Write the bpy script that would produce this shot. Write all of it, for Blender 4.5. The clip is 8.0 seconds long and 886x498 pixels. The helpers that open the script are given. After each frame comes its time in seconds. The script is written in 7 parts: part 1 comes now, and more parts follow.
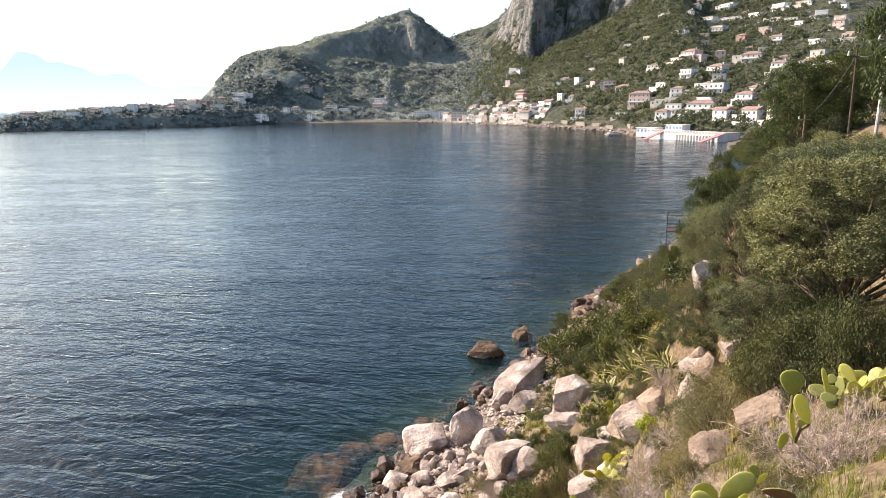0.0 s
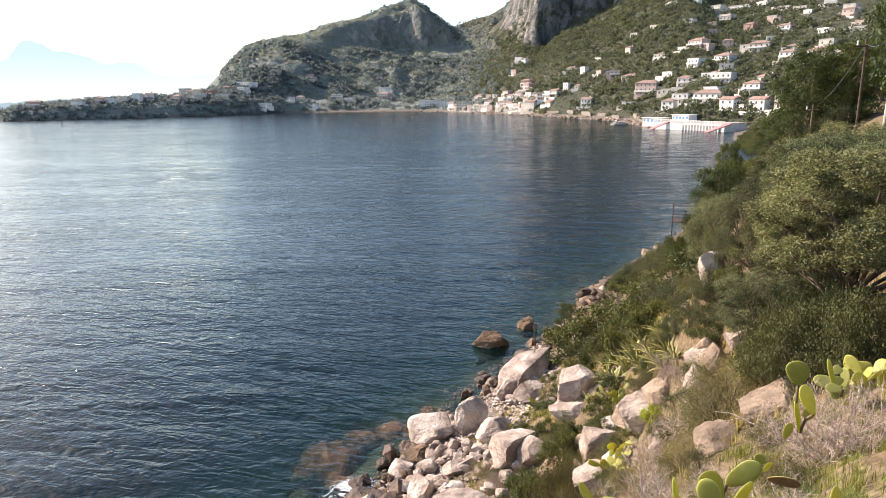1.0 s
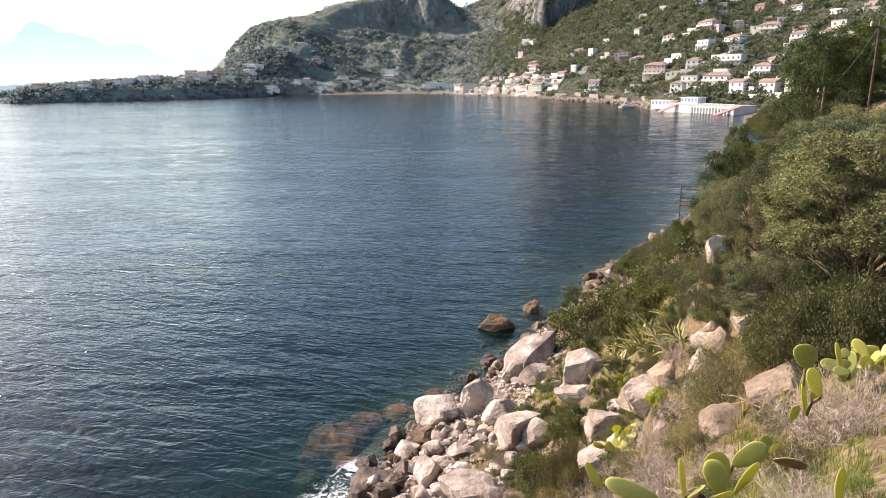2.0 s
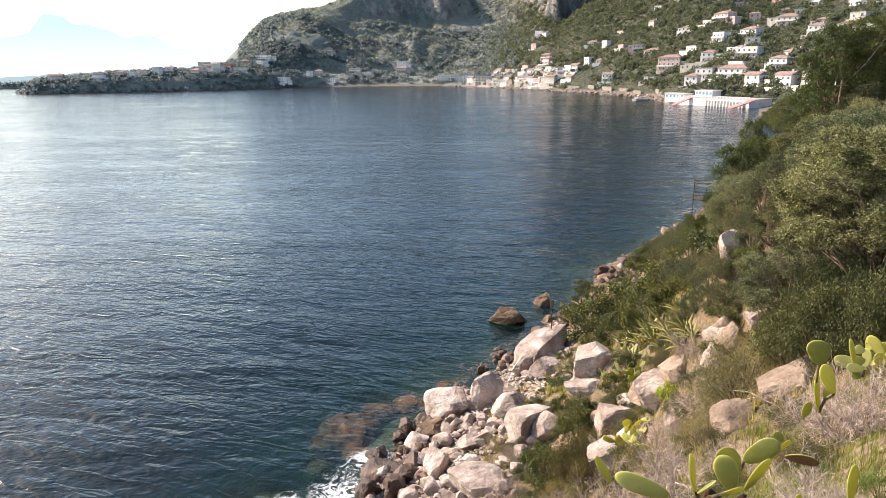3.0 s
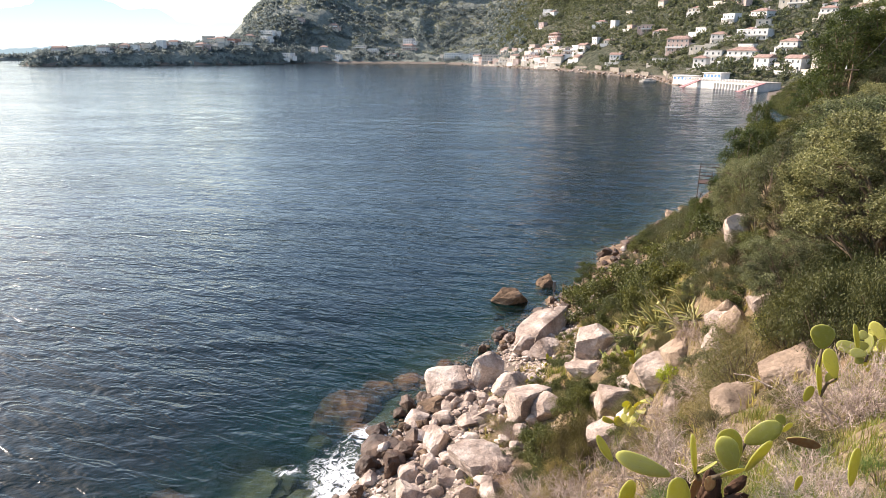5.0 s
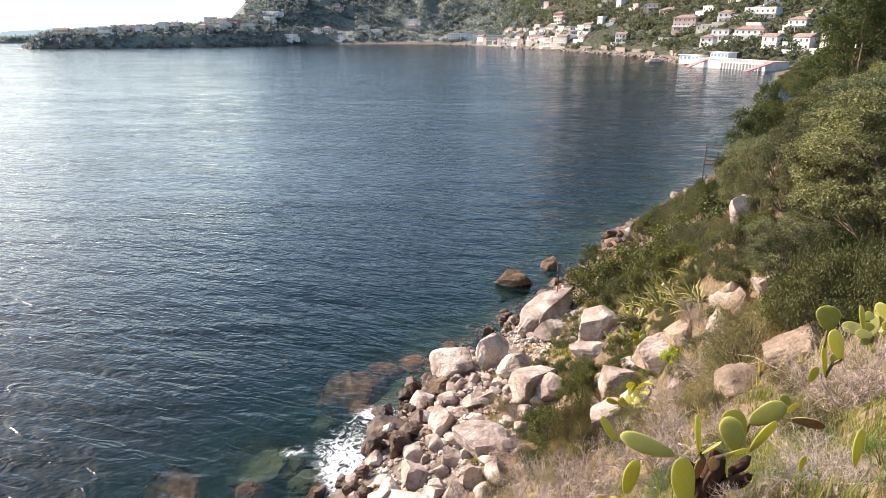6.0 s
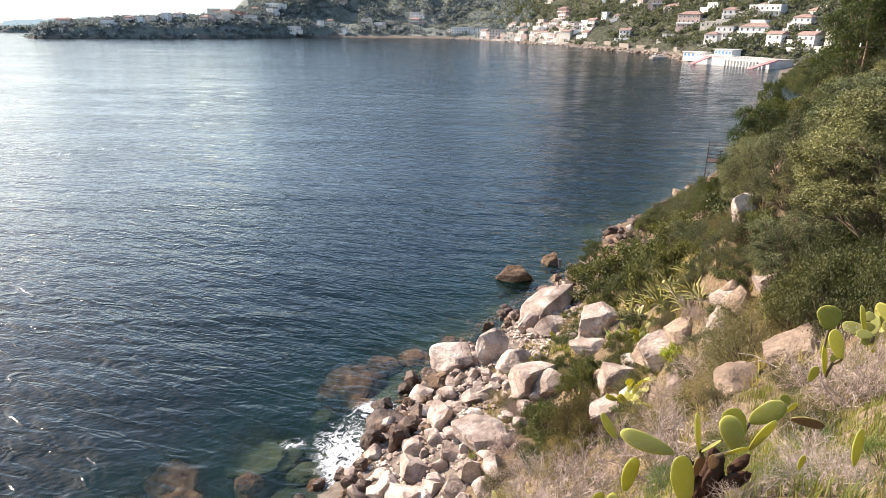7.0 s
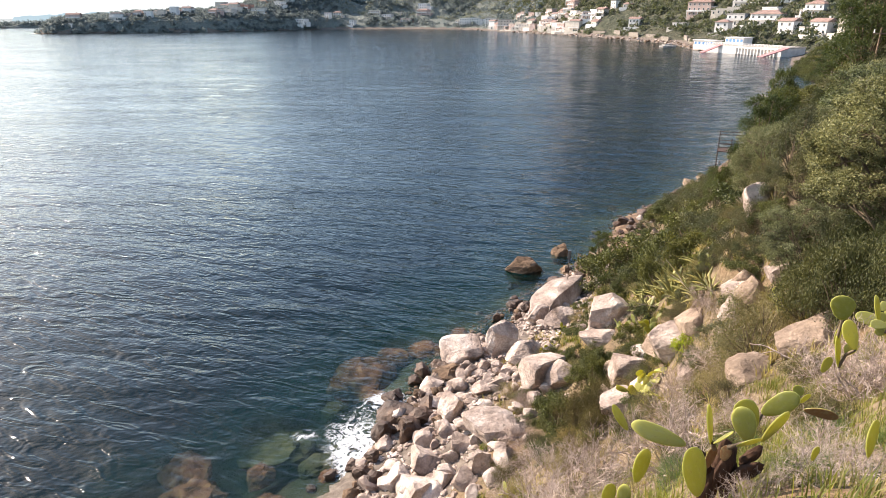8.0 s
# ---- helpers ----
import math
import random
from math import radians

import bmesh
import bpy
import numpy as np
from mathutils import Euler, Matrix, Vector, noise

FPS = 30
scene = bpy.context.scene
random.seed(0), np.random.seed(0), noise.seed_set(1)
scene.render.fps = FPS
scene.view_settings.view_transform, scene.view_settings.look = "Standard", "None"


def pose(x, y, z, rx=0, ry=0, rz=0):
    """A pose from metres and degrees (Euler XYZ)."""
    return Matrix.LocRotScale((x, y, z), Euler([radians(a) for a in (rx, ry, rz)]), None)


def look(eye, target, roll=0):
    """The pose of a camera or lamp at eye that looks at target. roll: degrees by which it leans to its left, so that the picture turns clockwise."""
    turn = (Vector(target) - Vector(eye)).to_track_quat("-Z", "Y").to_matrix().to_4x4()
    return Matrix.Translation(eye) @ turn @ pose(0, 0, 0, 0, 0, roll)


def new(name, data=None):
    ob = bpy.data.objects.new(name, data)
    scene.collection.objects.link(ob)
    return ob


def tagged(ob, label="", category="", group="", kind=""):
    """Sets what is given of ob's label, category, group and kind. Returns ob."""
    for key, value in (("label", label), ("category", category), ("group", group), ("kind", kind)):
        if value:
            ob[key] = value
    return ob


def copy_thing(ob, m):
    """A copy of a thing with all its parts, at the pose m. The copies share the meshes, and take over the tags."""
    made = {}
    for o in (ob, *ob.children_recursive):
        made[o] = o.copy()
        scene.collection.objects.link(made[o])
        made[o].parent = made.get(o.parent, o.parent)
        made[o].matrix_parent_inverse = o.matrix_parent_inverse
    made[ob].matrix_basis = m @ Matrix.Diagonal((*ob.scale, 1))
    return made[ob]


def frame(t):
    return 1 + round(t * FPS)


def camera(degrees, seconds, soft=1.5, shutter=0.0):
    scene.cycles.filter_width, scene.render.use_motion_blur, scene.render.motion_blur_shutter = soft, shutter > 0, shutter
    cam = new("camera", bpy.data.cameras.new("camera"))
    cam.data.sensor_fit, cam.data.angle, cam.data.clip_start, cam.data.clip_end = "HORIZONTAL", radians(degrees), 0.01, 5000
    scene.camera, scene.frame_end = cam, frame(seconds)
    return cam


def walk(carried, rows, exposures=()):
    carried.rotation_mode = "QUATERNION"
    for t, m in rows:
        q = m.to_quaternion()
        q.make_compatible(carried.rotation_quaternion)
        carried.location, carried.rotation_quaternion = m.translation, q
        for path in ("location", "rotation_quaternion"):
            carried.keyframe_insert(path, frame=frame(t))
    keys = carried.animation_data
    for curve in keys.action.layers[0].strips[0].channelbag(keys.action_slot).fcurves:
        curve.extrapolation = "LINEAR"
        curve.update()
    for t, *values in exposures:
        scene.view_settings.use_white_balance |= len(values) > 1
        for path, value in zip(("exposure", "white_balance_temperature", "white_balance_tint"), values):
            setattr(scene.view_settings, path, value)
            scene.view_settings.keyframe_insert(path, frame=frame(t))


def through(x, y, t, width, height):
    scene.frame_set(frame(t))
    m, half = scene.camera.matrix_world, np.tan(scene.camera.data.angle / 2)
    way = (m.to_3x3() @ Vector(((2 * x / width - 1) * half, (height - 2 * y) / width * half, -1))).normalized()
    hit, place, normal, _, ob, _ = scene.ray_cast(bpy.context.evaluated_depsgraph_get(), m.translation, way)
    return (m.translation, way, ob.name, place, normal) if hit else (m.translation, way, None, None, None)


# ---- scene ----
cam = camera(69.97, 8.0, soft=0.5)
walk(cam, [
    (0, pose(0.0, 0.0, 18.0, 77.369, 0.895, -0.2)),
    (0.5, pose(-0.033, -0.047, 18.017, 76.666, 0.995, 0.039)),
    (1, pose(-0.041, -0.058, 18.026, 76.471, 0.859, 0.25)),
    (1.5, pose(-0.036, -0.049, 18.016, 76.031, 0.907, 0.404)),
    (2, pose(-0.053, -0.06, 18.014, 74.968, 0.836, 0.829)),
    (2.2, pose(-0.054, -0.06, 18.014, 74.772, 0.766, 1.278)),
    (3.3, pose(-0.055, -0.06, 18.016, 74.273, 0.695, 1.925)),
    (3.5, pose(-0.056, -0.06, 18.016, 74.791, 0.404, 1.775)),
    (4, pose(-0.081, -0.095, 18.026, 74.464, 0.18, 2.243)),
    (4.5, pose(-0.071, -0.059, 18.006, 73.213, 0.079, 2.566)),
    (5, pose(-0.068, -0.042, 17.992, 72.494, -0.144, 2.431)),
    (5.2, pose(-0.068, -0.041, 17.991, 71.958, 0.432, 2.547)),
    (6.3, pose(-0.071, -0.033, 17.985, 70.84, -0.06, 2.829)),
    (6.5, pose(-0.071, -0.032, 17.984, 70.846, -0.179, 2.848)),
    (7, pose(-0.08, -0.036, 17.994, 70.396, -0.471, 3.054)),
    (7.5, pose(-0.082, -0.026, 17.99, 69.999, 0.395, 2.962)),
    (8, pose(-0.083, -0.029, 17.993, 69.662, 0.144, 3.724)),
], exposures=[(0.0, 1.09), (8.0, 1.19)])

# ---- light ----
SUN_AZ, SUN_EL = -62.0, 33.0          # degrees clockwise from straight ahead, and above the horizon
sun_dir = Vector((math.sin(radians(SUN_AZ)) * math.cos(radians(SUN_EL)),
                  math.cos(radians(SUN_AZ)) * math.cos(radians(SUN_EL)), math.sin(radians(SUN_EL))))
world = bpy.data.worlds.new("sky")
scene.world = world
world.use_nodes = True
wn = world.node_tree
sky = wn.nodes.new("ShaderNodeTexSky")
sky.sky_type = "NISHITA"
sky.sun_disc = False
sky.sun_elevation = radians(SUN_EL)
sky.sun_rotation = radians(SUN_AZ)
sky.air_density, sky.dust_density, sky.ozone_density = 1.0, 1.0, 1.0
wn.nodes["Background"].inputs["Strength"].default_value = 0.14
pale = wn.nodes.new("ShaderNodeHueSaturation")      # thin winter haze takes the colour out of the sky
pale.inputs["Saturation"].default_value = 1.0
wn.links.new(sky.outputs["Color"], pale.inputs["Color"])
wn.links.new(pale.outputs["Color"], wn.nodes["Background"].inputs["Color"])
sun = new("sun", bpy.data.lights.new("sun", "SUN"))
sun.data.energy, sun.data.angle, sun.data.color = 5.0, radians(0.5), (1.0, 0.865, 0.76)
sun.matrix_world = look(sun_dir * 100, (0, 0, 0))

# ---- materials ----
class Nodes:
    """A node material, built by short calls."""

    def __init__(self, name, rough=0.8, spec=0.3):
        self.mat = bpy.data.materials.new(name)
        self.mat.use_nodes = True
        self.t = self.mat.node_tree
        self.bsdf = self.t.nodes["Principled BSDF"]
        self.out = self.t.nodes["Material Output"]
        self.bsdf.inputs["Roughness"].default_value = rough
        self.bsdf.inputs["Specular IOR Level"].default_value = spec

    def add(self, kind, **inputs):
        n = self.t.nodes.new("ShaderNode" + kind)
        for k, v in inputs.items():
            self.put(n, k.replace("_", " "), v)
        return n

    def put(self, n, key, v):
        if hasattr(v, "is_linked"):
            self.t.links.new(v, n.inputs[key])
        else:
            n.inputs[key].default_value = v

    def coord(self, what="world", scale=(1, 1, 1), turn=0.0):
        if what == "world":
            src = self.add("NewGeometry").outputs["Position"]
        else:
            src = self.add("TexCoord").outputs["Object"]
        m = self.add("Mapping", Vector=src)
        if turn:                              # turn first, then stretch
            m.vector_type, scale = "TEXTURE", tuple(1 / k for k in scale)
        m.inputs["Scale"].default_value = scale
        m.inputs["Rotation"].default_value = (0, 0, turn)
        return m.outputs["Vector"]

    def noise(self, scale, detail=4.0, where=None, rough=0.55, distort=0.0):
        n = self.add("TexNoise", Scale=scale, Detail=detail, Roughness=rough, Distortion=distort)
        if where is not None:
            self.put(n, "Vector", where)
        return n.outputs["Fac"]

    def ramp(self, fac, *stops):
        n = self.add("ValToRGB", Fac=fac)
        e = n.color_ramp.elements
        while len(e) < len(stops):
            e.new(0.5)
        for el, (p, c) in zip(e, stops):
            el.position = p
            el.color = (c, c, c, 1) if isinstance(c, (int, float)) else (*c, 1)
        return n.outputs["Color"]

    def mix(self, fac, a, b, mode="MIX"):
        n = self.t.nodes.new("ShaderNodeMix")
        n.data_type, n.blend_type = "RGBA", mode
        for key, v in ((0, fac), (6, a), (7, b)):
            if hasattr(v, "is_linked"):
                self.t.links.new(v, n.inputs[key])
            else:
                n.inputs[key].default_value = v if key == 0 else (*v, 1)
        return n.outputs[2]

    def math(self, op, a, b=0.0, clamp=False):
        n = self.t.nodes.new("ShaderNodeMath")
        n.operation, n.use_clamp = op, clamp
        for i, v in enumerate((a, b)):
            if hasattr(v, "is_linked"):
                self.t.links.new(v, n.inputs[i])
            else:
                n.inputs[i].default_value = v
        return n.outputs[0]

    def bump(self, height, strength=0.5, distance=0.05, normal=None):
        n = self.add("Bump", Strength=strength, Distance=distance, Height=height)
        if normal is not None:
            self.put(n, "Normal", normal)
        return n.outputs["Normal"]

    def done(self, color=None, normal=None, rough=None):
        for key, v in (("Base Color", color), ("Normal", normal), ("Roughness", rough)):
            if v is not None:
                if isinstance(v, tuple):
                    v = (*v, 1)
                self.put(self.bsdf, key, v)
        return self.mat


def hill_material(name, dark, mid, dry, crag, bare=1.0):
    """Scrub and dry grass over a hillside, bare limestone where it is steep; crag: the range of slope at which rock shows."""
    n = Nodes(name, 0.9, 0.1)
    w = n.coord()
    scrub = n.ramp(n.noise(0.25, 6, w), (0.3, dark), (0.5, mid), (0.7, dry))
    grass = n.ramp(n.noise(0.5, 6, w), (0.3, mid), (0.7, dry))
    c = n.mix(n.ramp(n.noise(0.018, 5, w), (0.45, 0.0), (0.6, 1.0)), scrub, grass)
    steep = n.ramp(n.add("SeparateXYZ", Vector=n.add("NewGeometry").outputs["Normal"]).outputs["Z"], (crag[0], 1.0), (crag[1], 0.0))
    rock = n.ramp(n.noise(0.06, 8, n.coord("world", (1, 1, 0.45)), 0.65), *((p, tuple(bare * k for k in c)) for p, c in ((0.32, (0.07, 0.07, 0.068)), (0.45, (0.18, 0.172, 0.165)), (0.56, (0.32, 0.295, 0.27)), (0.67, (0.46, 0.33, 0.225)))))
    rock = n.mix(n.ramp(n.noise(0.045, 6, w, 0.65), (0.50, 0.0), (0.58, 0.85)), rock, dark)     # scrub clinging to ledges
    c = n.mix(steep, c, rock)
    c = n.mix(n.ramp(n.noise(0.8, 4, w), (0.42, 0.0), (0.62, 0.6)), c, tuple(0.8 * k for k in dark))
    ridges = n.math("ADD", n.noise(0.05, 8, n.coord("world", (1, 1, 0.4)), 0.7), n.math("MULTIPLY", n.noise(0.045, 6, n.coord("world", (0.6, 0.6, 1.6)), 0.65), 0.7))
    return n.done(c, n.bump(n.math("ADD", n.noise(0.3, 8, w), n.math("MULTIPLY", ridges, 5.0)), 1.0, 4.0))


def soil_material():
    n = Nodes("dry_soil", 0.95, 0.1)
    w = n.coord()
    a = n.ramp(n.noise(1.3, 8, w), (0.3, (0.055, 0.037, 0.021)), (0.5, (0.135, 0.095, 0.055)), (0.7, (0.26, 0.195, 0.12)))
    b = n.ramp(n.noise(9.0, 6, w), (0.35, (0.07, 0.05, 0.03)), (0.65, (0.26, 0.20, 0.125)))
    c = n.mix(0.5, a, b)
    c = n.mix(n.ramp(n.noise(0.5, 5, w), (0.5, 0.0), (0.66, 0.5)), c, (0.20, 0.12, 0.065))
    return n.done(c, n.bump(n.noise(14.0, 8, w), 0.8, 0.08))


def rock_material(name, a, b, c, wet=False, scale=1.0, cracks=0.45):
    n = Nodes(name, 0.55 if wet else 0.85, 0.4 if wet else 0.2)
    w = n.coord()
    base = n.ramp(n.noise(0.9 * scale, 8, w, 0.6), (0.3, a), (0.52, b), (0.72, c))
    fine = n.ramp(n.noise(12 * scale, 6, w), (0.3, 0.72), (0.6, 1.0))
    col = n.mix(1.0, base, fine, "MULTIPLY")
    bent = n.mix(0.3, n.coord("world", (1, 1, 1.3)), n.add("TexNoise", Vector=w, Scale=1.6 * scale, Detail=5.0).outputs["Color"])
    joints = n.add("TexVoronoi", Vector=bent, Scale=0.7 * scale)
    joints.feature = "DISTANCE_TO_EDGE"
    ridge = joints.outputs["Distance"]
    seam = n.ramp(ridge, (0.0, 0.35), (0.03, 1.0))
    col = n.mix(n.ramp(n.noise(0.8 * scale, 3, w), (0.5, 0.0), (0.62, cracks)), col, n.mix(1.0, col, seam, "MULTIPLY"))
    col = n.mix(n.ramp(n.noise(2.3 * scale, 8, w, 0.7), (0.54, 0.0), (0.68, 0.5)), col, tuple(0.8 * k for k in a))
    h = n.math("ADD", n.noise(5 * scale, 10, w, 0.65), n.math("MULTIPLY", n.ramp(ridge, (0.0, 0.0), (0.05, 1.0)), 0.35 * cracks))
    return n.done(col, n.bump(h, 0.9, 0.12 / scale))


def seabed_material():
    n = Nodes("seabed", 0.9, 0.1)
    w = n.coord()
    c = n.ramp(n.noise(0.35, 7, w), (0.3, (0.006, 0.013, 0.010)), (0.46, (0.022, 0.026, 0.015)), (0.58, (0.038, 0.045, 0.026)), (0.72, (0.07, 0.06, 0.032)))
    return n.done(c, n.bump(n.noise(2.0, 6, w), 0.8, 0.3))


def sea_material():
    n = Nodes("sea_water")
    w = n.coord("world", (0.36, 1.0, 1.0), -0.30)
    swell = n.noise(0.30, 2, n.coord("world", (0.36, 1.0, 1.0), -0.24), 0.45, 0.7)
    chop = n.noise(1.35, 2, w, 0.5, 0.9)
    fine = n.noise(4.5, 1, n.coord("world", (0.6, 1.0, 1.0), 0.3), 0.4)
    long = n.noise(0.08, 3, n.coord("world", (0.30, 1.0, 1.0), -0.14), 0.55, 0.6)
    wind = n.ramp(n.noise(0.035, 4, n.coord("world", (0.35, 1.0, 1.0)), 0.6, 1.0), (0.3, 0.45), (0.7, 1.25))
    h = n.math("ADD", n.math("ADD", n.math("MULTIPLY", swell, 1.4), n.math("MULTIPLY", long, 4.0)), n.math("MULTIPLY", wind, n.math("ADD", n.math("MULTIPLY", chop, 1.9), n.math("MULTIPLY", fine, 0.30))))
    nor = n.bump(h, 1.0, 0.10)
    deep = n.ramp(n.noise(0.03, 4, w), (0.35, (0.001, 0.0062, 0.0085)), (0.65, (0.0016, 0.0085, 0.0115)))
    shoal = n.add("Attribute")
    shoal.attribute_name = "depth"
    deep = n.mix(n.ramp(shoal.outputs["Fac"], (0.12, 1.0), (0.5, 0.0)), deep, (0.003, 0.02, 0.0195))     # teal over the shallows
    body = n.add("BsdfDiffuse", Color=deep)
    seen = n.add("Attribute")
    seen.attribute_name = "depth"
    clear = n.add("BsdfTransparent", Color=n.ramp(seen.outputs["Fac"], (0.0, (0.95, 0.97, 0.96)), (0.12, (0.70, 0.85, 0.82)), (0.4, (0.34, 0.62, 0.60))))
    att = n.add("Attribute")
    att.attribute_name = "depth"
    thick = n.ramp(att.outputs["Fac"], (0.0, 0.0), (0.1, 0.25), (0.3, 0.7), (0.7, 0.98))
    m = n.add("MixShader", Fac=thick)
    n.put(m, 1, clear.outputs[0])
    n.put(m, 2, body.outputs[0])
    paws = n.ramp(n.noise(0.09, 5, n.coord("world", (0.35, 1.0, 1.0), -0.1), 0.65, 0.4), (0.38, 0.05), (0.62, 0.11))     # gusts roughen the water in streaks
    gloss = n.add("BsdfGlossy", Roughness=paws, Normal=nor)
    graze = n.math("POWER", n.add("LayerWeight", Blend=0.5, Normal=nor).outputs["Facing"], 5.0)
    top = n.add("MixShader", Fac=n.math("ADD", n.math("MULTIPLY", graze, 0.95), 0.02))
    n.put(top, 1, m.outputs[0])
    n.put(top, 2, gloss.outputs[0])
    att = n.add("Attribute")
    att.attribute_name = "foam"
    veins = n.math("SUBTRACT", 1.0, n.math("MULTIPLY", n.math("ABSOLUTE", n.math("SUBTRACT", n.noise(1.5, 4, n.coord(), 0.6, 2.0), 0.5)), 7.0), True)
    lace = n.noise(3.2, 5, n.coord(), 0.6, 1.0)
    spread_ = n.math("MULTIPLY", att.outputs["Fac"], n.math("ADD", 0.46, n.math("MULTIPLY", veins, 0.6)))
    white = n.ramp(n.math("ADD", spread_, n.math("MULTIPLY", n.math("SUBTRACT", lace, 0.5), 0.9)), (0.46, 0.0), (1.3, 0.9))
    froth = n.add("BsdfDiffuse", Color=(0.75, 0.77, 0.78, 1))
    last = n.add("MixShader", Fac=white)
    n.put(last, 1, top.outputs[0])
    n.put(last, 2, froth.outputs[0])
    n.t.links.new(last.outputs[0], n.out.inputs["Surface"])
    return n.mat


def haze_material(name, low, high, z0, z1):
    """Far distance as a plain backdrop, its morning haze painted in as glowing colour."""
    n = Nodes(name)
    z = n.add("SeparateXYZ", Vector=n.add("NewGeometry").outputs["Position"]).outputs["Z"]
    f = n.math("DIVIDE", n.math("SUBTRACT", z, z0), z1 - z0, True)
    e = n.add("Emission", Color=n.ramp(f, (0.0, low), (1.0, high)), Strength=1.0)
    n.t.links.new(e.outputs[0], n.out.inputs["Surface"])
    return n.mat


SOIL = soil_material()
HILL = hill_material("hillside_scrub", (0.066, 0.075, 0.048), (0.12, 0.124, 0.08), (0.21, 0.182, 0.125), (0.50, 0.70), 1.25)
# Scrub and rock colours paled to stand in for distance haze.
HAZEHILL = hill_material("haze_paled_hill", (0.19, 0.215, 0.19), (0.265, 0.285, 0.245), (0.335, 0.33, 0.275), (0.40, 0.62), 1.45)
LIME = rock_material("pale_limestone", (0.18, 0.127, 0.096), (0.44, 0.345, 0.283), (0.75, 0.64, 0.55))
WET = rock_material("dark_wet_rock", (0.03, 0.016, 0.009), (0.085, 0.046, 0.026), (0.175, 0.105, 0.064), True)
BEACH = rock_material("shore_pebbles", (0.08, 0.06, 0.045), (0.165, 0.13, 0.10), (0.28, 0.235, 0.19), False, 1.6)
SEABED = seabed_material()
SEA = sea_material()

def leaf_material(name, dark, light, through=0.35, gloss=0.25, tint=(1.5, 1.5, 0.7), single=True):
    n = Nodes(name, 0.55, gloss)
    geo = n.add("NewGeometry")
    c = n.ramp(geo.outputs["Random Per Island"], (0.0, dark), (1.0, light))
    # Darker patches in the leaf colour imitate shaded gaps in the foliage.
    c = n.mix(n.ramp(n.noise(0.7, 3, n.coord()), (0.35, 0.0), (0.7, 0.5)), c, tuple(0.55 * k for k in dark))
    tone = n.ramp(n.add("ObjectInfo").outputs["Random"], (0.0, (0.72, 0.78, 0.72)), (0.5, (1.0, 1.0, 1.0)), (1.0, (1.28, 1.17, 0.95)))     # no two bushes quite alike
    if single:
        c = n.mix(1.0, c, tone, "MULTIPLY")
    n.done(c)
    tr = n.add("BsdfTranslucent", Color=n.mix(1.0, c, tint, "MULTIPLY"))
    m = n.add("MixShader", Fac=through)
    n.put(m, 1, n.bsdf.outputs[0])
    n.put(m, 2, tr.outputs[0])
    n.t.links.new(m.outputs[0], n.out.inputs["Surface"])
    return n.mat


def bark_material(name, a, b):
    n = Nodes(name, 0.9, 0.1)
    w = n.coord("world", (1, 1, 0.3))
    return n.done(n.ramp(n.noise(18, 5, w), (0.3, a), (0.7, b)), n.bump(n.noise(30, 4, w), 0.6, 0.02))


def pad_material(name, a, b, edge, glow=(0.66, 0.63, 0.035)):
    """Cactus pad: waxy green with rows of spine cushions and a thin sunlit rim put into the colour."""
    n = Nodes(name, 0.45, 0.35)
    w = n.coord("object")
    dots = n.add("TexVoronoi", Vector=w, Scale=11.0)
    spot = n.ramp(dots.outputs["Distance"], (0.10, 1.0), (0.19, 0.0))
    info = n.add("ObjectInfo")
    c = n.mix(info.outputs["Random"], a, b)
    c = n.mix(n.ramp(n.noise(9, 5, w), (0.5, 0.0), (0.72, 0.55)), c, edge)
    c = n.mix(n.ramp(n.noise(4.0, 3, w), (0.45, 0.0), (0.7, 0.35)), c, (0.26, 0.28, 0.16))
    c = n.mix(n.ramp(n.noise(16.0, 5, w), (0.62, 0.0), (0.70, 0.8)), c, (0.16, 0.10, 0.05))
    c = n.mix(spot, c, (0.21, 0.165, 0.075))
    rim = n.math("ABSOLUTE", n.add("SeparateXYZ", Vector=w).outputs["Y"])
    c = n.mix(n.ramp(rim, (0.006, 0.85), (0.022, 0.0)), c, (0.46, 0.44, 0.12))     # the paler rim, its backlit yellow put into the colour
    n.done(c, n.bump(spot, 0.4, 0.01))
    tr = n.add("BsdfTranslucent", Color=(*glow, 1))
    m = n.add("MixShader", Fac=0.36)
    n.put(m, 1, n.bsdf.outputs[0])
    n.put(m, 2, tr.outputs[0])
    n.t.links.new(m.outputs[0], n.out.inputs["Surface"])
    return n.mat


def plain_material(name, color, rough_=0.8, spec=0.3, vary=0.12, scale=1.5, bumpy=0.02, metal=0.0):
    n = Nodes(name, rough_, spec)
    n.bsdf.inputs["Metallic"].default_value = metal
    w = n.coord()
    dark = tuple(k * (1 - 2.2 * vary) for k in color)
    c = n.ramp(n.noise(scale, 6, w), (0.3, dark), (0.55, color), (0.75, tuple(min(1.0, k * (1 + vary)) for k in color)))
    return n.done(c, n.bump(n.noise(scale * 8, 5, w), 0.5, bumpy))


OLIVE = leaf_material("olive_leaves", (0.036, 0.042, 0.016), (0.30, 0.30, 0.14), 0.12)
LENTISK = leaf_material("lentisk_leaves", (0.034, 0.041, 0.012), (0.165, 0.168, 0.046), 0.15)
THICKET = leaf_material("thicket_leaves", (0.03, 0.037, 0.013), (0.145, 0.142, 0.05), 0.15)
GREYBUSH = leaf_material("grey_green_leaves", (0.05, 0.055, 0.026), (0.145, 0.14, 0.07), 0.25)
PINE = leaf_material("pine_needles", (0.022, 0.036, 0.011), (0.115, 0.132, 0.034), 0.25)
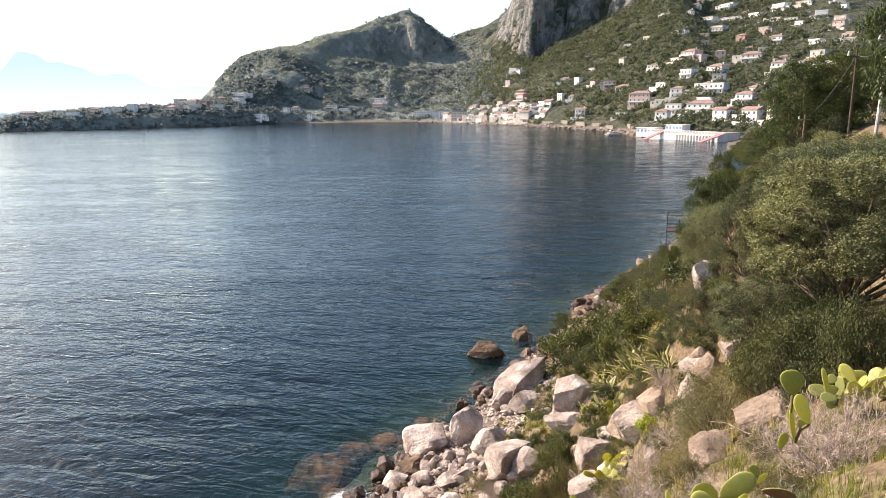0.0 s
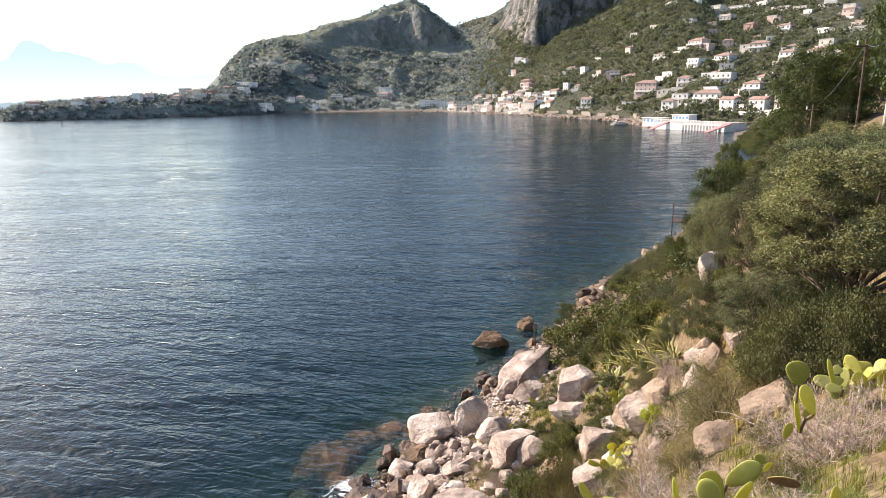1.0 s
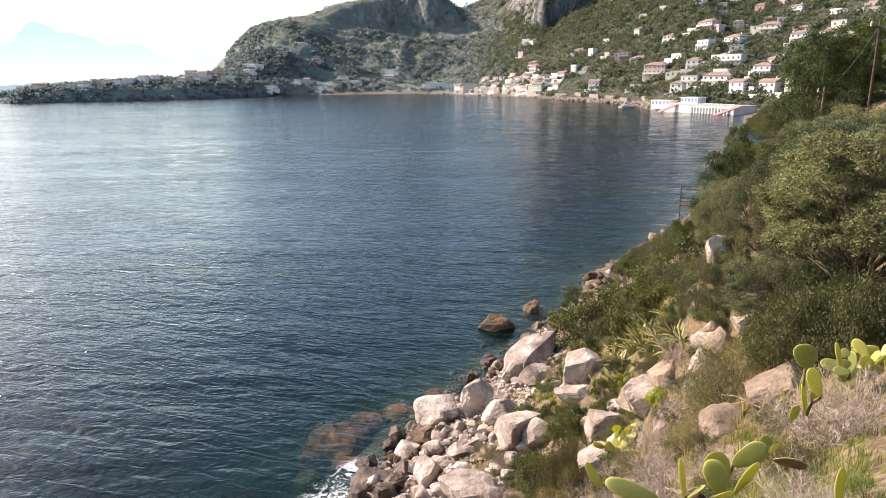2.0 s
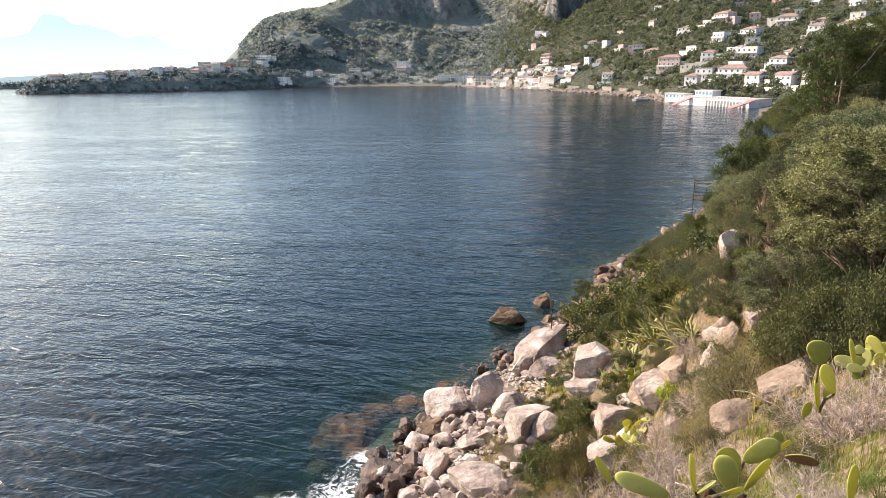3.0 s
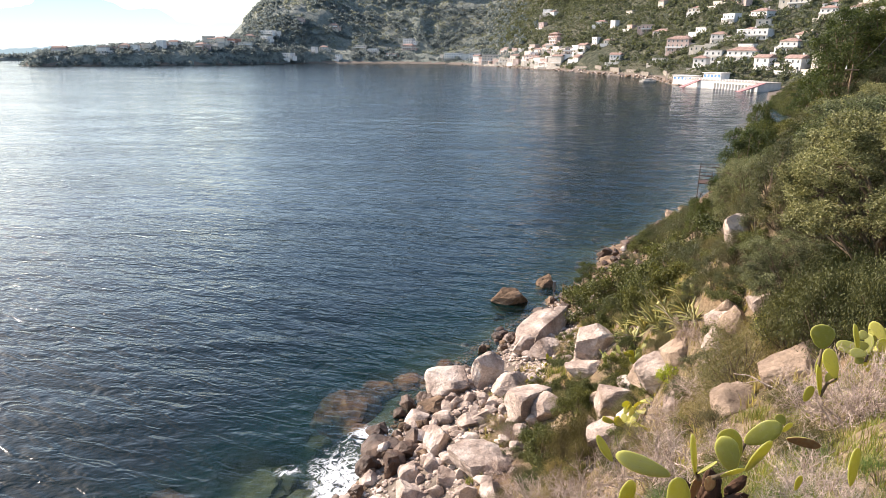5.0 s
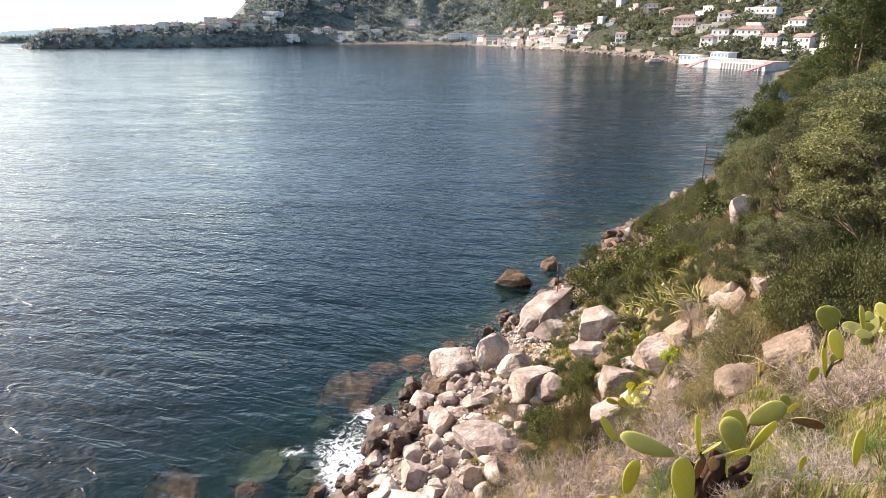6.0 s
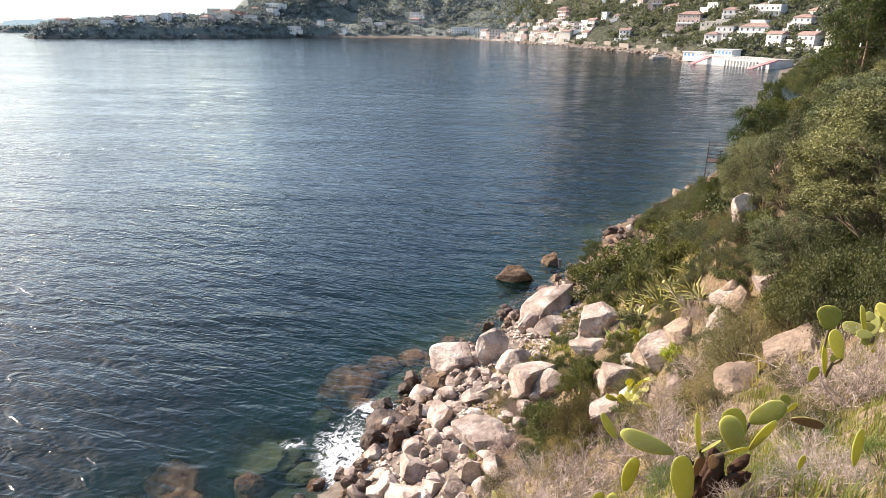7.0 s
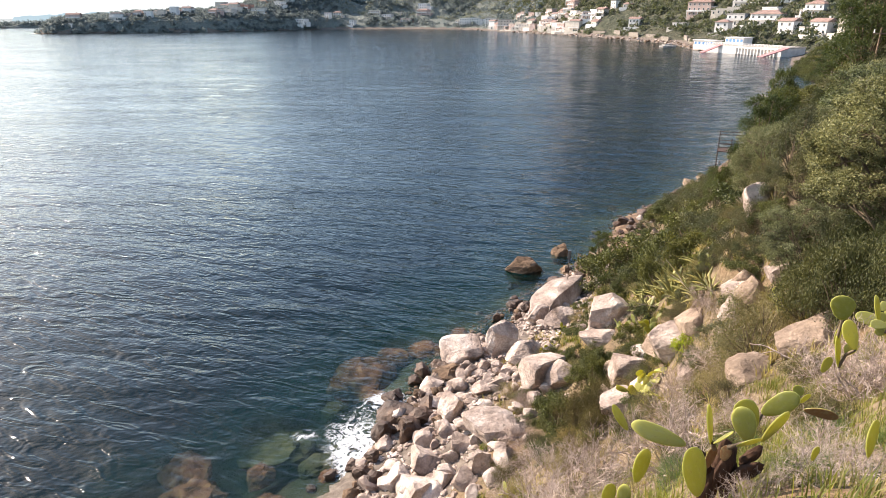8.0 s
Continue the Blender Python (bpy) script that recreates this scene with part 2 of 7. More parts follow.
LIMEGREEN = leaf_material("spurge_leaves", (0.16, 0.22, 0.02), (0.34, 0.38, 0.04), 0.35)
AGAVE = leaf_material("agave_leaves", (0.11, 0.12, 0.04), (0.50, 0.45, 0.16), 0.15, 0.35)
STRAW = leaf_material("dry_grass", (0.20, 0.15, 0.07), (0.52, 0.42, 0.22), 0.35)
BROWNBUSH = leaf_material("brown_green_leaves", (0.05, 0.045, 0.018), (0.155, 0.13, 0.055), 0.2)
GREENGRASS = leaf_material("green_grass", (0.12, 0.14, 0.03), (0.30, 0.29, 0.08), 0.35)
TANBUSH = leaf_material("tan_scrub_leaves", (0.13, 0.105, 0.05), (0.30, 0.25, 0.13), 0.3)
TWIG = bark_material("dry_twigs", (0.15, 0.10, 0.078), (0.62, 0.50, 0.42))
MAUVE = bark_material("mauve_dry_stems", (0.13, 0.085, 0.07), (0.38, 0.29, 0.25))
BARK = bark_material("olive_bark", (0.06, 0.045, 0.03), (0.20, 0.15, 0.10))
PAD = pad_material("cactus_green", (0.125, 0.14, 0.035), (0.25, 0.25, 0.075), (0.36, 0.32, 0.075))
# Pale yellow pads; on the tall pear the backlight is put into the colour.
PADYELLOWLIT = pad_material("cactus_yellow_backlit_tone", (0.33, 0.32, 0.085), (0.44, 0.41, 0.11), (0.46, 0.42, 0.12), (0.85, 0.80, 0.06))
PADDRY = pad_material("cactus_brown", (0.11, 0.06, 0.03), (0.20, 0.12, 0.05), (0.07, 0.035, 0.02), (0.22, 0.09, 0.03))
WEED = rock_material("seaweed_rock", (0.035, 0.022, 0.010), (0.125, 0.058, 0.028), (0.22, 0.13, 0.055), False, 2.2, 0.0)
GREENWEED = rock_material("green_weed_rock", (0.014, 0.018, 0.006), (0.034, 0.04, 0.013), (0.075, 0.072, 0.024), False, 2.2, 0.0)
TAN = rock_material("ochre_limestone", (0.16, 0.112, 0.078), (0.31, 0.225, 0.16), (0.46, 0.355, 0.265))
BROWN = rock_material("brown_tidal_rock", (0.06, 0.038, 0.022), (0.17, 0.108, 0.066), (0.32, 0.225, 0.15))

SEA_SLOPE = 0.014          # steepness of each of the sea's small waves

# ---- the lie of the land ----
# the waterline of the bay, from behind the camera round to the far headland; land on its right hand
SHORE = np.array([(-90, -60), (-40, 0), (-20, 6), (-9, 14), (-4.8, 23), (-2.6, 30), (1, 36), (4.5, 41.5), (8, 46), (11, 53), (13, 58),
                  (17, 62), (25, 73), (33, 86), (41, 102), (55, 130), (72, 168), (100, 225), (125, 280), (137, 306), (128, 330),
                  (114, 344), (112, 370), (116, 440), (100, 510), (77, 594), (51, 653), (10, 760), (-35, 850), (-110, 872),
                  (-197, 866), (-235, 815), (-265, 797), (-300, 760), (-345, 729), (-400, 700), (-464, 672), (-480, 680),
                  (-500, 740), (-540, 950), (-560, 1500), (-600, 4600)], float)
LAND = np.vstack([SHORE, [(4600, 4600), (4600, -4600), (-90, -4600)]])
# hill profiles: by bearing, four (distance, height) pairs: foot, cliff base, cliff top, ridge
BEAR = np.array([-60, -38, -34, -27.5, -21, -19.7, -18.1, -16.6, -11.5, -6.7, -2.4, 1.1, 3.5, 5.0, 6.6, 7.5, 8.1, 10.7, 13.4, 17.5, 22, 25, 30, 34, 45, 180])
R1 = np.array([860, 860, 850, 850, 870, 880, 880, 890, 960, 960, 960, 930, 760, 700, 670, 640, 620, 580, 540, 480, 400, 390, 340, 300, 200, 200])
Z1 = np.array([11, 11, 11, 18, 22, 22, 20, 18, 20, 18, 18, 18, 16, 15, 15, 13, 12, 10, 9, 8, 8, 8, 12, 16, 18, 18])
R2 = np.array([1000, 1000, 1000, 1000, 960, 960, 980, 990, 1080, 1180, 1220, 1200, 1100, 1000, 930, 905, 900, 940, 930, 860, 480, 470, 450, 440, 440, 440])
Z2 = np.array([10, 10, 11, 17, 24, 36, 48, 58, 92, 106, 106, 92, 84, 84, 84, 78, 75, 116, 128, 142, 27, 29, 36, 42, 46, 46])
R3 = np.array([1300, 1300, 1300, 1300, 1200, 1100, 1060, 1075, 1135, 1215, 1255, 1260, 1300, 1080, 990, 930, 925, 965, 955, 900, 750, 720, 700, 700, 700, 700])
Z3 = np.array([8, 8, 8, 12, 24, 42, 68, 87, 118, 150, 172, 118, 150, 100, 105, 140, 190, 215, 225, 180, 96, 92, 98, 94, 94, 94])
R4 = np.array([1600, 1600, 1600, 1600, 1300, 1150, 1120, 1150, 1200, 1280, 1330, 1330, 1400, 1400, 1150, 1050, 1050, 1100, 1150, 1300, 1200, 1200, 1100, 1100, 1100, 1100])
Z4 = np.array([6, 6, 6, 8, 24, 46, 75, 103, 132, 171, 205, 153, 179, 201, 190, 250, 260, 280, 300, 230, 230, 230, 220, 200, 200, 200])
# the near slope: metres inland from the waterline, and height
NEAR_S = np.array([0, 2, 5, 8, 11, 13, 14.5, 15.5, 17, 30, 45, 80, 300])
NEAR_Z = np.array([0, 0.6, 1.8, 3.7, 6.4, 9.2, 12.2, 14.0, 16.0, 16.6, 21, 40, 120])


def grain(x, y, seed=0):
    """Smooth value noise, -1 to 1."""
    xi, yi = np.floor(x).astype(np.int64), np.floor(y).astype(np.int64)
    u, v = x - xi, y - yi
    u, v = u * u * (3 - 2 * u), v * v * (3 - 2 * v)

    def h(i, j):
        k = (i * 374761393 + j * 668265263 + seed * 974634541) & 0xFFFFFFFF
        k = ((k ^ (k >> 13)) * 1274126177) & 0xFFFFFFFF
        return ((k ^ (k >> 16)) & 0xFFFF) / 32767.5 - 1
    return (h(xi, yi) * (1 - u) + h(xi + 1, yi) * u) * (1 - v) + (h(xi, yi + 1) * (1 - u) + h(xi + 1, yi + 1) * u) * v


def rough(x, y, size, octaves=4, seed=0):
    total, amp = 0, 1.0
    for k in range(octaves):
        total = total + amp * grain(x / size, y / size, seed + k)
        size, amp = size * 0.5, amp * 0.5
    return total


def ease(a, b, x):
    t = np.clip((x - a) / (b - a), 0, 1)
    return t * t * (3 - 2 * t)


def inland(x, y):
    """Metres from the waterline, positive on land."""
    best = np.full(x.shape, 1e9)
    for (ax, ay), (bx, by) in zip(SHORE[:-1], SHORE[1:]):
        dx, dy = bx - ax, by - ay
        t = np.clip(((x - ax) * dx + (y - ay) * dy) / (dx * dx + dy * dy), 0, 1)
        best = np.minimum(best, np.hypot(x - ax - t * dx, y - ay - t * dy))
    inside = np.zeros(x.shape, bool)
    for (ax, ay), (bx, by) in zip(LAND, np.roll(LAND, -1, axis=0)):
        if ay != by:
            inside ^= ((ay > y) != (by > y)) & (x < (bx - ax) * (y - ay) / (by - ay) + ax)
    return np.where(inside, best, -best)


def height(x, y):
    """Height of the ground or the seabed at arrays x, y."""
    x, y = np.asarray(x, float), np.asarray(y, float)
    s, r = inland(x, y), np.hypot(x, y)
    az = np.degrees(np.arctan2(x, y))
    az = az + 0.5 * rough(x, y, 160.0, 3, 5) * ease(400, 900, r)
    r0 = r
    craggy = ease(820, 960, r)
    r = r + craggy * (0.45 + 0.55 * ease(-12, -6, az)) * (20 * rough(x, y, 90.0, 3, 15) + (22 + 22 * ease(4, 7, az)) * np.abs(rough(x, y, 40.0, 3, 16)) + 7 * rough(x, y, 13.0, 2, 18) - 8)
    p = [np.interp(az, BEAR, k) for k in (R1, Z1, R2, Z2, R3, Z3, R4, Z4)]
    far = np.select([r < p[0], r < p[2], r < p[4], r < p[6]],
                    [3 + (p[1] - 3) * np.clip((r - p[0] + 70) / 70, 0, 1),
                     p[1] + (p[3] - p[1]) * (r - p[0]) / (p[2] - p[0]),
                     p[3] + (p[5] - p[3]) * (r - p[2]) / (p[4] - p[2]),
                     p[5] + (p[7] - p[5]) * (r - p[4]) / (p[6] - p[4])],
                    p[7] * np.clip(1 - (r - p[6]) / 1500, 0.3, 1))
    far = far + rough(x, y, 60.0, 5, 9) * 0.045 * np.maximum(far - 8, 0) ** 0.9
    left = 1 - ease(-20, -16, az)
    far = far * ease(0, 22 - 12 * left, s - 2) + np.clip(s, 0, 14) * 0.12
    near = np.interp(s + 2.6 * (1 - ease(5, 11, r0)) + 0.5 * rough(x, y, 5.0, 3, 2) * ease(1, 6, s) * ease(6, 12, r0), NEAR_S, NEAR_Z)
    edge = 4.0 * ease(0, 10, r0) * (1 - ease(30, 70, r0)) - (0.839 * x - 0.545 * y)
    near = np.minimum(near, 16.3 - 0.75 * np.maximum(edge, 0))
    near = near + 3.7 * np.exp(-((x - 7.5) / 1.8) ** 2 - ((y - 16.9) / 2.2) ** 2)
    near = near + 0.22 * rough(x, y, 1.6, 4, 3) * ease(0.5, 4, s)
    w = ease(120, 280, r0)
    land = near * (1 - w) + far * w
    bed = -0.36 * np.maximum(-s, 0) ** 0.9 + 0.45 * rough(x, y, 3.0, 4, 7) * ease(0.5, 5, -s)
    return np.where(s > 0, land, np.minimum(bed, -0.05))


def ground_z(x, y):
    return float(height(np.array([x]), np.array([y]))[0])


def mesh_object(name, verts, faces, mats, index=None, smooth=True):
    me = bpy.data.meshes.new(name)
    me.from_pydata([tuple(v) for v in verts], [], [tuple(f) for f in faces])
    for m in mats:
        me.materials.append(m)
    if index is not None:
        me.polygons.foreach_set("material_index", np.asarray(index, np.int32))
    me.polygons.foreach_set("use_smooth", np.full(len(me.polygons), smooth))
    me.update()
    return new(name, me)


def polar(radii, bearings):
    """Grid of points round the origin and its quads."""
    a = np.radians(bearings)
    x = (radii[:, None] * np.sin(a)[None, :])
    y = (radii[:, None] * np.cos(a)[None, :])
    nr, na = x.shape
    i = np.arange(nr - 1)[:, None] * na + np.arange(na - 1)[None, :]
    f = np.stack([i, i + 1, i + 1 + na, i + na], -1).reshape(-1, 4)
    return x.ravel(), y.ravel(), f


bearings = np.concatenate([np.arange(-178, -50, 8.0), np.arange(-50, 50, 0.24), np.arange(50, 182.1, 8.0)])
bearings = np.append(bearings[bearings < 180], bearings[0] + 360)
radii = np.concatenate([[0.02], np.geomspace(0.8, 130, 210), np.geomspace(131, 870, 250), np.arange(874, 1320, 3.2), np.geomspace(1325, 1450, 12), np.geomspace(1480, 4600, 12)])
gx, gy, gf = polar(radii, bearings)
gzs = height(gx, gy)
mid = np.stack([gx[gf].mean(1), gy[gf].mean(1), gzs[gf].mean(1)], 1)
mr, ms = np.hypot(mid[:, 0], mid[:, 1]), inland(mid[:, 0], mid[:, 1])
kind = np.where(mid[:, 2] < -0.02, 2, np.where(mr < 170, 0, 1))
kind = np.where((ms > -1) & (ms < 14) & (mr > 150) & (mid[:, 2] < 2.2), 3, kind)
kind = np.where((ms > -0.5) & (ms < (5.5 + 2 * grain(mid[:, 0] * 0.4, mid[:, 1] * 0.4, 8)) * np.where(mr > 40, 0.5, 1.0)) & (mr <= 150) & (kind == 0), np.where(mr > 40, 5, 3), kind)
# Ground left of this bearing takes the haze-paled colours.
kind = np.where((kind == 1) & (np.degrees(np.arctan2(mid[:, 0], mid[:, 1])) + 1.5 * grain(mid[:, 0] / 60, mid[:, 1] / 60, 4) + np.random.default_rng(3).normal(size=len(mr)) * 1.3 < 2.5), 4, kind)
ground = mesh_object("ground", np.stack([gx, gy, gzs], 1), gf, [SOIL, HILL, SEABED, BEACH, HAZEHILL, BROWN], kind)
tagged(ground, "scrubby hillside falling to a rocky Mediterranean bay", "ground", kind="structure")

# weedy rocks under the surface: place, width, water over them
SUNKEN = [(-6.43, 29.65, 3.4, 0.20), (-9.29, 23.33, 3.6, 0.19), (-11.89, 20.28, 3.17, 0.28), (-9.47, 21.35, 1.5, 0.18), (-6.02, 21.24, 1.7, 0.08), (-7.17, 26.08, 1.4, 0.14),
          (-5.44, 27.46, 1.5, 0.07), (-7.1, 22.26, 1.7, 0.18), (-4.62, 19.75, 1.6, 0.08), (-4.95, 31.92, 2.1, 0.21), (-7.6, 28.2, 1.2, 0.25), (-12.6, 21.6, 2.2, 0.32), (-8.2, 19.6, 1.9, 0.18),
          (-5.9, 23.0, 1.5, 0.07), (-6.5, 19.6, 1.8, 0.11), (-3.4, 32.6, 1.9, 0.14), (-1.2, 34.6, 1.7, 0.13), (-10.6, 18.6, 2.0, 0.25), (-7.0, 18.0, 1.8, 0.14), (-13.5, 18.8, 2.4, 0.35)]
sx, sy, sf = polar(np.concatenate([[0.02, 5], np.geomspace(9, 420, 720), np.geomspace(424, 1500, 70), [1900, 2500, 3500, 4900]]),
                   np.append(np.concatenate([np.arange(-178, -42, 8.0), np.arange(-42, 40, 0.19), np.arange(40, 180, 8.0)]), 182.0))
sd = np.clip(-height(sx, sy), 0, 12) / 6.0
# a light swell and chop: many small waves running in towards the slope
wave_rng = np.random.default_rng(14)
sea_r = np.hypot(sx, sy)
swell_z = np.zeros_like(sx)
for wl in np.geomspace(0.75, 9.0, 46):
    turn_ = wave_rng.normal() * 0.34 + 0.26
    kx, ky = 2 * np.pi / wl * math.sin(turn_), 2 * np.pi / wl * math.cos(turn_)
    fine_enough = np.clip(wl / (0.0053 * sea_r) / 2 - 1.0, 0, 1)
    lump = 0.7 + 0.6 * grain(sx / (6 * wl) + wl * 7, sy / (3 * wl), int(wl * 10))
    swell_z += fine_enough * lump * SEA_SLOPE * wl / (2 * np.pi) * min(1.0, 4.5 / wl) * np.sin(kx * sx + ky * sy + wave_rng.uniform(0, 6.28))
swell_z *= 0.25 + 0.75 * ease(0.05, 0.5, sd)
for p, q, u, cover in SUNKEN:                # thinner water over the sunken rocks
    sd = sd * (1 - 0.8 * np.exp(-(((sx - p) ** 2 + (sy - q) ** 2) / (0.55 * u) ** 2) ** 2))
foam = sum(a * np.exp(-(((sx - p) * 0.9 + (sy - q) * 0.4) ** 2 / u ** 2 + ((sy - q) * 0.9 - (sx - p) * 0.4) ** 2 / v ** 2))
           for p, q, u, v, a in ((-5.3, 23.0, 1.7, 2.6, 1.15), (-4.6, 26.8, 1.4, 0.9, 1.0), (-4.6, 20.6, 1.0, 1.4, 0.9), (-8.2, 23.6, 0.7, 0.5, 0.7), (-1.8, 31.2, 0.6, 0.6, 0.35), (6.6, 44.0, 0.8, 0.5, 0.4)))
sea = mesh_object("sea", np.stack([sx, sy, swell_z], 1), sf, [SEA])
layer = sea.data.attributes.new("depth", "FLOAT", "POINT")
layer.data.foreach_set("value", np.minimum(sd, 1.0).astype(np.float32))
layer = sea.data.attributes.new("foam", "FLOAT", "POINT")
layer.data.foreach_set("value", np.minimum(foam, 1.0).astype(np.float32))
tagged(sea, "dark blue-green rippled sea, clear and teal over shoreline rocks", "sea", kind="structure")


def far_range(name, label, dist, knots, mat):
    """A distant ridge as a curved wall of hills, its haze painted in by the material."""
    az = np.linspace(knots[0][0], knots[-1][0], 160)
    top = np.interp(az, [k[0] for k in knots], [k[1] for k in knots]) * dist + 18
    top = top + 0.003 * dist * rough(az * 1.0, az * 0 + 3.3, 1.6, 4, 4)
    rows = []
    for k, f in enumerate((0.0, 0.4, 0.75, 1.0)):
        d = dist + 60 * k
        rows.append(np.stack([d * np.sin(np.radians(az)), d * np.cos(np.radians(az)), -2 + (top + 2) * f], 1))
    v = np.concatenate(rows)
    n = len(az)
    i = np.arange(3)[:, None] * n + np.arange(n - 1)[None, :]
    f = np.stack([i, i + 1, i + 1 + n, i + n], -1).reshape(-1, 4)
    return tagged(mesh_object(name, v, f, [mat]), label, "mountain", kind="structure")


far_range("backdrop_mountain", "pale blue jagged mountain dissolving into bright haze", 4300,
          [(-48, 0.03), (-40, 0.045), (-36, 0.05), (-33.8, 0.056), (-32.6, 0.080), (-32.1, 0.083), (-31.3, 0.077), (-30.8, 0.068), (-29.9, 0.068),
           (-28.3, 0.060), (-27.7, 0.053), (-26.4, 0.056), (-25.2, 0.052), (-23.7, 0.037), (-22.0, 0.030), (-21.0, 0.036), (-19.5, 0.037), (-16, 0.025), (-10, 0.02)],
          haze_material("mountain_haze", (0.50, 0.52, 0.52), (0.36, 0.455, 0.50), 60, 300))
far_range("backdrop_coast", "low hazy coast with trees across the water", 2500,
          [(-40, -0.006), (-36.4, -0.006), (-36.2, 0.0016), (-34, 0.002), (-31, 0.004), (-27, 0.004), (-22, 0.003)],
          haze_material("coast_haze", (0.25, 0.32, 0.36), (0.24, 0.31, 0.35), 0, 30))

# ---- builders ----
def raw_mesh(name, verts, faces, mat, smooth=False):
    me = bpy.data.meshes.new(name)
    me.from_pydata([tuple(v) for v in verts], [], [tuple(f) for f in faces])
    me.materials.append(mat)
    me.polygons.foreach_set("use_smooth", np.full(len(me.polygons), smooth))
    me.update()
    return me


def child(name, me, parent, label=""):
    ob = new(name, me)
    ob.parent = parent
    return tagged(ob, label)


def rock_mesh(name, seed, mat, level=3, cuts=9, craggy=0.07):
    """A unit boulder: a ball cut by random planes, with worn, broken faces."""
    rng = np.random.default_rng(seed)
    bm = bmesh.new()
    bmesh.ops.create_icosphere(bm, subdivisions=level, radius=1.25)
    v = np.array([p.co for p in bm.verts])
    f = [[p.index for p in k.verts] for k in bm.faces]
    bm.free()
    for _ in range(cuts):
        n = rng.normal(size=3)
        n[2] *= 0.7
        n /= np.linalg.norm(n)
        d = rng.uniform(0.58, 0.92)
        v = v - np.maximum(v @ n - d, 0)[:, None] * n * 0.94
    off = rng.uniform(0, 50, 3)
    for i, p in enumerate(v):
        q = Vector(p + off)
        v[i] = p * (1 + craggy * (noise.fractal(q * 1.8, 0.9, 2.2, 4) + 0.5 * noise.noise(q * 7)))
    half = np.abs(v).max(0)
    return raw_mesh(name, v / half, f, mat)


ROCKS = {}


def rock(x, y, wide, tall, mat=None, label="pale weathered limestone boulder", group="", sink=0.25, level=3, z=None, kind="boulder"):
    """One boulder of that width and height, bedded in the ground."""
    mat = mat or LIME
    k = random.randrange(10)
    key = (mat.name, k, level)
    if key not in ROCKS:
        ROCKS[key] = rock_mesh("boulder", k + 17 * level, mat, level, 2 if mat in (WEED, GREENWEED) else 7 + k % 5, (0.05 + 0.01 * (k % 4)) * (3.2 if mat in (WEED, GREENWEED) else 2.4 if mat in (WET, BROWN) else 1.0))
    ob = new(kind, ROCKS[key])
    deep = wide * random.uniform(0.75, 1.0)
    base = ground_z(x, y) if z is None else z
    ob.matrix_world = (Matrix.Translation((x, y, base + tall * (0.5 - sink))) @ pose(0, 0, 0, random.uniform(-14, 14), random.uniform(-14, 14), random.uniform(0, 360))
                       @ Matrix.Diagonal((wide / 2, deep / 2, tall / 2, 1)))
    return tagged(ob, label, "rock", group)


def boulder(x, y, size, turn, tilt, seed, label, sink=0.28, mat=None, z=None):
    """One large boulder of its own shape: length, depth and height, turned, its far end tipped up."""
    ob = new("boulder", rock_mesh("boulder", seed, mat or LIME, 4, 15, 0.14 if mat in (BROWN, WET) else 0.055))
    ob.matrix_world = (Matrix.Translation((x, y, (ground_z(x, y) if z is None else z) + size[2] * (0.5 - sink))) @ pose(0, 0, 0, 0, 0, turn) @ pose(0, 0, 0, 0, -tilt, 0)
                       @ Matrix.Diagonal((size[0] / 2, size[1] / 2, size[2] / 2, 1)))
    return tagged(ob, label, "rock")


def leaf_cloud(rng, centres, spread, count, long, wide, flat=0.75):
    """Leaves, each a small bent blade, scattered round clump centres. Returns vertices and faces."""
    c = centres[rng.integers(0, len(centres), count)] + rng.normal(size=(count, 3)) * np.asarray(spread) * np.array([1, 1, flat])
    d = rng.normal(size=(count, 3))
    d[:, 2] += 0.35
    d /= np.linalg.norm(d, axis=1)[:, None]
    s = np.cross(d, rng.normal(size=(count, 3)))
    s /= np.linalg.norm(s, axis=1)[:, None] + 1e-9
    k = rng.uniform(0.6, 1.3, (count, 1))
    v = np.stack([c, c + d * long * k * 0.5 + s * wide * k * 0.5, c + d * long * k, c + d * long * k * 0.5 - s * wide * k * 0.5], 1).reshape(-1, 3)
    i = np.arange(count)[:, None] * 4
    return v, i + np.arange(4)[None, :]


def tubes(segments, sides=5):
    """Tapered round sticks from (start, end, radius, radius)."""
    vs, fs = [], []
    ring = np.linspace(0, 2 * np.pi, sides, endpoint=False)
    for a, b, r0, r1 in segments:
        a, b = np.asarray(a, float), np.asarray(b, float)
        d = b - a
        d = d / (np.linalg.norm(d) + 1e-9)
        u = np.cross(d, (0.3, 0.1, 1.0) if abs(d[2]) < 0.9 else (1.0, 0.2, 0))
        u /= np.linalg.norm(u)
        w = np.cross(d, u)
        o = len(vs)
        for p, r in ((a, r0), (b, r1)):
            vs.extend(p + r * (math.cos(t) * u + math.sin(t) * w) for t in ring)
        fs.extend((o + k, o + (k + 1) % sides, o + sides + (k + 1) % sides, o + sides + k) for k in range(sides))
    return vs, fs


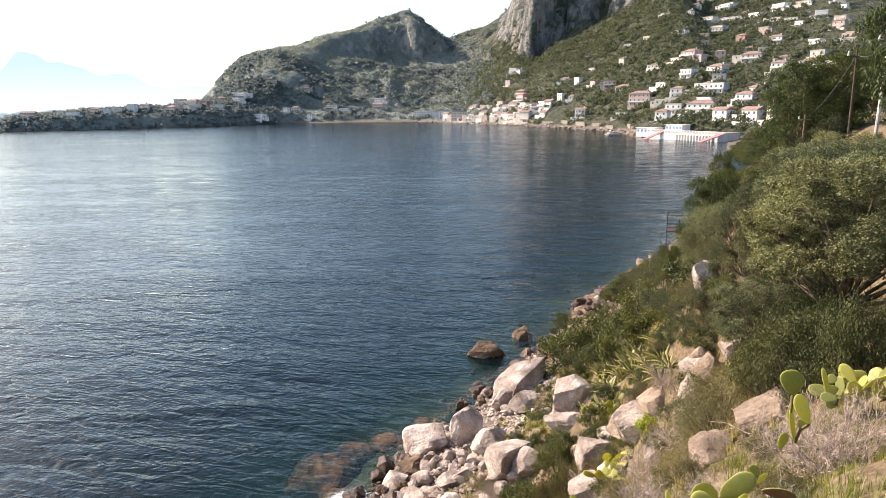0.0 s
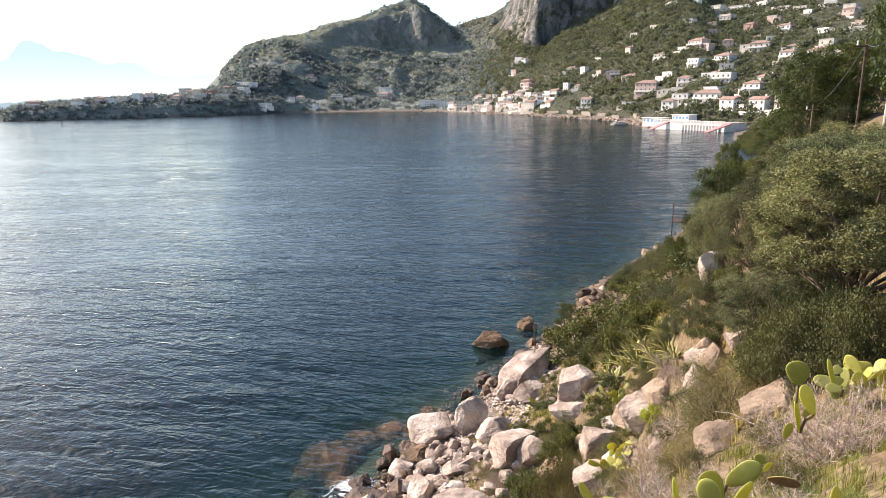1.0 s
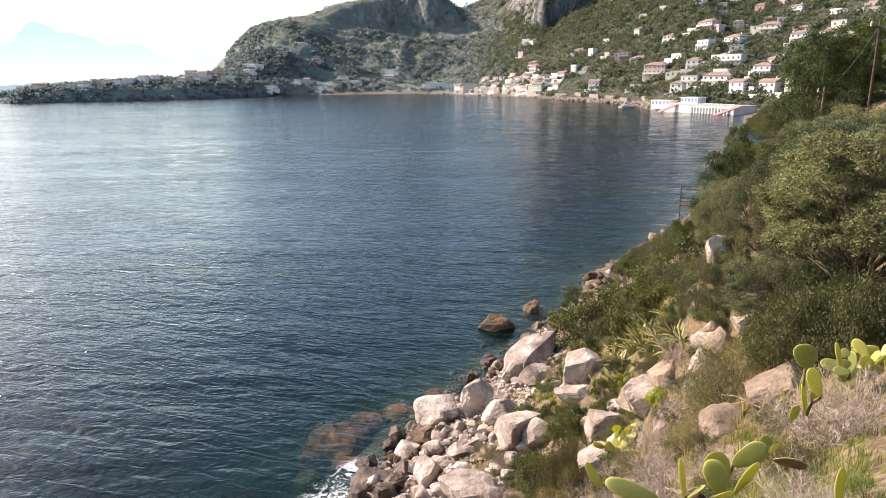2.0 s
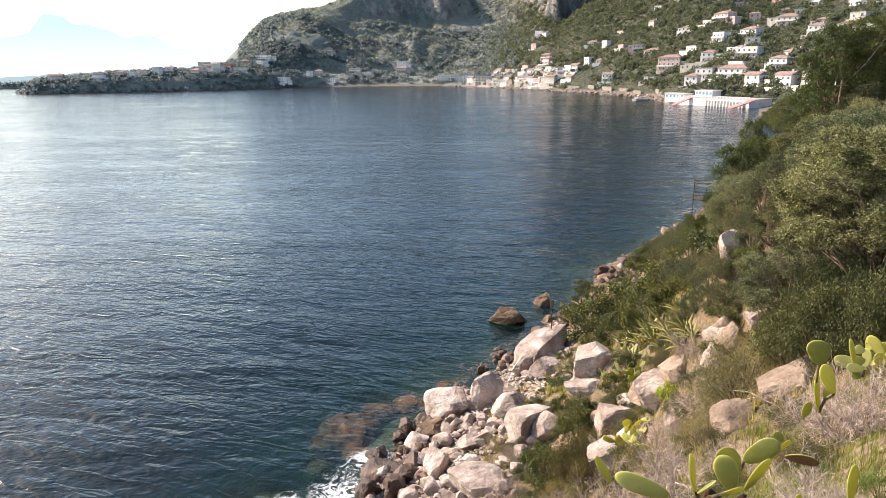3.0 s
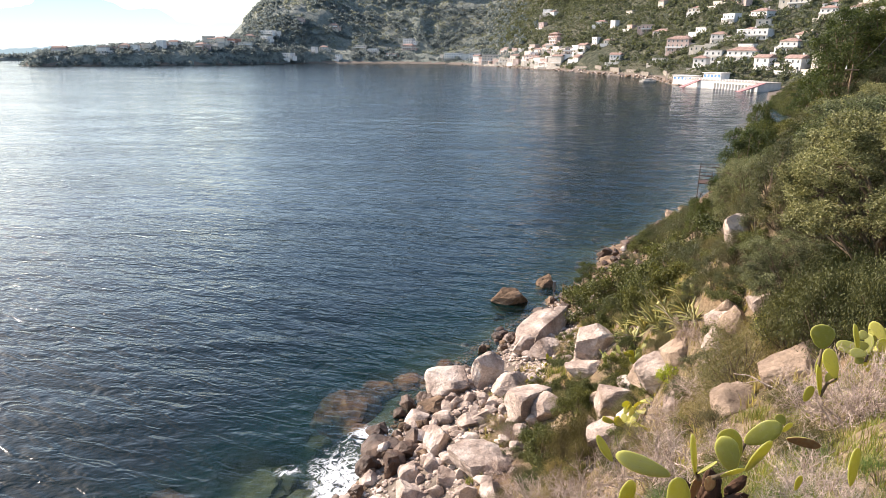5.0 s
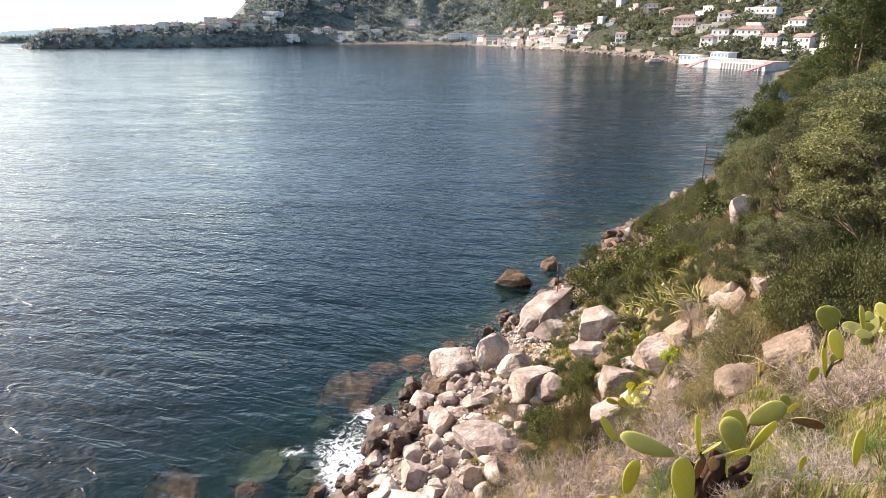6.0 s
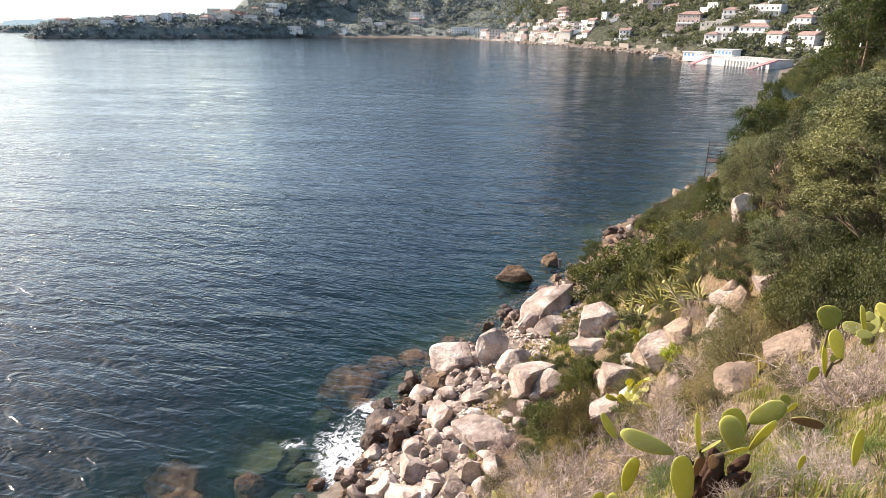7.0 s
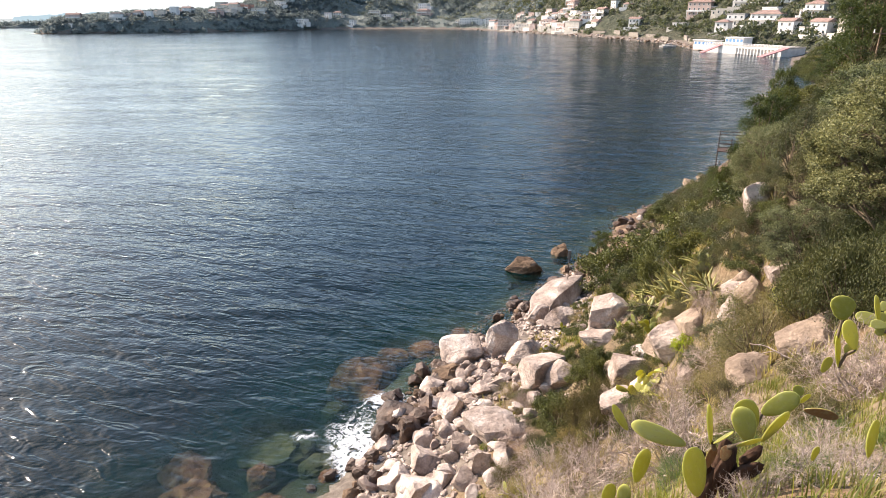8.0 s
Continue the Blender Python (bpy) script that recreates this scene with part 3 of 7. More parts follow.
def branches(rng, start, direction, length, radius, depth, spread, droop=0.0, out=None, tips=None, kids=(2, 4)):
    """Grow a crooked limb and its side limbs; collects sticks and the tips."""
    if out is None:
        out, tips = [], []
    p, d = np.array(start, float), np.array(direction, float)
    steps = 3
    for k in range(steps):
        d = d + rng.normal(size=3) * 0.20
        d[2] -= droop
        d /= np.linalg.norm(d)
        q = p + d * length / steps
        out.append((p, q, radius * (1 - 0.2 * k / steps), radius * (1 - 0.2 * (k + 1) / steps)))
        p = q
        if depth <= 1:
            tips.append(p)
        if depth > 0 and k > 0:
            for _ in range(rng.integers(*kids)):
                e = d + rng.normal(size=3) * spread
                e[2] += 0.15
                branches(rng, p, e / np.linalg.norm(e), length * rng.uniform(0.55, 0.8), radius * 0.6, depth - 1, spread, droop, out, tips, kids)
    if depth == 0:
        tips.append(p)
    return out, tips


def lobed_tree(name, seed, tall, crown, leaf, bark, lobes, clumps, leaves, long, wide, label, low=0.4, lobe=0.34, clump=0.1, squash=0.8, lean=(0.0, 0.0)):
    """A tree whose crown is built of rounded masses of leaf sprays, each carried by its own crooked limb."""
    rng = np.random.default_rng(seed)
    sticks, sprays = [], []
    root = np.array([0.0, 0.0, -0.4])
    fork = np.array([lean[0] * 0.3, lean[1] * 0.3, tall * min(0.3, low * 0.6)])
    thick = 0.028 * tall ** 0.75
    sticks.append((root, fork, thick * 1.3, thick))
    for k in range(lobes):
        u = (k + 0.5) / lobes
        a = 2.399963 * k + rng.normal() * 0.35
        r = crown * 0.76 * math.sqrt(max(0.06, 1 - ((u - 0.3) / 0.76) ** 2)) * math.sqrt(rng.uniform(0.3, 1.0))
        c = np.array([r * math.cos(a) + lean[0] * u, r * math.sin(a) + lean[1] * u, tall * (low + (0.90 - low) * u)])
        size = crown * lobe * rng.uniform(0.7, 1.25)
        bend = fork + (c - fork) * 0.5 + rng.normal(size=3) * 0.10 * crown
        sticks += [(fork, bend, thick * 0.55, thick * 0.38), (bend, c, thick * 0.38, thick * 0.2)]
        out = np.array([math.cos(a), math.sin(a), 0.0])
        for _ in range(clumps):
            d = rng.normal(size=3) + 0.45 * out + np.array([0, 0, 0.4])
            d /= np.linalg.norm(d)
            p = c + d * size * rng.uniform(0.55, 1.05) * np.array([1, 1, squash])
            sprays.append(p)
            if rng.random() < 0.5:
                knee = (c + p) / 2 + rng.normal(size=3) * 0.08 * size
                sticks += [(c, knee, thick * 0.13, thick * 0.08), (knee, p, thick * 0.08, thick * 0.03)]
    tree = new(name)
    v, f = tubes(sticks)
    child("trunk", raw_mesh("trunk", v, f, bark, True), tree, "crooked grey-brown limbs")
    v, f = leaf_cloud(rng, np.array(sprays), clump, leaves, long, wide)
    child("crown", raw_mesh("crown", v, f, leaf), tree)
    return tagged(tree, label, "tree")


def shrub(name, seed, leaf, leaves, long, wide, label, clumps=26, spread=0.15, group=""):
    """A unit shrub, 1 m in radius and height, dense outside with gaps and sprigs."""
    rng = np.random.default_rng(seed)
    a, e = rng.uniform(0, 2 * np.pi, clumps), np.arcsin(rng.uniform(0.02, 1, clumps))
    r = rng.uniform(0.55, 0.95, clumps)
    c = np.stack([r * np.cos(a) * np.cos(e), r * np.sin(a) * np.cos(e), 0.12 + r * np.sin(e) * rng.uniform(0.75, 1.0, clumps)], 1)
    bush = new(name)
    sticks = [((0.05 * p[0], 0.05 * p[1], -0.15), p * 0.55 + rng.normal(size=3) * 0.05, 0.022, 0.014) for p in c]
    sticks += [(b, p * 0.95, 0.014, 0.004) for (_, b, _, _), p in zip(sticks, c)]
    v, f = tubes(sticks, 4)
    child("branchwork", raw_mesh("branchwork", v, f, BARK), bush)
    v, f = leaf_cloud(rng, c, spread, leaves, long, wide)
    child("foliage", raw_mesh("foliage", v, f, leaf), bush)
    return tagged(bush, label, "shrub", group)


def twig_bush(name, seed, label, mat, depth=4, thick=0.009):
    """A leafless tangle of fine twigs, about 1 m in radius."""
    rng = np.random.default_rng(seed)
    sticks = []
    for k in range(13):
        a = rng.uniform(0, 2 * np.pi)
        d = np.array([math.cos(a) * 0.9, math.sin(a) * 0.9, rng.uniform(0.35, 1.2)])
        branches(rng, rng.normal(size=3) * (0.1, 0.1, 0), d / np.linalg.norm(d), 0.5, thick, depth - 1, 0.8, 0.0, sticks, [], (1, 4))
    bush = new(name)
    v, f = tubes(sticks, 3)
    child("twig_tangle", raw_mesh("twig_tangle", v, f, mat), bush)
    return tagged(bush, label, "shrub")


def put(ob, x, y, wide, tall, turn=None, sink=0.05):
    """Stand a thing built round its foot on the ground, stretched to that half width and height."""
    m = Matrix.Translation((x, y, ground_z(x, y) - sink * tall)) @ pose(0, 0, 0, 0, 0, random.uniform(0, 360) if turn is None else turn)
    ob.matrix_world = m @ Matrix.Diagonal((wide, wide, tall, 1))
    return ob


def again(ob, x, y, wide, tall, label="", group=""):
    c = copy_thing(ob, Matrix.Identity(4))
    return tagged(put(c, x, y, wide, tall), label, "", group)


def pad_mesh(seed, mat):
    """A cactus pad of unit length from its foot, flat and egg-shaped, with a thick rounded rim."""
    rng = np.random.default_rng(seed)
    bend, n, m = rng.uniform(-0.05, 0.05), 20, 7
    vs, fs = [], []
    for side in (1, -1):
        for j in range(m):
            q = j / (m - 1) * 0.5 * math.pi
            rr, th = math.sin(q), math.cos(q) ** 0.6 if j < m - 1 else 0.0
            for k in range(n):
                t = 2 * math.pi * k / n
                z = 0.5 - 0.5 * math.cos(t) * rr
                w = 0.5 * rr * math.sin(t) * (0.70 + 0.42 * z) * (1 + 0.035 * math.sin(3 * t + seed) + 0.02 * math.sin(7 * t + 2 * seed))
                vs.append((w, side * 0.040 * th + bend * (z - 0.3) ** 2 + 0.10 * bend * w, z))
        o = 0 if side > 0 else m * n
        for j in range(m - 1):
            for k in range(n):
                q = (o + j * n + k, o + j * n + (k + 1) % n, o + (j + 1) * n + (k + 1) % n, o + (j + 1) * n + k)
                fs.append(q if side > 0 else q[::-1])
    me = raw_mesh("pad", vs, fs, mat, True)
    bm = bmesh.new()
    bm.from_mesh(me)
    bmesh.ops.remove_doubles(bm, verts=bm.verts, dist=1e-4)
    bmesh.ops.recalc_face_normals(bm, faces=bm.faces)
    bm.to_mesh(me)
    bm.free()
    return me


PADS = [pad_mesh(k, PAD) for k in range(5)]
DRYPADS = [pad_mesh(k + 9, PADDRY) for k in range(2)]
YELLOWLITPADS = [pad_mesh(k, PADYELLOWLIT) for k in range(5)]


def pad(parent, foot, tip, wide, face=0.0, dry=False, yellow_lit=False):
    """A pad from foot to tip, fitted to the camera's view: face degrees turn it round its length from facing the
    camera.
    """
    foot, tip = Vector(foot), Vector(tip)
    up = (tip - foot)
    long = up.length
    up.normalize()
    back = Vector((foot.x, foot.y, 0)).normalized()
    side = up.cross(back).normalized()
    nor = side.cross(up).normalized()
    m = Matrix((side, nor * -1, up)).transposed()
    if m.determinant() < 0:
        m = Matrix((-side, nor * -1, up)).transposed()
    ob = child("pad", random.choice(DRYPADS if dry else YELLOWLITPADS if yellow_lit else PADS), parent, "dry brown pad" if dry else "yellow-green pad" if yellow_lit else "")
    ob.matrix_world = Matrix.Translation(foot) @ m.to_4x4() @ pose(0, 0, 0, 0, 0, face) @ Matrix.Diagonal((wide, long * 0.9, long, 1))
    return ob


def woody_stem(plant):
    """Old corky stem joining the feet of the pads to one another and to the ground."""
    bpy.context.view_layer.update()
    pads = [(ob.matrix_world.translation.copy(), ob.matrix_world @ Vector((0, 0, 0.9))) for ob in plant.children if ob.name.startswith("pad")]
    inv = plant.matrix_world.inverted()
    for i, (foot, _) in enumerate(pads):
        near = [p for j, fp in enumerate(pads) if j != i for p in fp if p.z < foot.z - 0.02]
        soil = Vector((foot.x, foot.y, ground_z(foot.x, foot.y) - 0.05))
        goal = min(near + [soil], key=lambda p: (p - foot).length)
        if (goal - foot).length < 0.25 and foot.z - goal.z > 0.5 * (goal - foot).length:
            v, f = tubes([(inv @ goal, inv @ foot, 0.014, 0.011)], 7)
            child("stem", raw_mesh("stem", v, f, BARK, True), plant, "corky brown stem")


def prickly_pear(x, y, size, tall, seed, label, many=16, yellow_lit=False):
    """A clump of pads growing from one another's rims."""
    rng = np.random.default_rng(seed)
    base = Vector((x, y, ground_z(x, y) - 0.05))
    plant = tagged(new("prickly_pear"), label, "cactus", "prickly pear clumps")
    plant.location = base
    bpy.context.view_layer.update()
    open_ = []
    for k in range(5):
        a = rng.uniform(0, 6.28)
        foot = base + Vector((math.cos(a), math.sin(a), 0)) * rng.uniform(0.05, 0.35) * tall
        tip = foot + Vector((math.cos(a) * 0.35, math.sin(a) * 0.35, 1)).normalized() * size
        open_.append((foot, tip))
    made = 0
    while open_ and made < many:
        foot, tip = open_.pop(0)
        pad(plant, foot, tip, size * rng.uniform(0.46, 0.62), rng.uniform(-80, 80), False, yellow_lit)
        made += 1
        for _ in range(rng.integers(1, 4)):
            start = foot.lerp(tip, rng.uniform(0.8, 0.97))
            d = (tip - foot).normalized() + Vector(rng.normal(size=3)) * 0.6
            d.z = abs(d.z) * 0.8
            if start.z < base.z + tall:
                open_.append((start, start + d.normalized() * size * rng.uniform(0.75, 1.1)))
    return plant


def agave(x, y, long, seed, label):
    """A rosette of stiff pointed leaves, channelled and arching."""
    rng = np.random.default_rng(seed)
    plant = tagged(new("agave"), label, "plant", "agaves on the slope")
    plant.location = (x, y, ground_z(x, y) - 0.03)
    for k in range(22):
        a, e = k * 2.4 + rng.uniform(-0.2, 0.2), radians(rng.uniform(18, 80))
        vs, fs, n = [], [], 7
        ln, wd = long * rng.uniform(0.75, 1.1), long * 0.055
        p, up = Vector((0.05 * math.cos(a), 0.05 * math.sin(a), 0)), e
        s = Vector((-math.sin(a), math.cos(a), 0))
        for j in range(n):
            t = j / (n - 1)
            w = wd * (0.8 + 0.7 * math.sin(math.pi * min(t * 1.2, 1))) * (1 - t ** 3) + 0.002
            nor = Vector((-math.cos(a) * math.sin(up), -math.sin(a) * math.sin(up), math.cos(up)))
            vs += [p + s * w + nor * w * 0.45, p, p - s * w + nor * w * 0.45, p - nor * w * 0.35]
            p = p + Vector((math.cos(a) * math.cos(up), math.sin(a) * math.cos(up), math.sin(up))) * ln / (n - 1)
            up -= 0.09 + 0.05 * t
        for j in range(n - 1):
            o = 4 * j
            fs += [(o, o + 1, o + 5, o + 4), (o + 1, o + 2, o + 6, o + 5), (o + 2, o + 3, o + 7, o + 6), (o + 3, o, o + 4, o + 7)]
        child("leaf", raw_mesh("leaf", vs, fs, AGAVE, True), plant)
    return plant

# ---- boulders along the shore ----
BIG = "large pale limestone boulder above the waterline"
boulder(4.35, 35.75, (5.6, 2.3, 1.9), 57, 14, 401, "long pale limestone slab leaning up from the water", 0.22)
boulder(3.25, 33.35, (1.6, 1.3, 1.5), 20, 0, 402, BIG)
boulder(4.5, 32.1, (2.2, 1.5, 1.15), 10, -6, 403, BIG)
boulder(5.75, 26.4, (2.2, 1.7, 1.75), 12, 14, 404, "angular white limestone boulder on the slope", 0.2)
boulder(5.1, 25.15, (1.8, 1.3, 1.0), -15, 8, 405, BIG)
boulder(1.15, 29.95, (2.1, 1.8, 3.0), 25, 0, 406, "tall white limestone boulder above the waterline", 0.2)
boulder(-0.95, 29.95, (2.8, 2.2, 2.0), -20, 10, 437, BIG)
boulder(2.05, 27.4, (2.1, 1.7, 1.6), 30, 8, 408, "mossy grey limestone boulder above the waterline", 0.25)
boulder(2.6, 24.0, (2.4, 1.9, 2.0), 35, 10, 409, BIG)
boulder(3.35, 23.25, (1.6, 1.3, 1.2), -10, 10, 410, BIG)
boulder(5.65, 16.9, (1.55, 1.0, 1.3), 20, 22, 411, "pale jointed limestone boulder in the slope", 0.25)
boulder(5.7, 13.5, (0.85, 0.9, 2.0), 30, 8, 450, "pale ochre limestone ledge in the slope", 0.25)
boulder(5.3, 20.1, (2.2, 1.4, 1.35), 5, 10, 412, "white limestone boulder under a prickly pear", 0.25)
boulder(4.45, 17.6, (1.6, 1.1, 0.9), 15, 0, 413, "cracked pale limestone boulder in the slope", 0.25)
rock(0.46, 20.3, 2.44, 1.23, label="large pale limestone boulder above the waterline", level=4)
rock(-1.73, 28.51, 1.85, 0.89, BROWN, "brown tide-stained boulder at the water edge", "shore boulders")
rock(-2.56, 27.32, 1.70, 0.83, LIME, "pale limestone boulder among shore stones", "shore boulders")
rock(-4.2, 25.4, 2.3, 1.25, WET, "dark wet boulder at the water edge", "shore boulders")
rock(-2.81, 24.5, 1.66, 0.98, WET, "dark wet boulder at the water edge", "shore boulders")
rock(-1.28, 24.16, 1.35, 1.82, LIME, "pale limestone boulder among shore stones", "shore boulders")
rock(-2.12, 25.47, 1.23, 0.86, LIME, "pale limestone boulder among shore stones", "shore boulders")
rock(-0.25, 22.3, 1.55, 0.95, LIME, "pale limestone boulder among shore stones", "shore boulders")
rock(-2.31, 22.14, 1.03, 0.95, LIME, "pale limestone boulder among shore stones", "shore boulders")
rock(-0.8, 20.53, 1.20, 0.97, LIME, "pale limestone boulder among shore stones", "shore boulders")
rock(-2.14, 20.32, 1.77, 0.89, LIME, "pale limestone boulder among shore stones", "shore boulders")
rock(-2.96, 19.34, 1.34, 1.29, LIME, "pale limestone boulder among shore stones", "shore boulders")
rock(0.84, 18.1, 1.07, 0.67, LIME, "pale limestone boulder among shore stones", "shore boulders")
rock(0.07, 18.19, 0.94, 1.25, LIME, "pale limestone boulder among shore stones", "shore boulders")
rock(0.65, 18.93, 0.88, 0.43, LIME, "pale limestone boulder among shore stones", "shore boulders")
rock(-0.49, 17.76, 1.43, 0.69, LIME, "pale limestone boulder among shore stones", "shore boulders")
rock(-2.19, 18.54, 1.98, 0.96, LIME, "pale limestone boulder among shore stones", "shore boulders")
rock(-1.4, 18.93, 1.00, 0.81, LIME, "pale limestone boulder among shore stones", "shore boulders")
rock(-1.72, 18.17, 1.27, 0.62, LIME, "pale limestone boulder among shore stones", "shore boulders")
rock(-0.11, 20.23, 0.62, 0.71, LIME, "pale limestone boulder among shore stones", "shore boulders")
rock(-1.44, 22.43, 1.12, 0.90, LIME, "pale limestone boulder among shore stones", "shore boulders")
rock(0.11, 27.95, 0.79, 0.78, LIME, "pale limestone boulder among shore stones", "shore boulders")
rock(-0.49, 27.94, 0.90, 0.86, LIME, "pale limestone boulder among shore stones", "shore boulders")
rock(0.74, 25.65, 1.03, 0.83, LIME, "pale limestone boulder among shore stones", "shore boulders")
rock(0.26, 25.55, 1.49, 0.72, LIME, "pale limestone boulder among shore stones", "shore boulders")
rock(-0.94, 28.04, 1.01, 0.54, LIME, "pale limestone boulder among shore stones", "shore boulders")
rock(1.28, 27.2, 0.98, 0.52, LIME, "pale limestone boulder among shore stones", "shore boulders")
rock(-0.57, 25.41, 0.85, 0.56, LIME, "pale limestone boulder among shore stones", "shore boulders")
rock(-1.2, 26.93, 1.17, 0.68, LIME, "pale limestone boulder among shore stones", "shore boulders")
rock(0.12, 23.76, 0.79, 0.40, LIME, "pale limestone boulder among shore stones", "shore boulders")
rock(-1.13, 20.13, 0.72, 0.68, LIME, "pale limestone boulder among shore stones", "shore boulders")
rock(-1.86, 23.75, 0.81, 0.65, BROWN, "brown tide-stained boulder at the water edge", "shore boulders")
rock(-3.27, 23.19, 0.90, 1.20, WET, "dark wet boulder at the water edge", "shore boulders")
rock(5.85, 16.35, 1.16, 1.07, TAN, "weathered limestone outcrop in the dry slope", "", 0.38, 4)
rock(5.83, 17.89, 1.94, 0.90, TAN, "weathered limestone outcrop in the dry slope", "", 0.38, 4)
rock(5.28, 20.87, 1.68, 0.78, TAN, "weathered limestone outcrop in the dry slope", "", 0.38, 4)
rock(5.99, 21.06, 1.42, 0.66, LIME, "weathered limestone outcrop in the dry slope", "", 0.38, 4)
rock(4.51, 19.32, 1.59, 1.01, TAN, "weathered limestone outcrop in the dry slope", "", 0.38, 4)
rock(5.88, 13.65, 0.9, 1.3, TAN, "weathered limestone outcrop in the dry slope", "", 0.38, 4)
rock(6.48, 14.79, 1.36, 0.74, LIME, "weathered limestone outcrop in the dry slope", "", 0.38, 4)
boulder(5.45, 9.85, (1.7, 0.85, 0.62), 25, 20, 444, "brown weathered limestone outcrop in the dry slope", 0.3, TAN)
rock(4.53, 9.57, 0.95, 0.42, TAN, "weathered limestone outcrop in the dry slope", "", 0.38, 4)
rock(5.5, 15.13, 0.86, 0.40, LIME, "weathered limestone outcrop in the dry slope", "", 0.38, 4)
rock(5.01, 8.83, 0.32, 0.17, LIME, "weathered limestone outcrop in the dry slope", "", 0.38, 4)
rock(5.05, 17.7, 0.77, 0.60, LIME, "weathered limestone outcrop in the dry slope", "", 0.38, 4)
rock(5.14, 25.93, 1.26, 0.59, LIME, "weathered limestone outcrop in the dry slope", "", 0.38, 4)
boulder(3.15, 44.5, (2.9, 2.2, 2.5), -10, 4, 421, "brown rock standing in the shallow sea", 0.5, BROWN, -0.15)
boulder(6.2, 48.0, (2.0, 1.7, 2.3), 30, 0, 422, "brown rock standing in the shallow sea", 0.5, BROWN, -0.1)
rock(6.19, 44.34, 1.21, 0.79, BROWN, "brown rock standing in the shallow sea", "sea rocks", 0.3, 4, -0.15)
rock(7.19, 16.88, 0.88, 0.87, TAN, "weathered limestone outcrop in the dry slope", "", 0.38, 4)
rock(22.74, 68.6, 3.47, 1.61, TAN, "weathered limestone outcrop in the dry slope", "", 0.38, 4)
rock(13.57, 48.49, 1.65, 1.10, TAN, "weathered limestone outcrop in the dry slope", "", 0.38, 4)
rock(25.52, 74.13, 2.09, 0.97, TAN, "weathered limestone outcrop in the dry slope", "", 0.38, 4)
rock(6.49, 14.79, 1.13, 0.58, LIME, "weathered limestone outcrop in the dry slope", "", 0.38, 4)
rock(12.65, 55.71, 1.82, 0.82, WET, "dark wet rock at the waterline", "waterline rocks")
rock(14.7, 57.07, 1.65, 0.74, WET, "dark wet rock at the waterline", "waterline rocks")
rock(16.17, 59.8, 1.38, 0.62, WET, "dark wet rock at the waterline", "waterline rocks")
rock(17.3, 61.11, 1.53, 0.69, WET, "dark wet rock at the waterline", "waterline rocks")
rock(18.87, 63.86, 1.48, 0.67, WET, "dark wet rock at the waterline", "waterline rocks")
rock(20.49, 66.57, 1.67, 0.75, WET, "dark wet rock at the waterline", "waterline rocks")
rock(21.73, 67.83, 1.31, 0.59, WET, "dark wet rock at the waterline", "waterline rocks")
rock(12.31, 50.69, 1.28, 0.58, WET, "dark wet rock at the waterline", "waterline rocks")
rock(13.43, 53.2, 1.13, 0.51, WET, "dark wet rock at the waterline", "waterline rocks")
rock(10.92, 50.53, 0.98, 0.44, WET, "dark wet rock at the waterline", "waterline rocks")
boulder(7.1, 16.4, (1.15, 0.9, 1.25), 40, 12, 423, "white limestone crag among scrub", 0.25)

rng = np.random.default_rng(5)
made = 0
while made < 298:                       # stones between the boulders
    x, y = rng.uniform(-5, 6), rng.uniform(14, 40)
    s = float(inland(np.array([x]), np.array([y]))[0])
    if 0.2 < s < 7.5 and y < 34 + 6 * rng.random() and rng.random() < 1.15 - s / 9:
        w = 0.28 + 0.6 * rng.random() ** 1.7
        near_sea = s < 1.6
        rock(x, y, w, w * rng.uniform(0.55, 0.9), BROWN if near_sea and rng.random() < 0.6 else LIME,
             "brown tide-stained stone at the waterline" if near_sea else "pale rounded limestone stone", "shore stones", 0.15, 2, None, "stone")
        made += 1
made = 0
while made < 190:                        # the rocky edge further along
    k = rng.integers(6, 15)
    (ax, ay), (bx, by) = SHORE[k], SHORE[k + 1]
    t, off = rng.random(), rng.normal() * 1.5 + 1.0
    x, y = ax + (bx - ax) * t + off * 0.85, ay + (by - ay) * t - off * 0.5
    w = 0.25 + 0.85 * rng.random() ** 1.6
    dark = off < 1.8 or rng.random() < 0.7
    rock(x, y, w, w * rng.uniform(0.45, 0.8), WET if dark else LIME, "dark wet rock at the waterline" if dark else "pale rock above the waterline", "far shore rocks", 0.2, 2)
    made += 1
made = 0
while made < 68:                        # loose stones on the slope
    x, y = rng.uniform(0, 12), rng.uniform(6, 34)
    s = float(inland(np.array([x]), np.array([y]))[0])
    if 5 < s < 15:
        w = 0.12 + 0.4 * rng.random() ** 2
        rock(x, y, w, w * 0.7, TAN if rng.random() < 0.5 else LIME, "loose limestone stone on the slope", "slope stones", 0.3, 2, None, "stone")
        made += 1


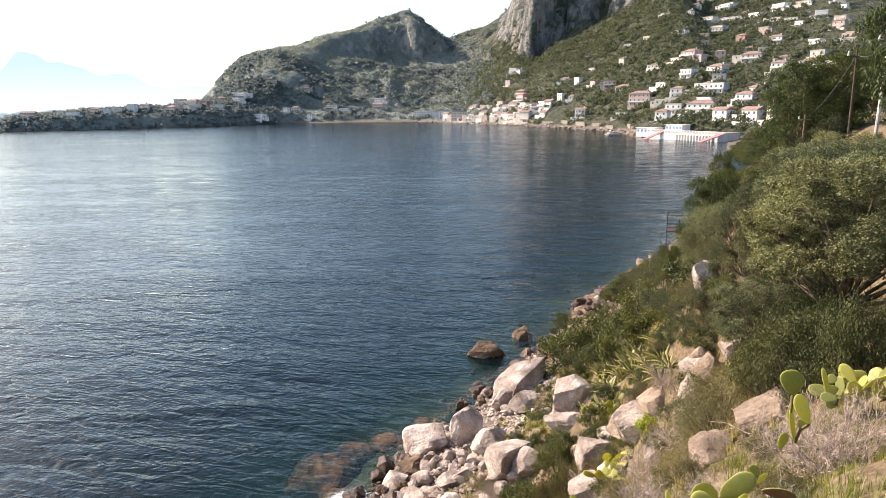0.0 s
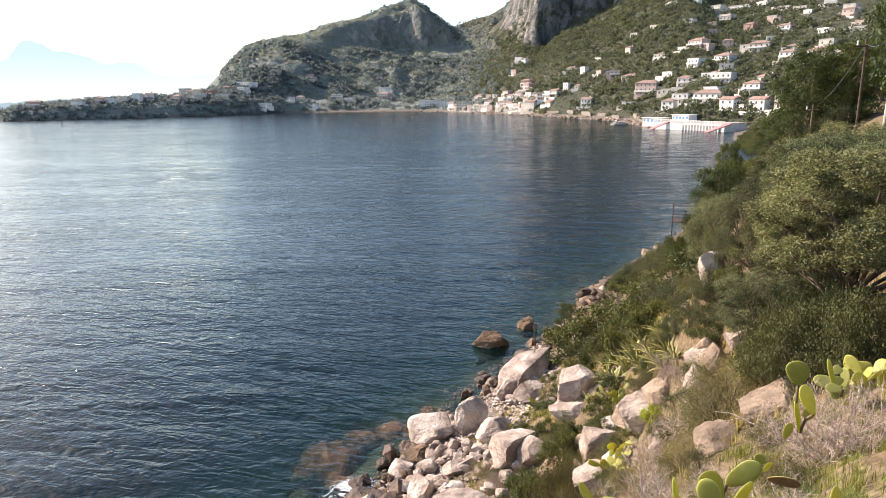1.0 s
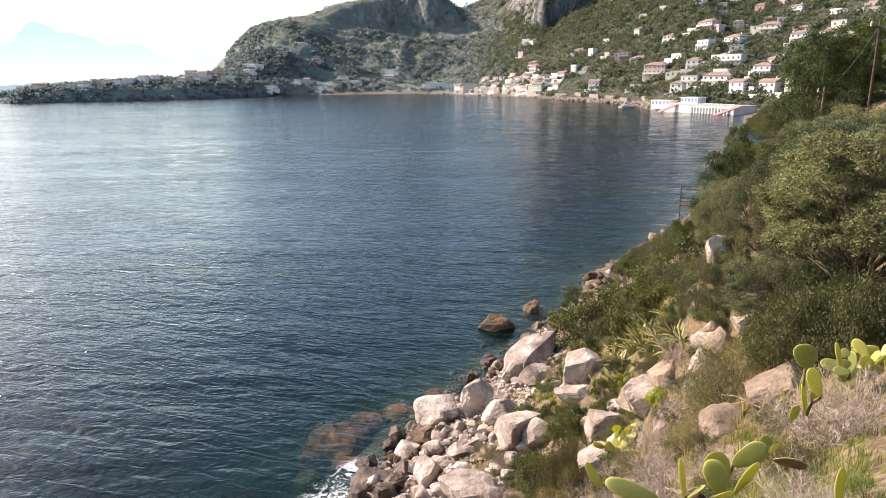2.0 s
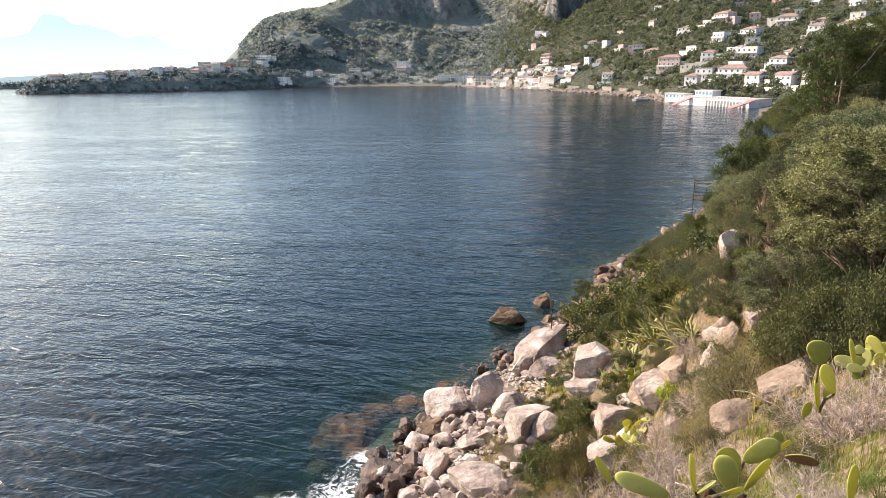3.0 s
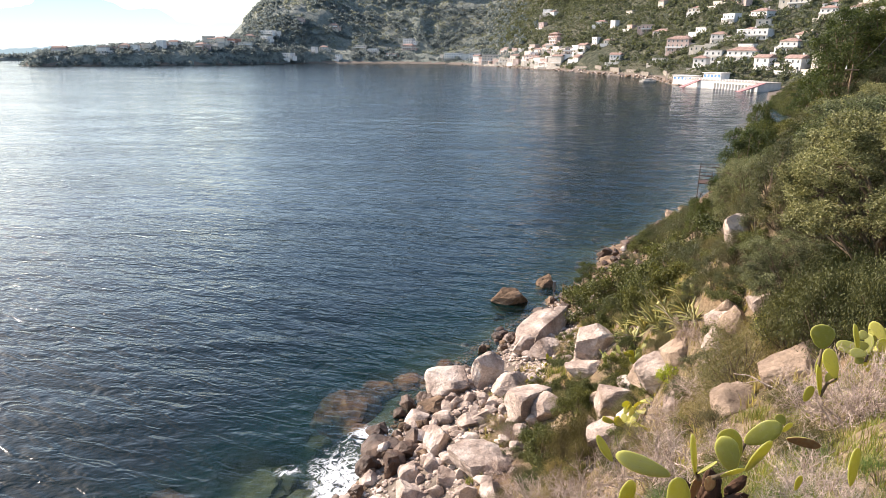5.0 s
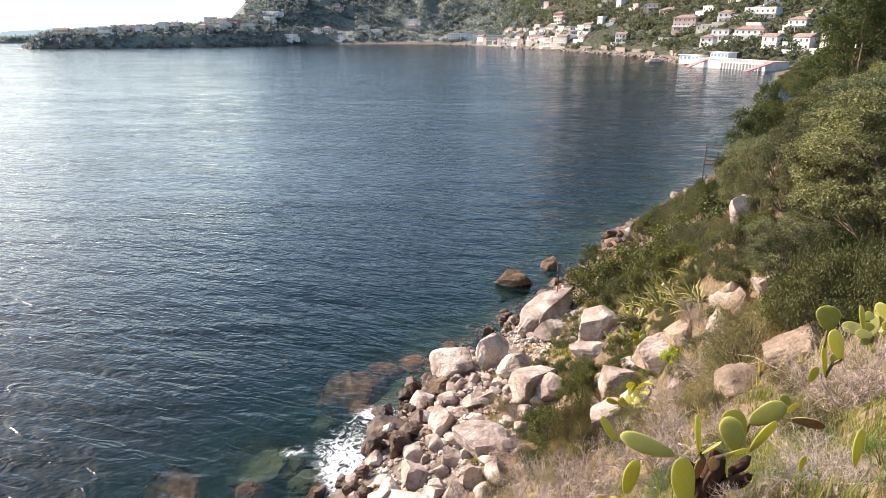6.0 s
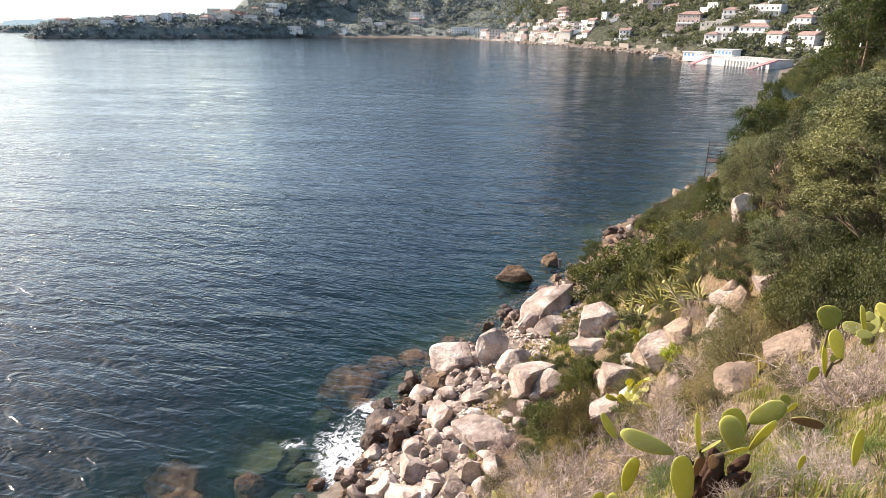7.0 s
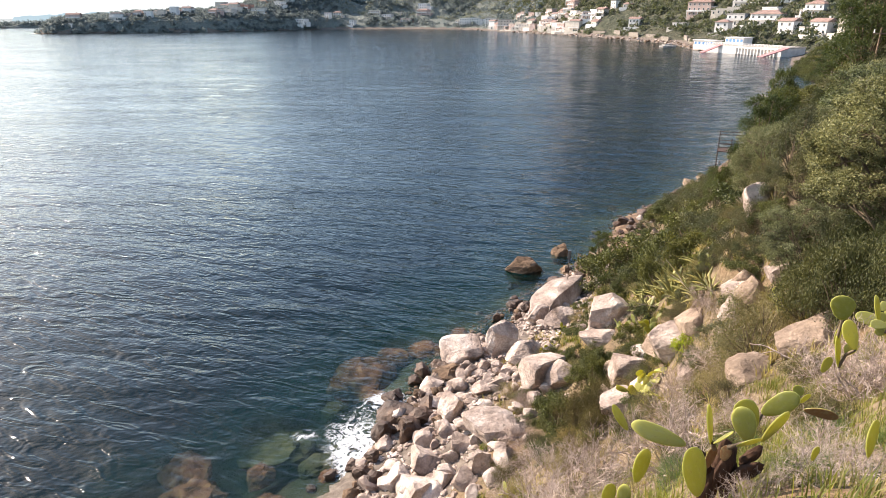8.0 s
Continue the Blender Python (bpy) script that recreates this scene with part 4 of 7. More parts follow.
def shingle(name, label, mat, rng, count, low, high, inside):
    """Small stones filling the gaps, too many to count."""
    src = [np.array([v.co for v in rock_mesh("pebble", 90 + k, mat, 1, 5, 0.05).vertices]) for k in range(6)]
    tri = [[tuple(p.vertices) for p in rock_mesh("pebble", 90, mat, 1, 5, 0.05).polygons]][0]
    vs, fs, n = [], [], 0
    while n < count:
        x, y = rng.uniform(-5, 7), rng.uniform(13, 44)
        s = float(inland(np.array([x]), np.array([y]))[0])
        if inside[0] < s < inside[1]:
            w = low + (high - low) * rng.random() ** 2
            a = rng.uniform(0, 6.28)
            p = src[n % 6] * (w / 2, w * 0.4, w * 0.3)
            q = np.stack([p[:, 0] * math.cos(a) - p[:, 1] * math.sin(a) + x, p[:, 0] * math.sin(a) + p[:, 1] * math.cos(a) + y, p[:, 2] + ground_z(x, y) + w * 0.1], 1)
            o = len(vs) * len(p)
            vs.append(q)
            fs += [tuple(o + k for k in t) for t in tri]
            n += 1
    return tagged(mesh_object(name, np.concatenate(vs), fs, [mat], None, False), label, "stones", kind="stuff")


shingle("shore_shingle", "small pale stones filling gaps between boulders", LIME, rng, 3000, 0.12, 0.40, (0.1, 7.0))
shingle("wet_shingle", "small brown stones along the waterline", BROWN, rng, 450, 0.12, 0.45, (-1.2, 1.2))

# ---- plants of the near slope ----
plant = tagged(new("prickly_pear"), "prickly pear with broad flat green pads and brown old pads", "cactus", "prickly pear clumps")
plant.location = (1.29, 2.97, 15.26)
bpy.context.view_layer.update()
pad(plant, (1.378, 2.93, 15.81), (1.322, 2.957, 16.017), 0.134, 0)
pad(plant, (1.437, 3.035, 15.79), (1.371, 3.067, 15.993), 0.156, 25)
pad(plant, (1.501, 3.092, 15.884), (1.64, 3.018, 16.063), 0.120, -10)
pad(plant, (1.48, 2.991, 15.769), (1.565, 2.945, 16.003), 0.105, 50)
pad(plant, (1.77, 3.174, 15.867), (1.917, 3.084, 15.887), 0.090, 20, True)
pad(plant, (1.802, 3.271, 15.899), (1.761, 3.294, 15.951), 0.059, 10)
pad(plant, (1.778, 3.227, 15.874), (1.806, 3.211, 15.95), 0.063, 50)
pad(plant, (1.102, 3.051, 15.686), (0.806, 3.149, 15.748), 0.113, 30)
pad(plant, (0.848, 3.345, 15.559), (0.738, 3.374, 15.721), 0.080, 65)
pad(plant, (1.237, 3.05, 15.698), (1.196, 3.068, 15.951), 0.087, 78)
pad(plant, (1.187, 2.909, 15.811), (1.264, 2.874, 15.915), 0.083, 75)
pad(plant, (1.289, 2.862, 15.831), (1.386, 2.814, 15.919), 0.078, 45)
pad(plant, (1.042, 2.644, 15.676), (0.983, 2.668, 15.968), 0.132, 25)
pad(plant, (0.869, 3.131, 15.339), (0.906, 3.12, 15.596), 0.102, 20)
pad(plant, (0.719, 3.172, 15.099), (0.735, 3.168, 15.3), 0.091, 10)
pad(plant, (0.784, 3.052, 15.192), (0.791, 3.05, 15.392), 0.094, -20)
pad(plant, (1.852, 2.693, 15.92), (1.858, 2.72, 16.13), 0.075, 55)
pad(plant, (1.592, 2.698, 15.883), (1.601, 2.692, 15.977), 0.042, 40)
pad(plant, (1.195, 2.959, 15.601), (1.216, 2.951, 15.761), 0.063, 30, True)
pad(plant, (1.28, 2.976, 15.649), (1.299, 2.968, 15.752), 0.064, -20, True)
plant = tagged(new("prickly_pear"), "tall prickly pear lit from behind by the sun", "cactus", "prickly pear clumps")
plant.location = (3.02, 4.87, 14.34)
bpy.context.view_layer.update()
pad(plant, (2.979, 5.014, 15.548), (2.954, 5.03, 15.771), 0.196, 5)
pad(plant, (3.045, 4.856, 15.352), (2.957, 4.911, 15.602), 0.14, 40, yellow_lit=True)
pad(plant, (3.053, 4.969, 15.243), (3.087, 4.947, 15.355), 0.106, 10, yellow_lit=True)
pad(plant, (3.027, 4.985, 15.11), (2.972, 5.018, 15.41), 0.115, 75)
pad(plant, (3.077, 5.189, 15.221), (3.085, 5.184, 15.404), 0.109, 60)
pad(plant, (2.833, 4.869, 15.117), (2.861, 4.852, 15.282), 0.083, 20)
plant = tagged(new("prickly_pear"), "spreading prickly pear in dry grass", "cactus", "prickly pear clumps")
plant.location = (3.54, 5.24, 14.35)
bpy.context.view_layer.update()
pad(plant, (3.418, 5.088, 15.464), (3.31, 5.16, 15.457), 0.091, 30)
pad(plant, (3.416, 5.089, 15.398), (3.347, 5.136, 15.399), 0.081, 10)
pad(plant, (3.476, 5.29, 15.379), (3.413, 5.332, 15.652), 0.073, 60)
pad(plant, (3.638, 5.422, 15.402), (3.563, 5.473, 15.358), 0.107, 0)
pad(plant, (3.681, 5.514, 15.445), (3.611, 5.561, 15.449), 0.098, 20)

for plant in [ob for ob in scene.objects if ob.name.startswith("prickly_pear")]:
    woody_stem(plant)

prickly_pear(1.0, 15.4, 0.34, 0.9, 4, "small prickly pear beside shore stones", 12)
prickly_pear(8.1, 21.3, 0.36, 0.5, 6, "low prickly pear under the agaves", 10)
prickly_pear(4.4, 30.2, 0.36, 0.9, 7, "prickly pear beside the white boulders", 12)
prickly_pear(3.2, 27.5, 0.34, 0.8, 9, "small dark prickly pear on a mossy boulder", 10)
prickly_pear(5.9, 24.2, 0.36, 0.6, 8, "low prickly pear in scrub", 14)

olive = lobed_tree("olive_tree", 11, 4.7, 2.25, OLIVE, BARK, 30, 40, 190000, 0.055, 0.019, "old wild olive tree with dense grey-green crown", 0.36, 0.25, 0.068)
put(olive, 7.7, 11.6, 1, 0.81, 0)
olive_b = lobed_tree("olive_tree", 12, 4.5, 2.5, OLIVE, BARK, 26, 34, 70000, 0.068, 0.024, "bushy wild olive tree on the slope", 0.22, 0.27, 0.08)
put(olive_b, 11.9, 19.4, 1, 0.9, 0)
for x, y, w, h, turn in ((15.5, 24.5, 1.15, 0.78, 140), (10.8, 14.4, 1.0, 0.62, 80), (8.0, 18.2, 0.5, 0.5, 200), (14.0, 20.5, 1.1, 0.66, 20), (19.5, 31.0, 1.2, 0.8, 250), (9.3, 17.2, 0.6, 0.55, 300), (6.6, 12.6, 0.5, 0.42, 30), (12.2, 24.6, 0.9, 0.8, 60)):
    put(copy_thing(olive_b, Matrix.Identity(4)), x, y, w, h, turn)

lentisks = [shrub("lentisk_bush", 20 + k, LENTISK, 7500, 0.06, 0.03, "dense dark green lentisk bush", 24 + 3 * k, 0.10) for k in range(3)]
thicket = shrub("lentisk_bush", 27, THICKET, 16000, 0.046, 0.017, "dense dark green lentisk thicket under the olive", 44, 0.11)
put(thicket, 8.2, 13.2, 0.9, 1.1)
greys = [shrub("grey_bush", 30 + k, GREYBUSH, 6500, 0.052, 0.021, "rounded grey-green scrub bush", 26, 0.10) for k in range(2)]
for k, (x, y, w, h) in enumerate([(7.9, 32.6, 1.5, 1.9), (10.0, 32.6, 2.0, 2.4), (2.7, 18.9, 1.1, 1.3), (4.6, 22.2, 0.9, 0.9), (8.2, 19.4, 1.0, 1.0), (12.2, 36.0, 2.2, 2.4), (14.8, 31.0, 2.4, 2.4),
                                  (18.0, 38.0, 2.6, 2.8), (22.0, 48.0, 2.8, 2.8), (3.4, 26.3, 0.7, 0.6), (7.9, 21.6, 0.7, 0.7), (6.9, 33.4, 0.6, 0.7), (13.5, 28.0, 2.0, 2.0), (27.0, 60.0, 3.0, 3.0)]):
    if k < 3:
        put(lentisks[k], x, y, w, h)
    else:
        again(lentisks[k % 3], x, y, w, h, group="lentisk bushes")
for k, (x, y, w, h) in enumerate([(11.6, 33.6, 1.8, 2.0), (15.6, 44.0, 2.6, 2.6), (9.2, 29.0, 1.5, 1.5), (13.4, 40.5, 2.0, 2.1), (6.2, 29.4, 0.8, 0.7), (5.7, 12.4, 0.9, 0.8), (7.7, 20.0, 0.6, 0.5),
                                  (1.8, 20.4, 0.6, 0.5), (19.0, 52.0, 2.3, 2.4), (24.0, 58.0, 2.6, 2.6), (10.5, 28.0, 1.2, 1.2), (11.8, 31.0, 1.5, 1.5), (30.0, 70.0, 3.0, 3.0), (4.9, 24.6, 0.6, 0.5), (7.5, 15.3, 0.7, 0.9), (8.1, 15.7, 0.8, 0.8), (7.7, 16.2, 0.7, 1.5), (8.6, 16.2, 0.8, 0.8), (8.0, 15.0, 0.7, 0.6), (7.4, 14.4, 0.7, 0.6)]):
    if k < 2:
        put(greys[k], x, y, w, h)
    else:
        again(greys[k % 2], x, y, w, h, group="grey scrub bushes")
spurge = shrub("spurge_bush", 41, LIMEGREEN, 1500, 0.09, 0.05, "bright yellow-green spurge bush", 20, 0.12)
put(spurge, 4.6, 22.9, 0.3, 0.35)

twigs = [twig_bush("dry_twig_bush", 50 + k, "leafless tangle of pale dry twigs", TWIG, 4, 0.0095) for k in range(3)]
for k, (x, y, w, h) in enumerate([(1.85, 5.2, 0.7, 0.9), (1.0, 6.0, 0.8, 0.9), (2.65, 4.4, 0.42, 0.55), (1.9, 3.0, 0.42, 0.34), (0.6, 5.0, 0.6, 0.6), (3.6, 7.4, 0.6, 0.5),
                                  (1.8, 22.4, 0.75, 0.6), (1.3, 19.4, 0.75, 0.5), (7.4, 19.9, 0.6, 0.5), (5.6, 13.2, 1.0, 0.8), (4.4, 15.6, 0.8, 0.6), (5.7, 27.6, 0.7, 0.6), (8.9, 19.2, 1.3, 1.5), (9.6, 20.2, 1.5, 1.9), (7.9, 18.0, 0.6, 0.5), (6.4, 24.8, 0.6, 0.4), (3.0, 11.0, 0.8, 0.7), (4.2, 12.5, 0.8, 0.7)]):
    if k < 3:
        put(twigs[k], x, y, w, h)
    else:
        again(twigs[k % 3], x, y, w, h, group="dry twig bushes")


# scrub thickening along the slope towards the far end of the cove
rng = np.random.default_rng(77)
made = 0
while made < 95:
    y = rng.uniform(27, 150)
    x = rng.uniform(5, 95)
    s = float(inland(np.array([x]), np.array([y]))[0])
    if (4.5 if y < 45 or y > 95 else 9) < s < 26 and not (y < 34 and x < 9):
        big = min(rng.uniform(1.0, 2.3) * (1 + y / 160), max(0.6, 16.6 - ground_z(x, y)))
        k = rng.integers(0, 5)
        src = lentisks[k] if k < 3 else greys[k - 3]
        again(src, x, y, big, big * rng.uniform(0.75, 1.1), group="lentisk bushes" if k < 3 else "grey scrub bushes")
        made += 1
made = 0
while made < 85:                        # low scrub between the boulders of the near slope
    x, y = rng.uniform(1.5, 11), rng.uniform(11, 33)
    s = float(inland(np.array([x]), np.array([y]))[0])
    if 5.5 < s < 14 and math.hypot(x - 8.2, y - 24.8) > 2.3:
        big = rng.uniform(0.22, 0.75)
        k = rng.integers(0, 5)
        src = lentisks[k] if k < 3 else greys[k - 3]
        again(src, x, y, big, big * rng.uniform(0.7, 1.0), group="lentisk bushes" if k < 3 else "grey scrub bushes")
        made += 1

tans = [shrub("tan_bush", 45 + k, TANBUSH, 5200, 0.055, 0.014, "dry tan scrub bush on the slope", 22, 0.15) for k in range(2)]
put(tans[0], 5.5, 12.2, 0.9, 0.8)
put(tans[1], 6.3, 13.6, 0.8, 0.7)
made = 0
while made < 70:
    x, y = rng.uniform(1.0, 11), rng.uniform(9, 33)
    s = float(inland(np.array([x]), np.array([y]))[0])
    if 5.0 < s < 15 and math.hypot(x - 8.2, y - 24.8) > 2.3:
        big = rng.uniform(0.25, 0.8)
        again(tans[made % 2], x, y, big, big * rng.uniform(0.6, 0.9), group="tan scrub bushes")
        made += 1

pine = lobed_tree("pine_tree", 61, 8.0, 2.6, PINE, BARK, 24, 18, 20000, 0.19, 0.05, "dark green Aleppo pine with open crown", 0.16, 0.34, 0.17, 0.6)
put(pine, 17.5, 41.4, 0.68, 0.95)
for x, y, w, h in ((24.2, 54.8, 0.6, 1.05), (15.6, 42.4, 0.42, 0.62), (20.6, 46.8, 0.7, 0.85), (46, 80, 1.1, 0.75), (52, 92, 1.3, 0.9), (58, 105, 1.6, 1.25), (66, 108, 1.7, 1.25), (64, 96, 1.5, 1.0), (72, 110, 1.8, 1.35),
                   (60, 84, 1.2, 0.7), (78, 128, 1.8, 1.3), (69, 131, 1.6, 1.1), (86, 140, 1.9, 1.4), (16.1, 21.1, 0.85, 1.5), (29.2, 53, 1.15, 1.12), (31.3, 52.2, 1.2, 1.0), (34.2, 53.5, 1.2, 0.8), (32.5, 58, 1.2, 0.95), (31, 68, 1.0, 0.8), (38, 84, 1.1, 0.8), (95, 150, 2.0, 1.4), (76, 150, 1.6, 1.1), (8.7, 44.3, 0.35, 0.36)):
    again(pine, x, y, w, h, group="pines above the cove")

def grass(name, label, rng, spots, per, tall, mat, wide=0.006):
    """Tufts of thin bent blades on the ground."""
    pts = np.repeat(spots, per, 0)
    n = len(pts)
    a, r = rng.uniform(0, 6.28, n), np.abs(rng.normal(size=n)) * 0.09
    x, y = pts[:, 0] + r * np.cos(a), pts[:, 1] + r * np.sin(a)
    z = height(x, y) - 0.02
    h = tall * rng.uniform(0.4, 1.2, n)
    b, k = rng.uniform(0, 6.28, n), rng.uniform(0.1, 0.8, n) * h
    foot = np.stack([x, y, z], 1)
    s = np.stack([-np.sin(b), np.cos(b), 0 * b], 1) * wide * (1 + h[:, None])
    mid_ = foot + np.stack([np.cos(b) * k * 0.35, np.sin(b) * k * 0.35, h * 0.6], 1)
    tip = foot + np.stack([np.cos(b) * k, np.sin(b) * k, h * (1 - 0.25 * k / h)], 1)
    v = np.stack([foot - s, foot + s, mid_ + s * 0.7, mid_ - s * 0.7, tip], 1).reshape(-1, 3)
    i = np.arange(n) * 5
    f = [(j, j + 1, j + 2, j + 3) for j in i] + [(j + 3, j + 2, j + 4) for j in i]
    return tagged(mesh_object(name, v, f, [mat], None, False), label, "grass", kind="stuff")


rng = np.random.default_rng(8)
q = rng.uniform((0.2, 1.2), (6.5, 9.5), (900, 2))
q = q[(inland(q[:, 0], q[:, 1]) > 9) & (np.hypot(q[:, 0], q[:, 1]) > 1.9)]
grass("dry_grass", "pale dry grass tufts covering the near slope", rng, q, 20, 0.17, STRAW, 0.004)
q2 = q[grain(q[:, 0] * 0.9, q[:, 1] * 0.9, 3) > -0.35]
grass("green_grass", "yellow-green grass between dry tufts", rng, q2, 30, 0.2, GREENGRASS, 0.004)
q = rng.uniform((0, 9), (16, 40), (3800, 2))
s = inland(q[:, 0], q[:, 1])
q = q[(s > 4) & (s < 17) & (grain(q[:, 0] * 0.5, q[:, 1] * 0.5, 11) > -0.25)]
grass("dry_grass", "dry grass and low herbs over the rocky slope", rng, q, 15, 0.30, STRAW, 0.011)
q = q[grain(q[:, 0] * 0.4, q[:, 1] * 0.4, 12) > 0.0]
grass("green_herbs", "low green herbs on the rocky slope", rng, q, 16, 0.24, GREENGRASS, 0.016)

# ---- houses, trees and works far round the bay ----
WHITE = plain_material("white_render", (0.70, 0.66, 0.61), 0.85, 0.2, 0.08, 0.4)
CREAM = plain_material("cream_render", (0.60, 0.53, 0.44), 0.85, 0.2, 0.12, 0.4)
PINK = plain_material("pink_render", (0.50, 0.375, 0.32), 0.85, 0.2, 0.12, 0.4)
BRICK = plain_material("terracotta_render", (0.38, 0.22, 0.165), 0.85, 0.2, 0.15, 0.4)
TILE = plain_material("clay_roof_tiles", (0.30, 0.20, 0.16), 0.85, 0.2, 0.22, 0.8, 0.1)
DARK = plain_material("dark_window_glass", (0.09, 0.095, 0.10), 0.2, 0.5, 0.1, 0.5, 0.0)
CONCRETE = plain_material("old_concrete", (0.42, 0.38, 0.33), 0.9, 0.2, 0.2, 0.7)
RUST = plain_material("rusty_iron", (0.085, 0.05, 0.036), 0.8, 0.3, 0.3, 6.0)
WOOD = plain_material("weathered_wood", (0.20, 0.14, 0.09), 0.85, 0.2, 0.25, 5.0)
BLUE = plain_material("blue_paint", (0.12, 0.25, 0.45), 0.5, 0.4, 0.1, 1.0)
REDPAINT = plain_material("faded_red_paint", (0.40, 0.20, 0.19), 0.8, 0.3, 0.2, 0.8)
FARTREE = leaf_material("distant_trees", (0.07, 0.081, 0.057), (0.175, 0.18, 0.12), 0.3, 0.1, single=False)
FARSCRUB = leaf_material("distant_scrub", (0.108, 0.117, 0.084), (0.21, 0.21, 0.155), 0.3, 0.1, single=False)


def box(x0, x1, y0, y1, z0, z1):
    v = [(x, y, z) for z in (z0, z1) for y in (y0, y1) for x in (x0, x1)]
    return v, [(0, 2, 3, 1), (4, 5, 7, 6), (0, 1, 5, 4), (2, 6, 7, 3), (0, 4, 6, 2), (1, 3, 7, 5)]


def join(*shapes):
    vs, fs = [], []
    for v, f in shapes:
        o = len(vs)
        vs += list(v)
        fs += [tuple(o + k for k in q) for q in f]
    return vs, fs


WINDOWS = {}


def window_meshes(w, h):
    key = (round(w, 1), round(h, 1))
    if key not in WINDOWS:
        b = 0.1
        ring = join(box(-w / 2, w / 2, -0.10, 0.02, -b, 0), box(-w / 2, w / 2, -0.10, 0.02, h, h + b), box(-w / 2 - b, -w / 2, -0.10, 0.02, -b, h + b), box(w / 2, w / 2 + b, -0.10, 0.02, -b, h + b))
        WINDOWS[key] = (raw_mesh("window", *ring, WHITE), raw_mesh("pane", *box(-w / 2, w / 2, -0.03, 0.02, 0, h), DARK))
    return WINDOWS[key]


def house(x, y, turn, w, d, storeys, roof, mat, label, detail=True):
    """A rendered house on a plinth: wall, roof, windows with panes, door, balcony."""
    z = ground_z(x, y)
    tall = 3.0 * storeys
    w, d = 0.8 * w, 0.85 * d
    home = tagged(new("house"), label, "house", "houses round the bay")
    home.matrix_world = pose(x, y, z, 0, 0, turn)
    child("wall", raw_mesh("wall", *box(-w / 2, w / 2, 0, d, -2.6, tall), mat), home)
    o = 0.45
    if roof == "flat" or roof == "castle":
        top = join(box(-w / 2 - 0.15, w / 2 + 0.15, -0.15, d + 0.15, tall, tall + 0.25), box(-w / 2 - 0.15, w / 2 + 0.15, -0.15, 0.1, tall + 0.25, tall + 0.8),
                   box(-w / 2 - 0.15, -w / 2 + 0.1, 0.1, d + 0.15, tall + 0.25, tall + 0.8), box(w / 2 - 0.1, w / 2 + 0.15, 0.1, d + 0.15, tall + 0.25, tall + 0.8))
        child("roof", raw_mesh("roof", *top, CONCRETE if roof == "flat" and random.random() < 0.3 else mat), home)
        if roof == "castle":
            for k in range(int(w / 2.4)):
                child("merlon", raw_mesh("merlon", *box(-w / 2 + 2.4 * k + 0.3, -w / 2 + 2.4 * k + 1.4, -0.13, 0.12, tall + 0.8, tall + 1.6), mat), home)
    else:
        rise = 0.19 * min(w, d) + 0.5
        run = min(w, d) / 2 * 0.9 if roof == "hip" else 0.0
        v = [(-w / 2 - o, -o, tall), (w / 2 + o, -o, tall), (w / 2 + o, d + o, tall), (-w / 2 - o, d + o, tall),
             (-w / 2 - o, -o, tall + 0.18), (w / 2 + o, -o, tall + 0.18), (w / 2 + o, d + o, tall + 0.18), (-w / 2 - o, d + o, tall + 0.18),
             (-w / 2 + run - (0 if run else o), d / 2, tall + rise), (w / 2 - run + (0 if run else o), d / 2, tall + rise)]
        f = [(3, 2, 1, 0), (0, 1, 5, 4), (1, 2, 6, 5), (2, 3, 7, 6), (3, 0, 4, 7), (4, 5, 9, 8), (6, 7, 8, 9), (5, 6, 9), (7, 4, 8)]
        child("roof", raw_mesh("roof", v, f, TILE), home, "red clay-tiled roof")
        child("chimney", raw_mesh("chimney", *box(w * 0.2, w * 0.2 + 0.7, d * 0.6, d * 0.6 + 0.7, tall, tall + rise + 0.8), mat), home)
    style = random.Random(int(x * 7 + y * 13))
    if w > 8 and style.random() < 0.75:
        side_ = style.choice((-1, 1))
        aw, at = w * style.uniform(0.3, 0.5), tall - 3.0 if storeys > 1 and style.random() < 0.7 else tall - 0.5
        x0, x1 = (w / 2, w / 2 + aw) if side_ > 0 else (-w / 2 - aw, -w / 2)
        child("annex", raw_mesh("annex", *box(x0, x1, 1.0, d * 0.8, -2.6, at), mat), home)
        child("annex_roof", raw_mesh("annex_roof", *box(x0 - 0.2, x1 + 0.2, 0.7, d * 0.8 + 0.2, at, at + 0.25), TILE if style.random() < 0.4 else WHITE), home)
        win = child("window", window_meshes(1.1, 1.3)[0], home)
        win.location = ((x0 + x1) / 2, 1.0, at - 2.0)
        if detail:
            child("pane", window_meshes(1.1, 1.3)[1], win)
    if style.random() < 0.6:
        child("terrace_wall", raw_mesh("terrace_wall", *join(box(-w * 0.7, w * 0.7, -4.6, -4.2, -4.5, 0.3), box(-w * 0.7, w * 0.7, -4.2, 0, -0.5, -0.1)), style.choice((WHITE, CREAM, CONCRETE))), home)
    n = max(1, int(w / 2.9))
    frame_me, pane_me = window_meshes(1.1, 1.3)
    for s in range(storeys):
        for k in range(n):
            if s == 0 and k == n // 2 and n > 1:
                child("door", raw_mesh("door", *box(-0.5, 0.5, -0.06, 0.02, 0, 2.1), DARK if random.random() < 0.5 else WOOD), home).location = (-w / 2 + (k + 0.5) * w / n, 0, 0.02)
                continue
            win = child("window", frame_me, home)
            win.location = (-w / 2 + (k + 0.5) * w / n, 0, 3 * s + 0.95)
            if detail:
                child("pane", pane_me, win)
        side = child("window", frame_me, home)
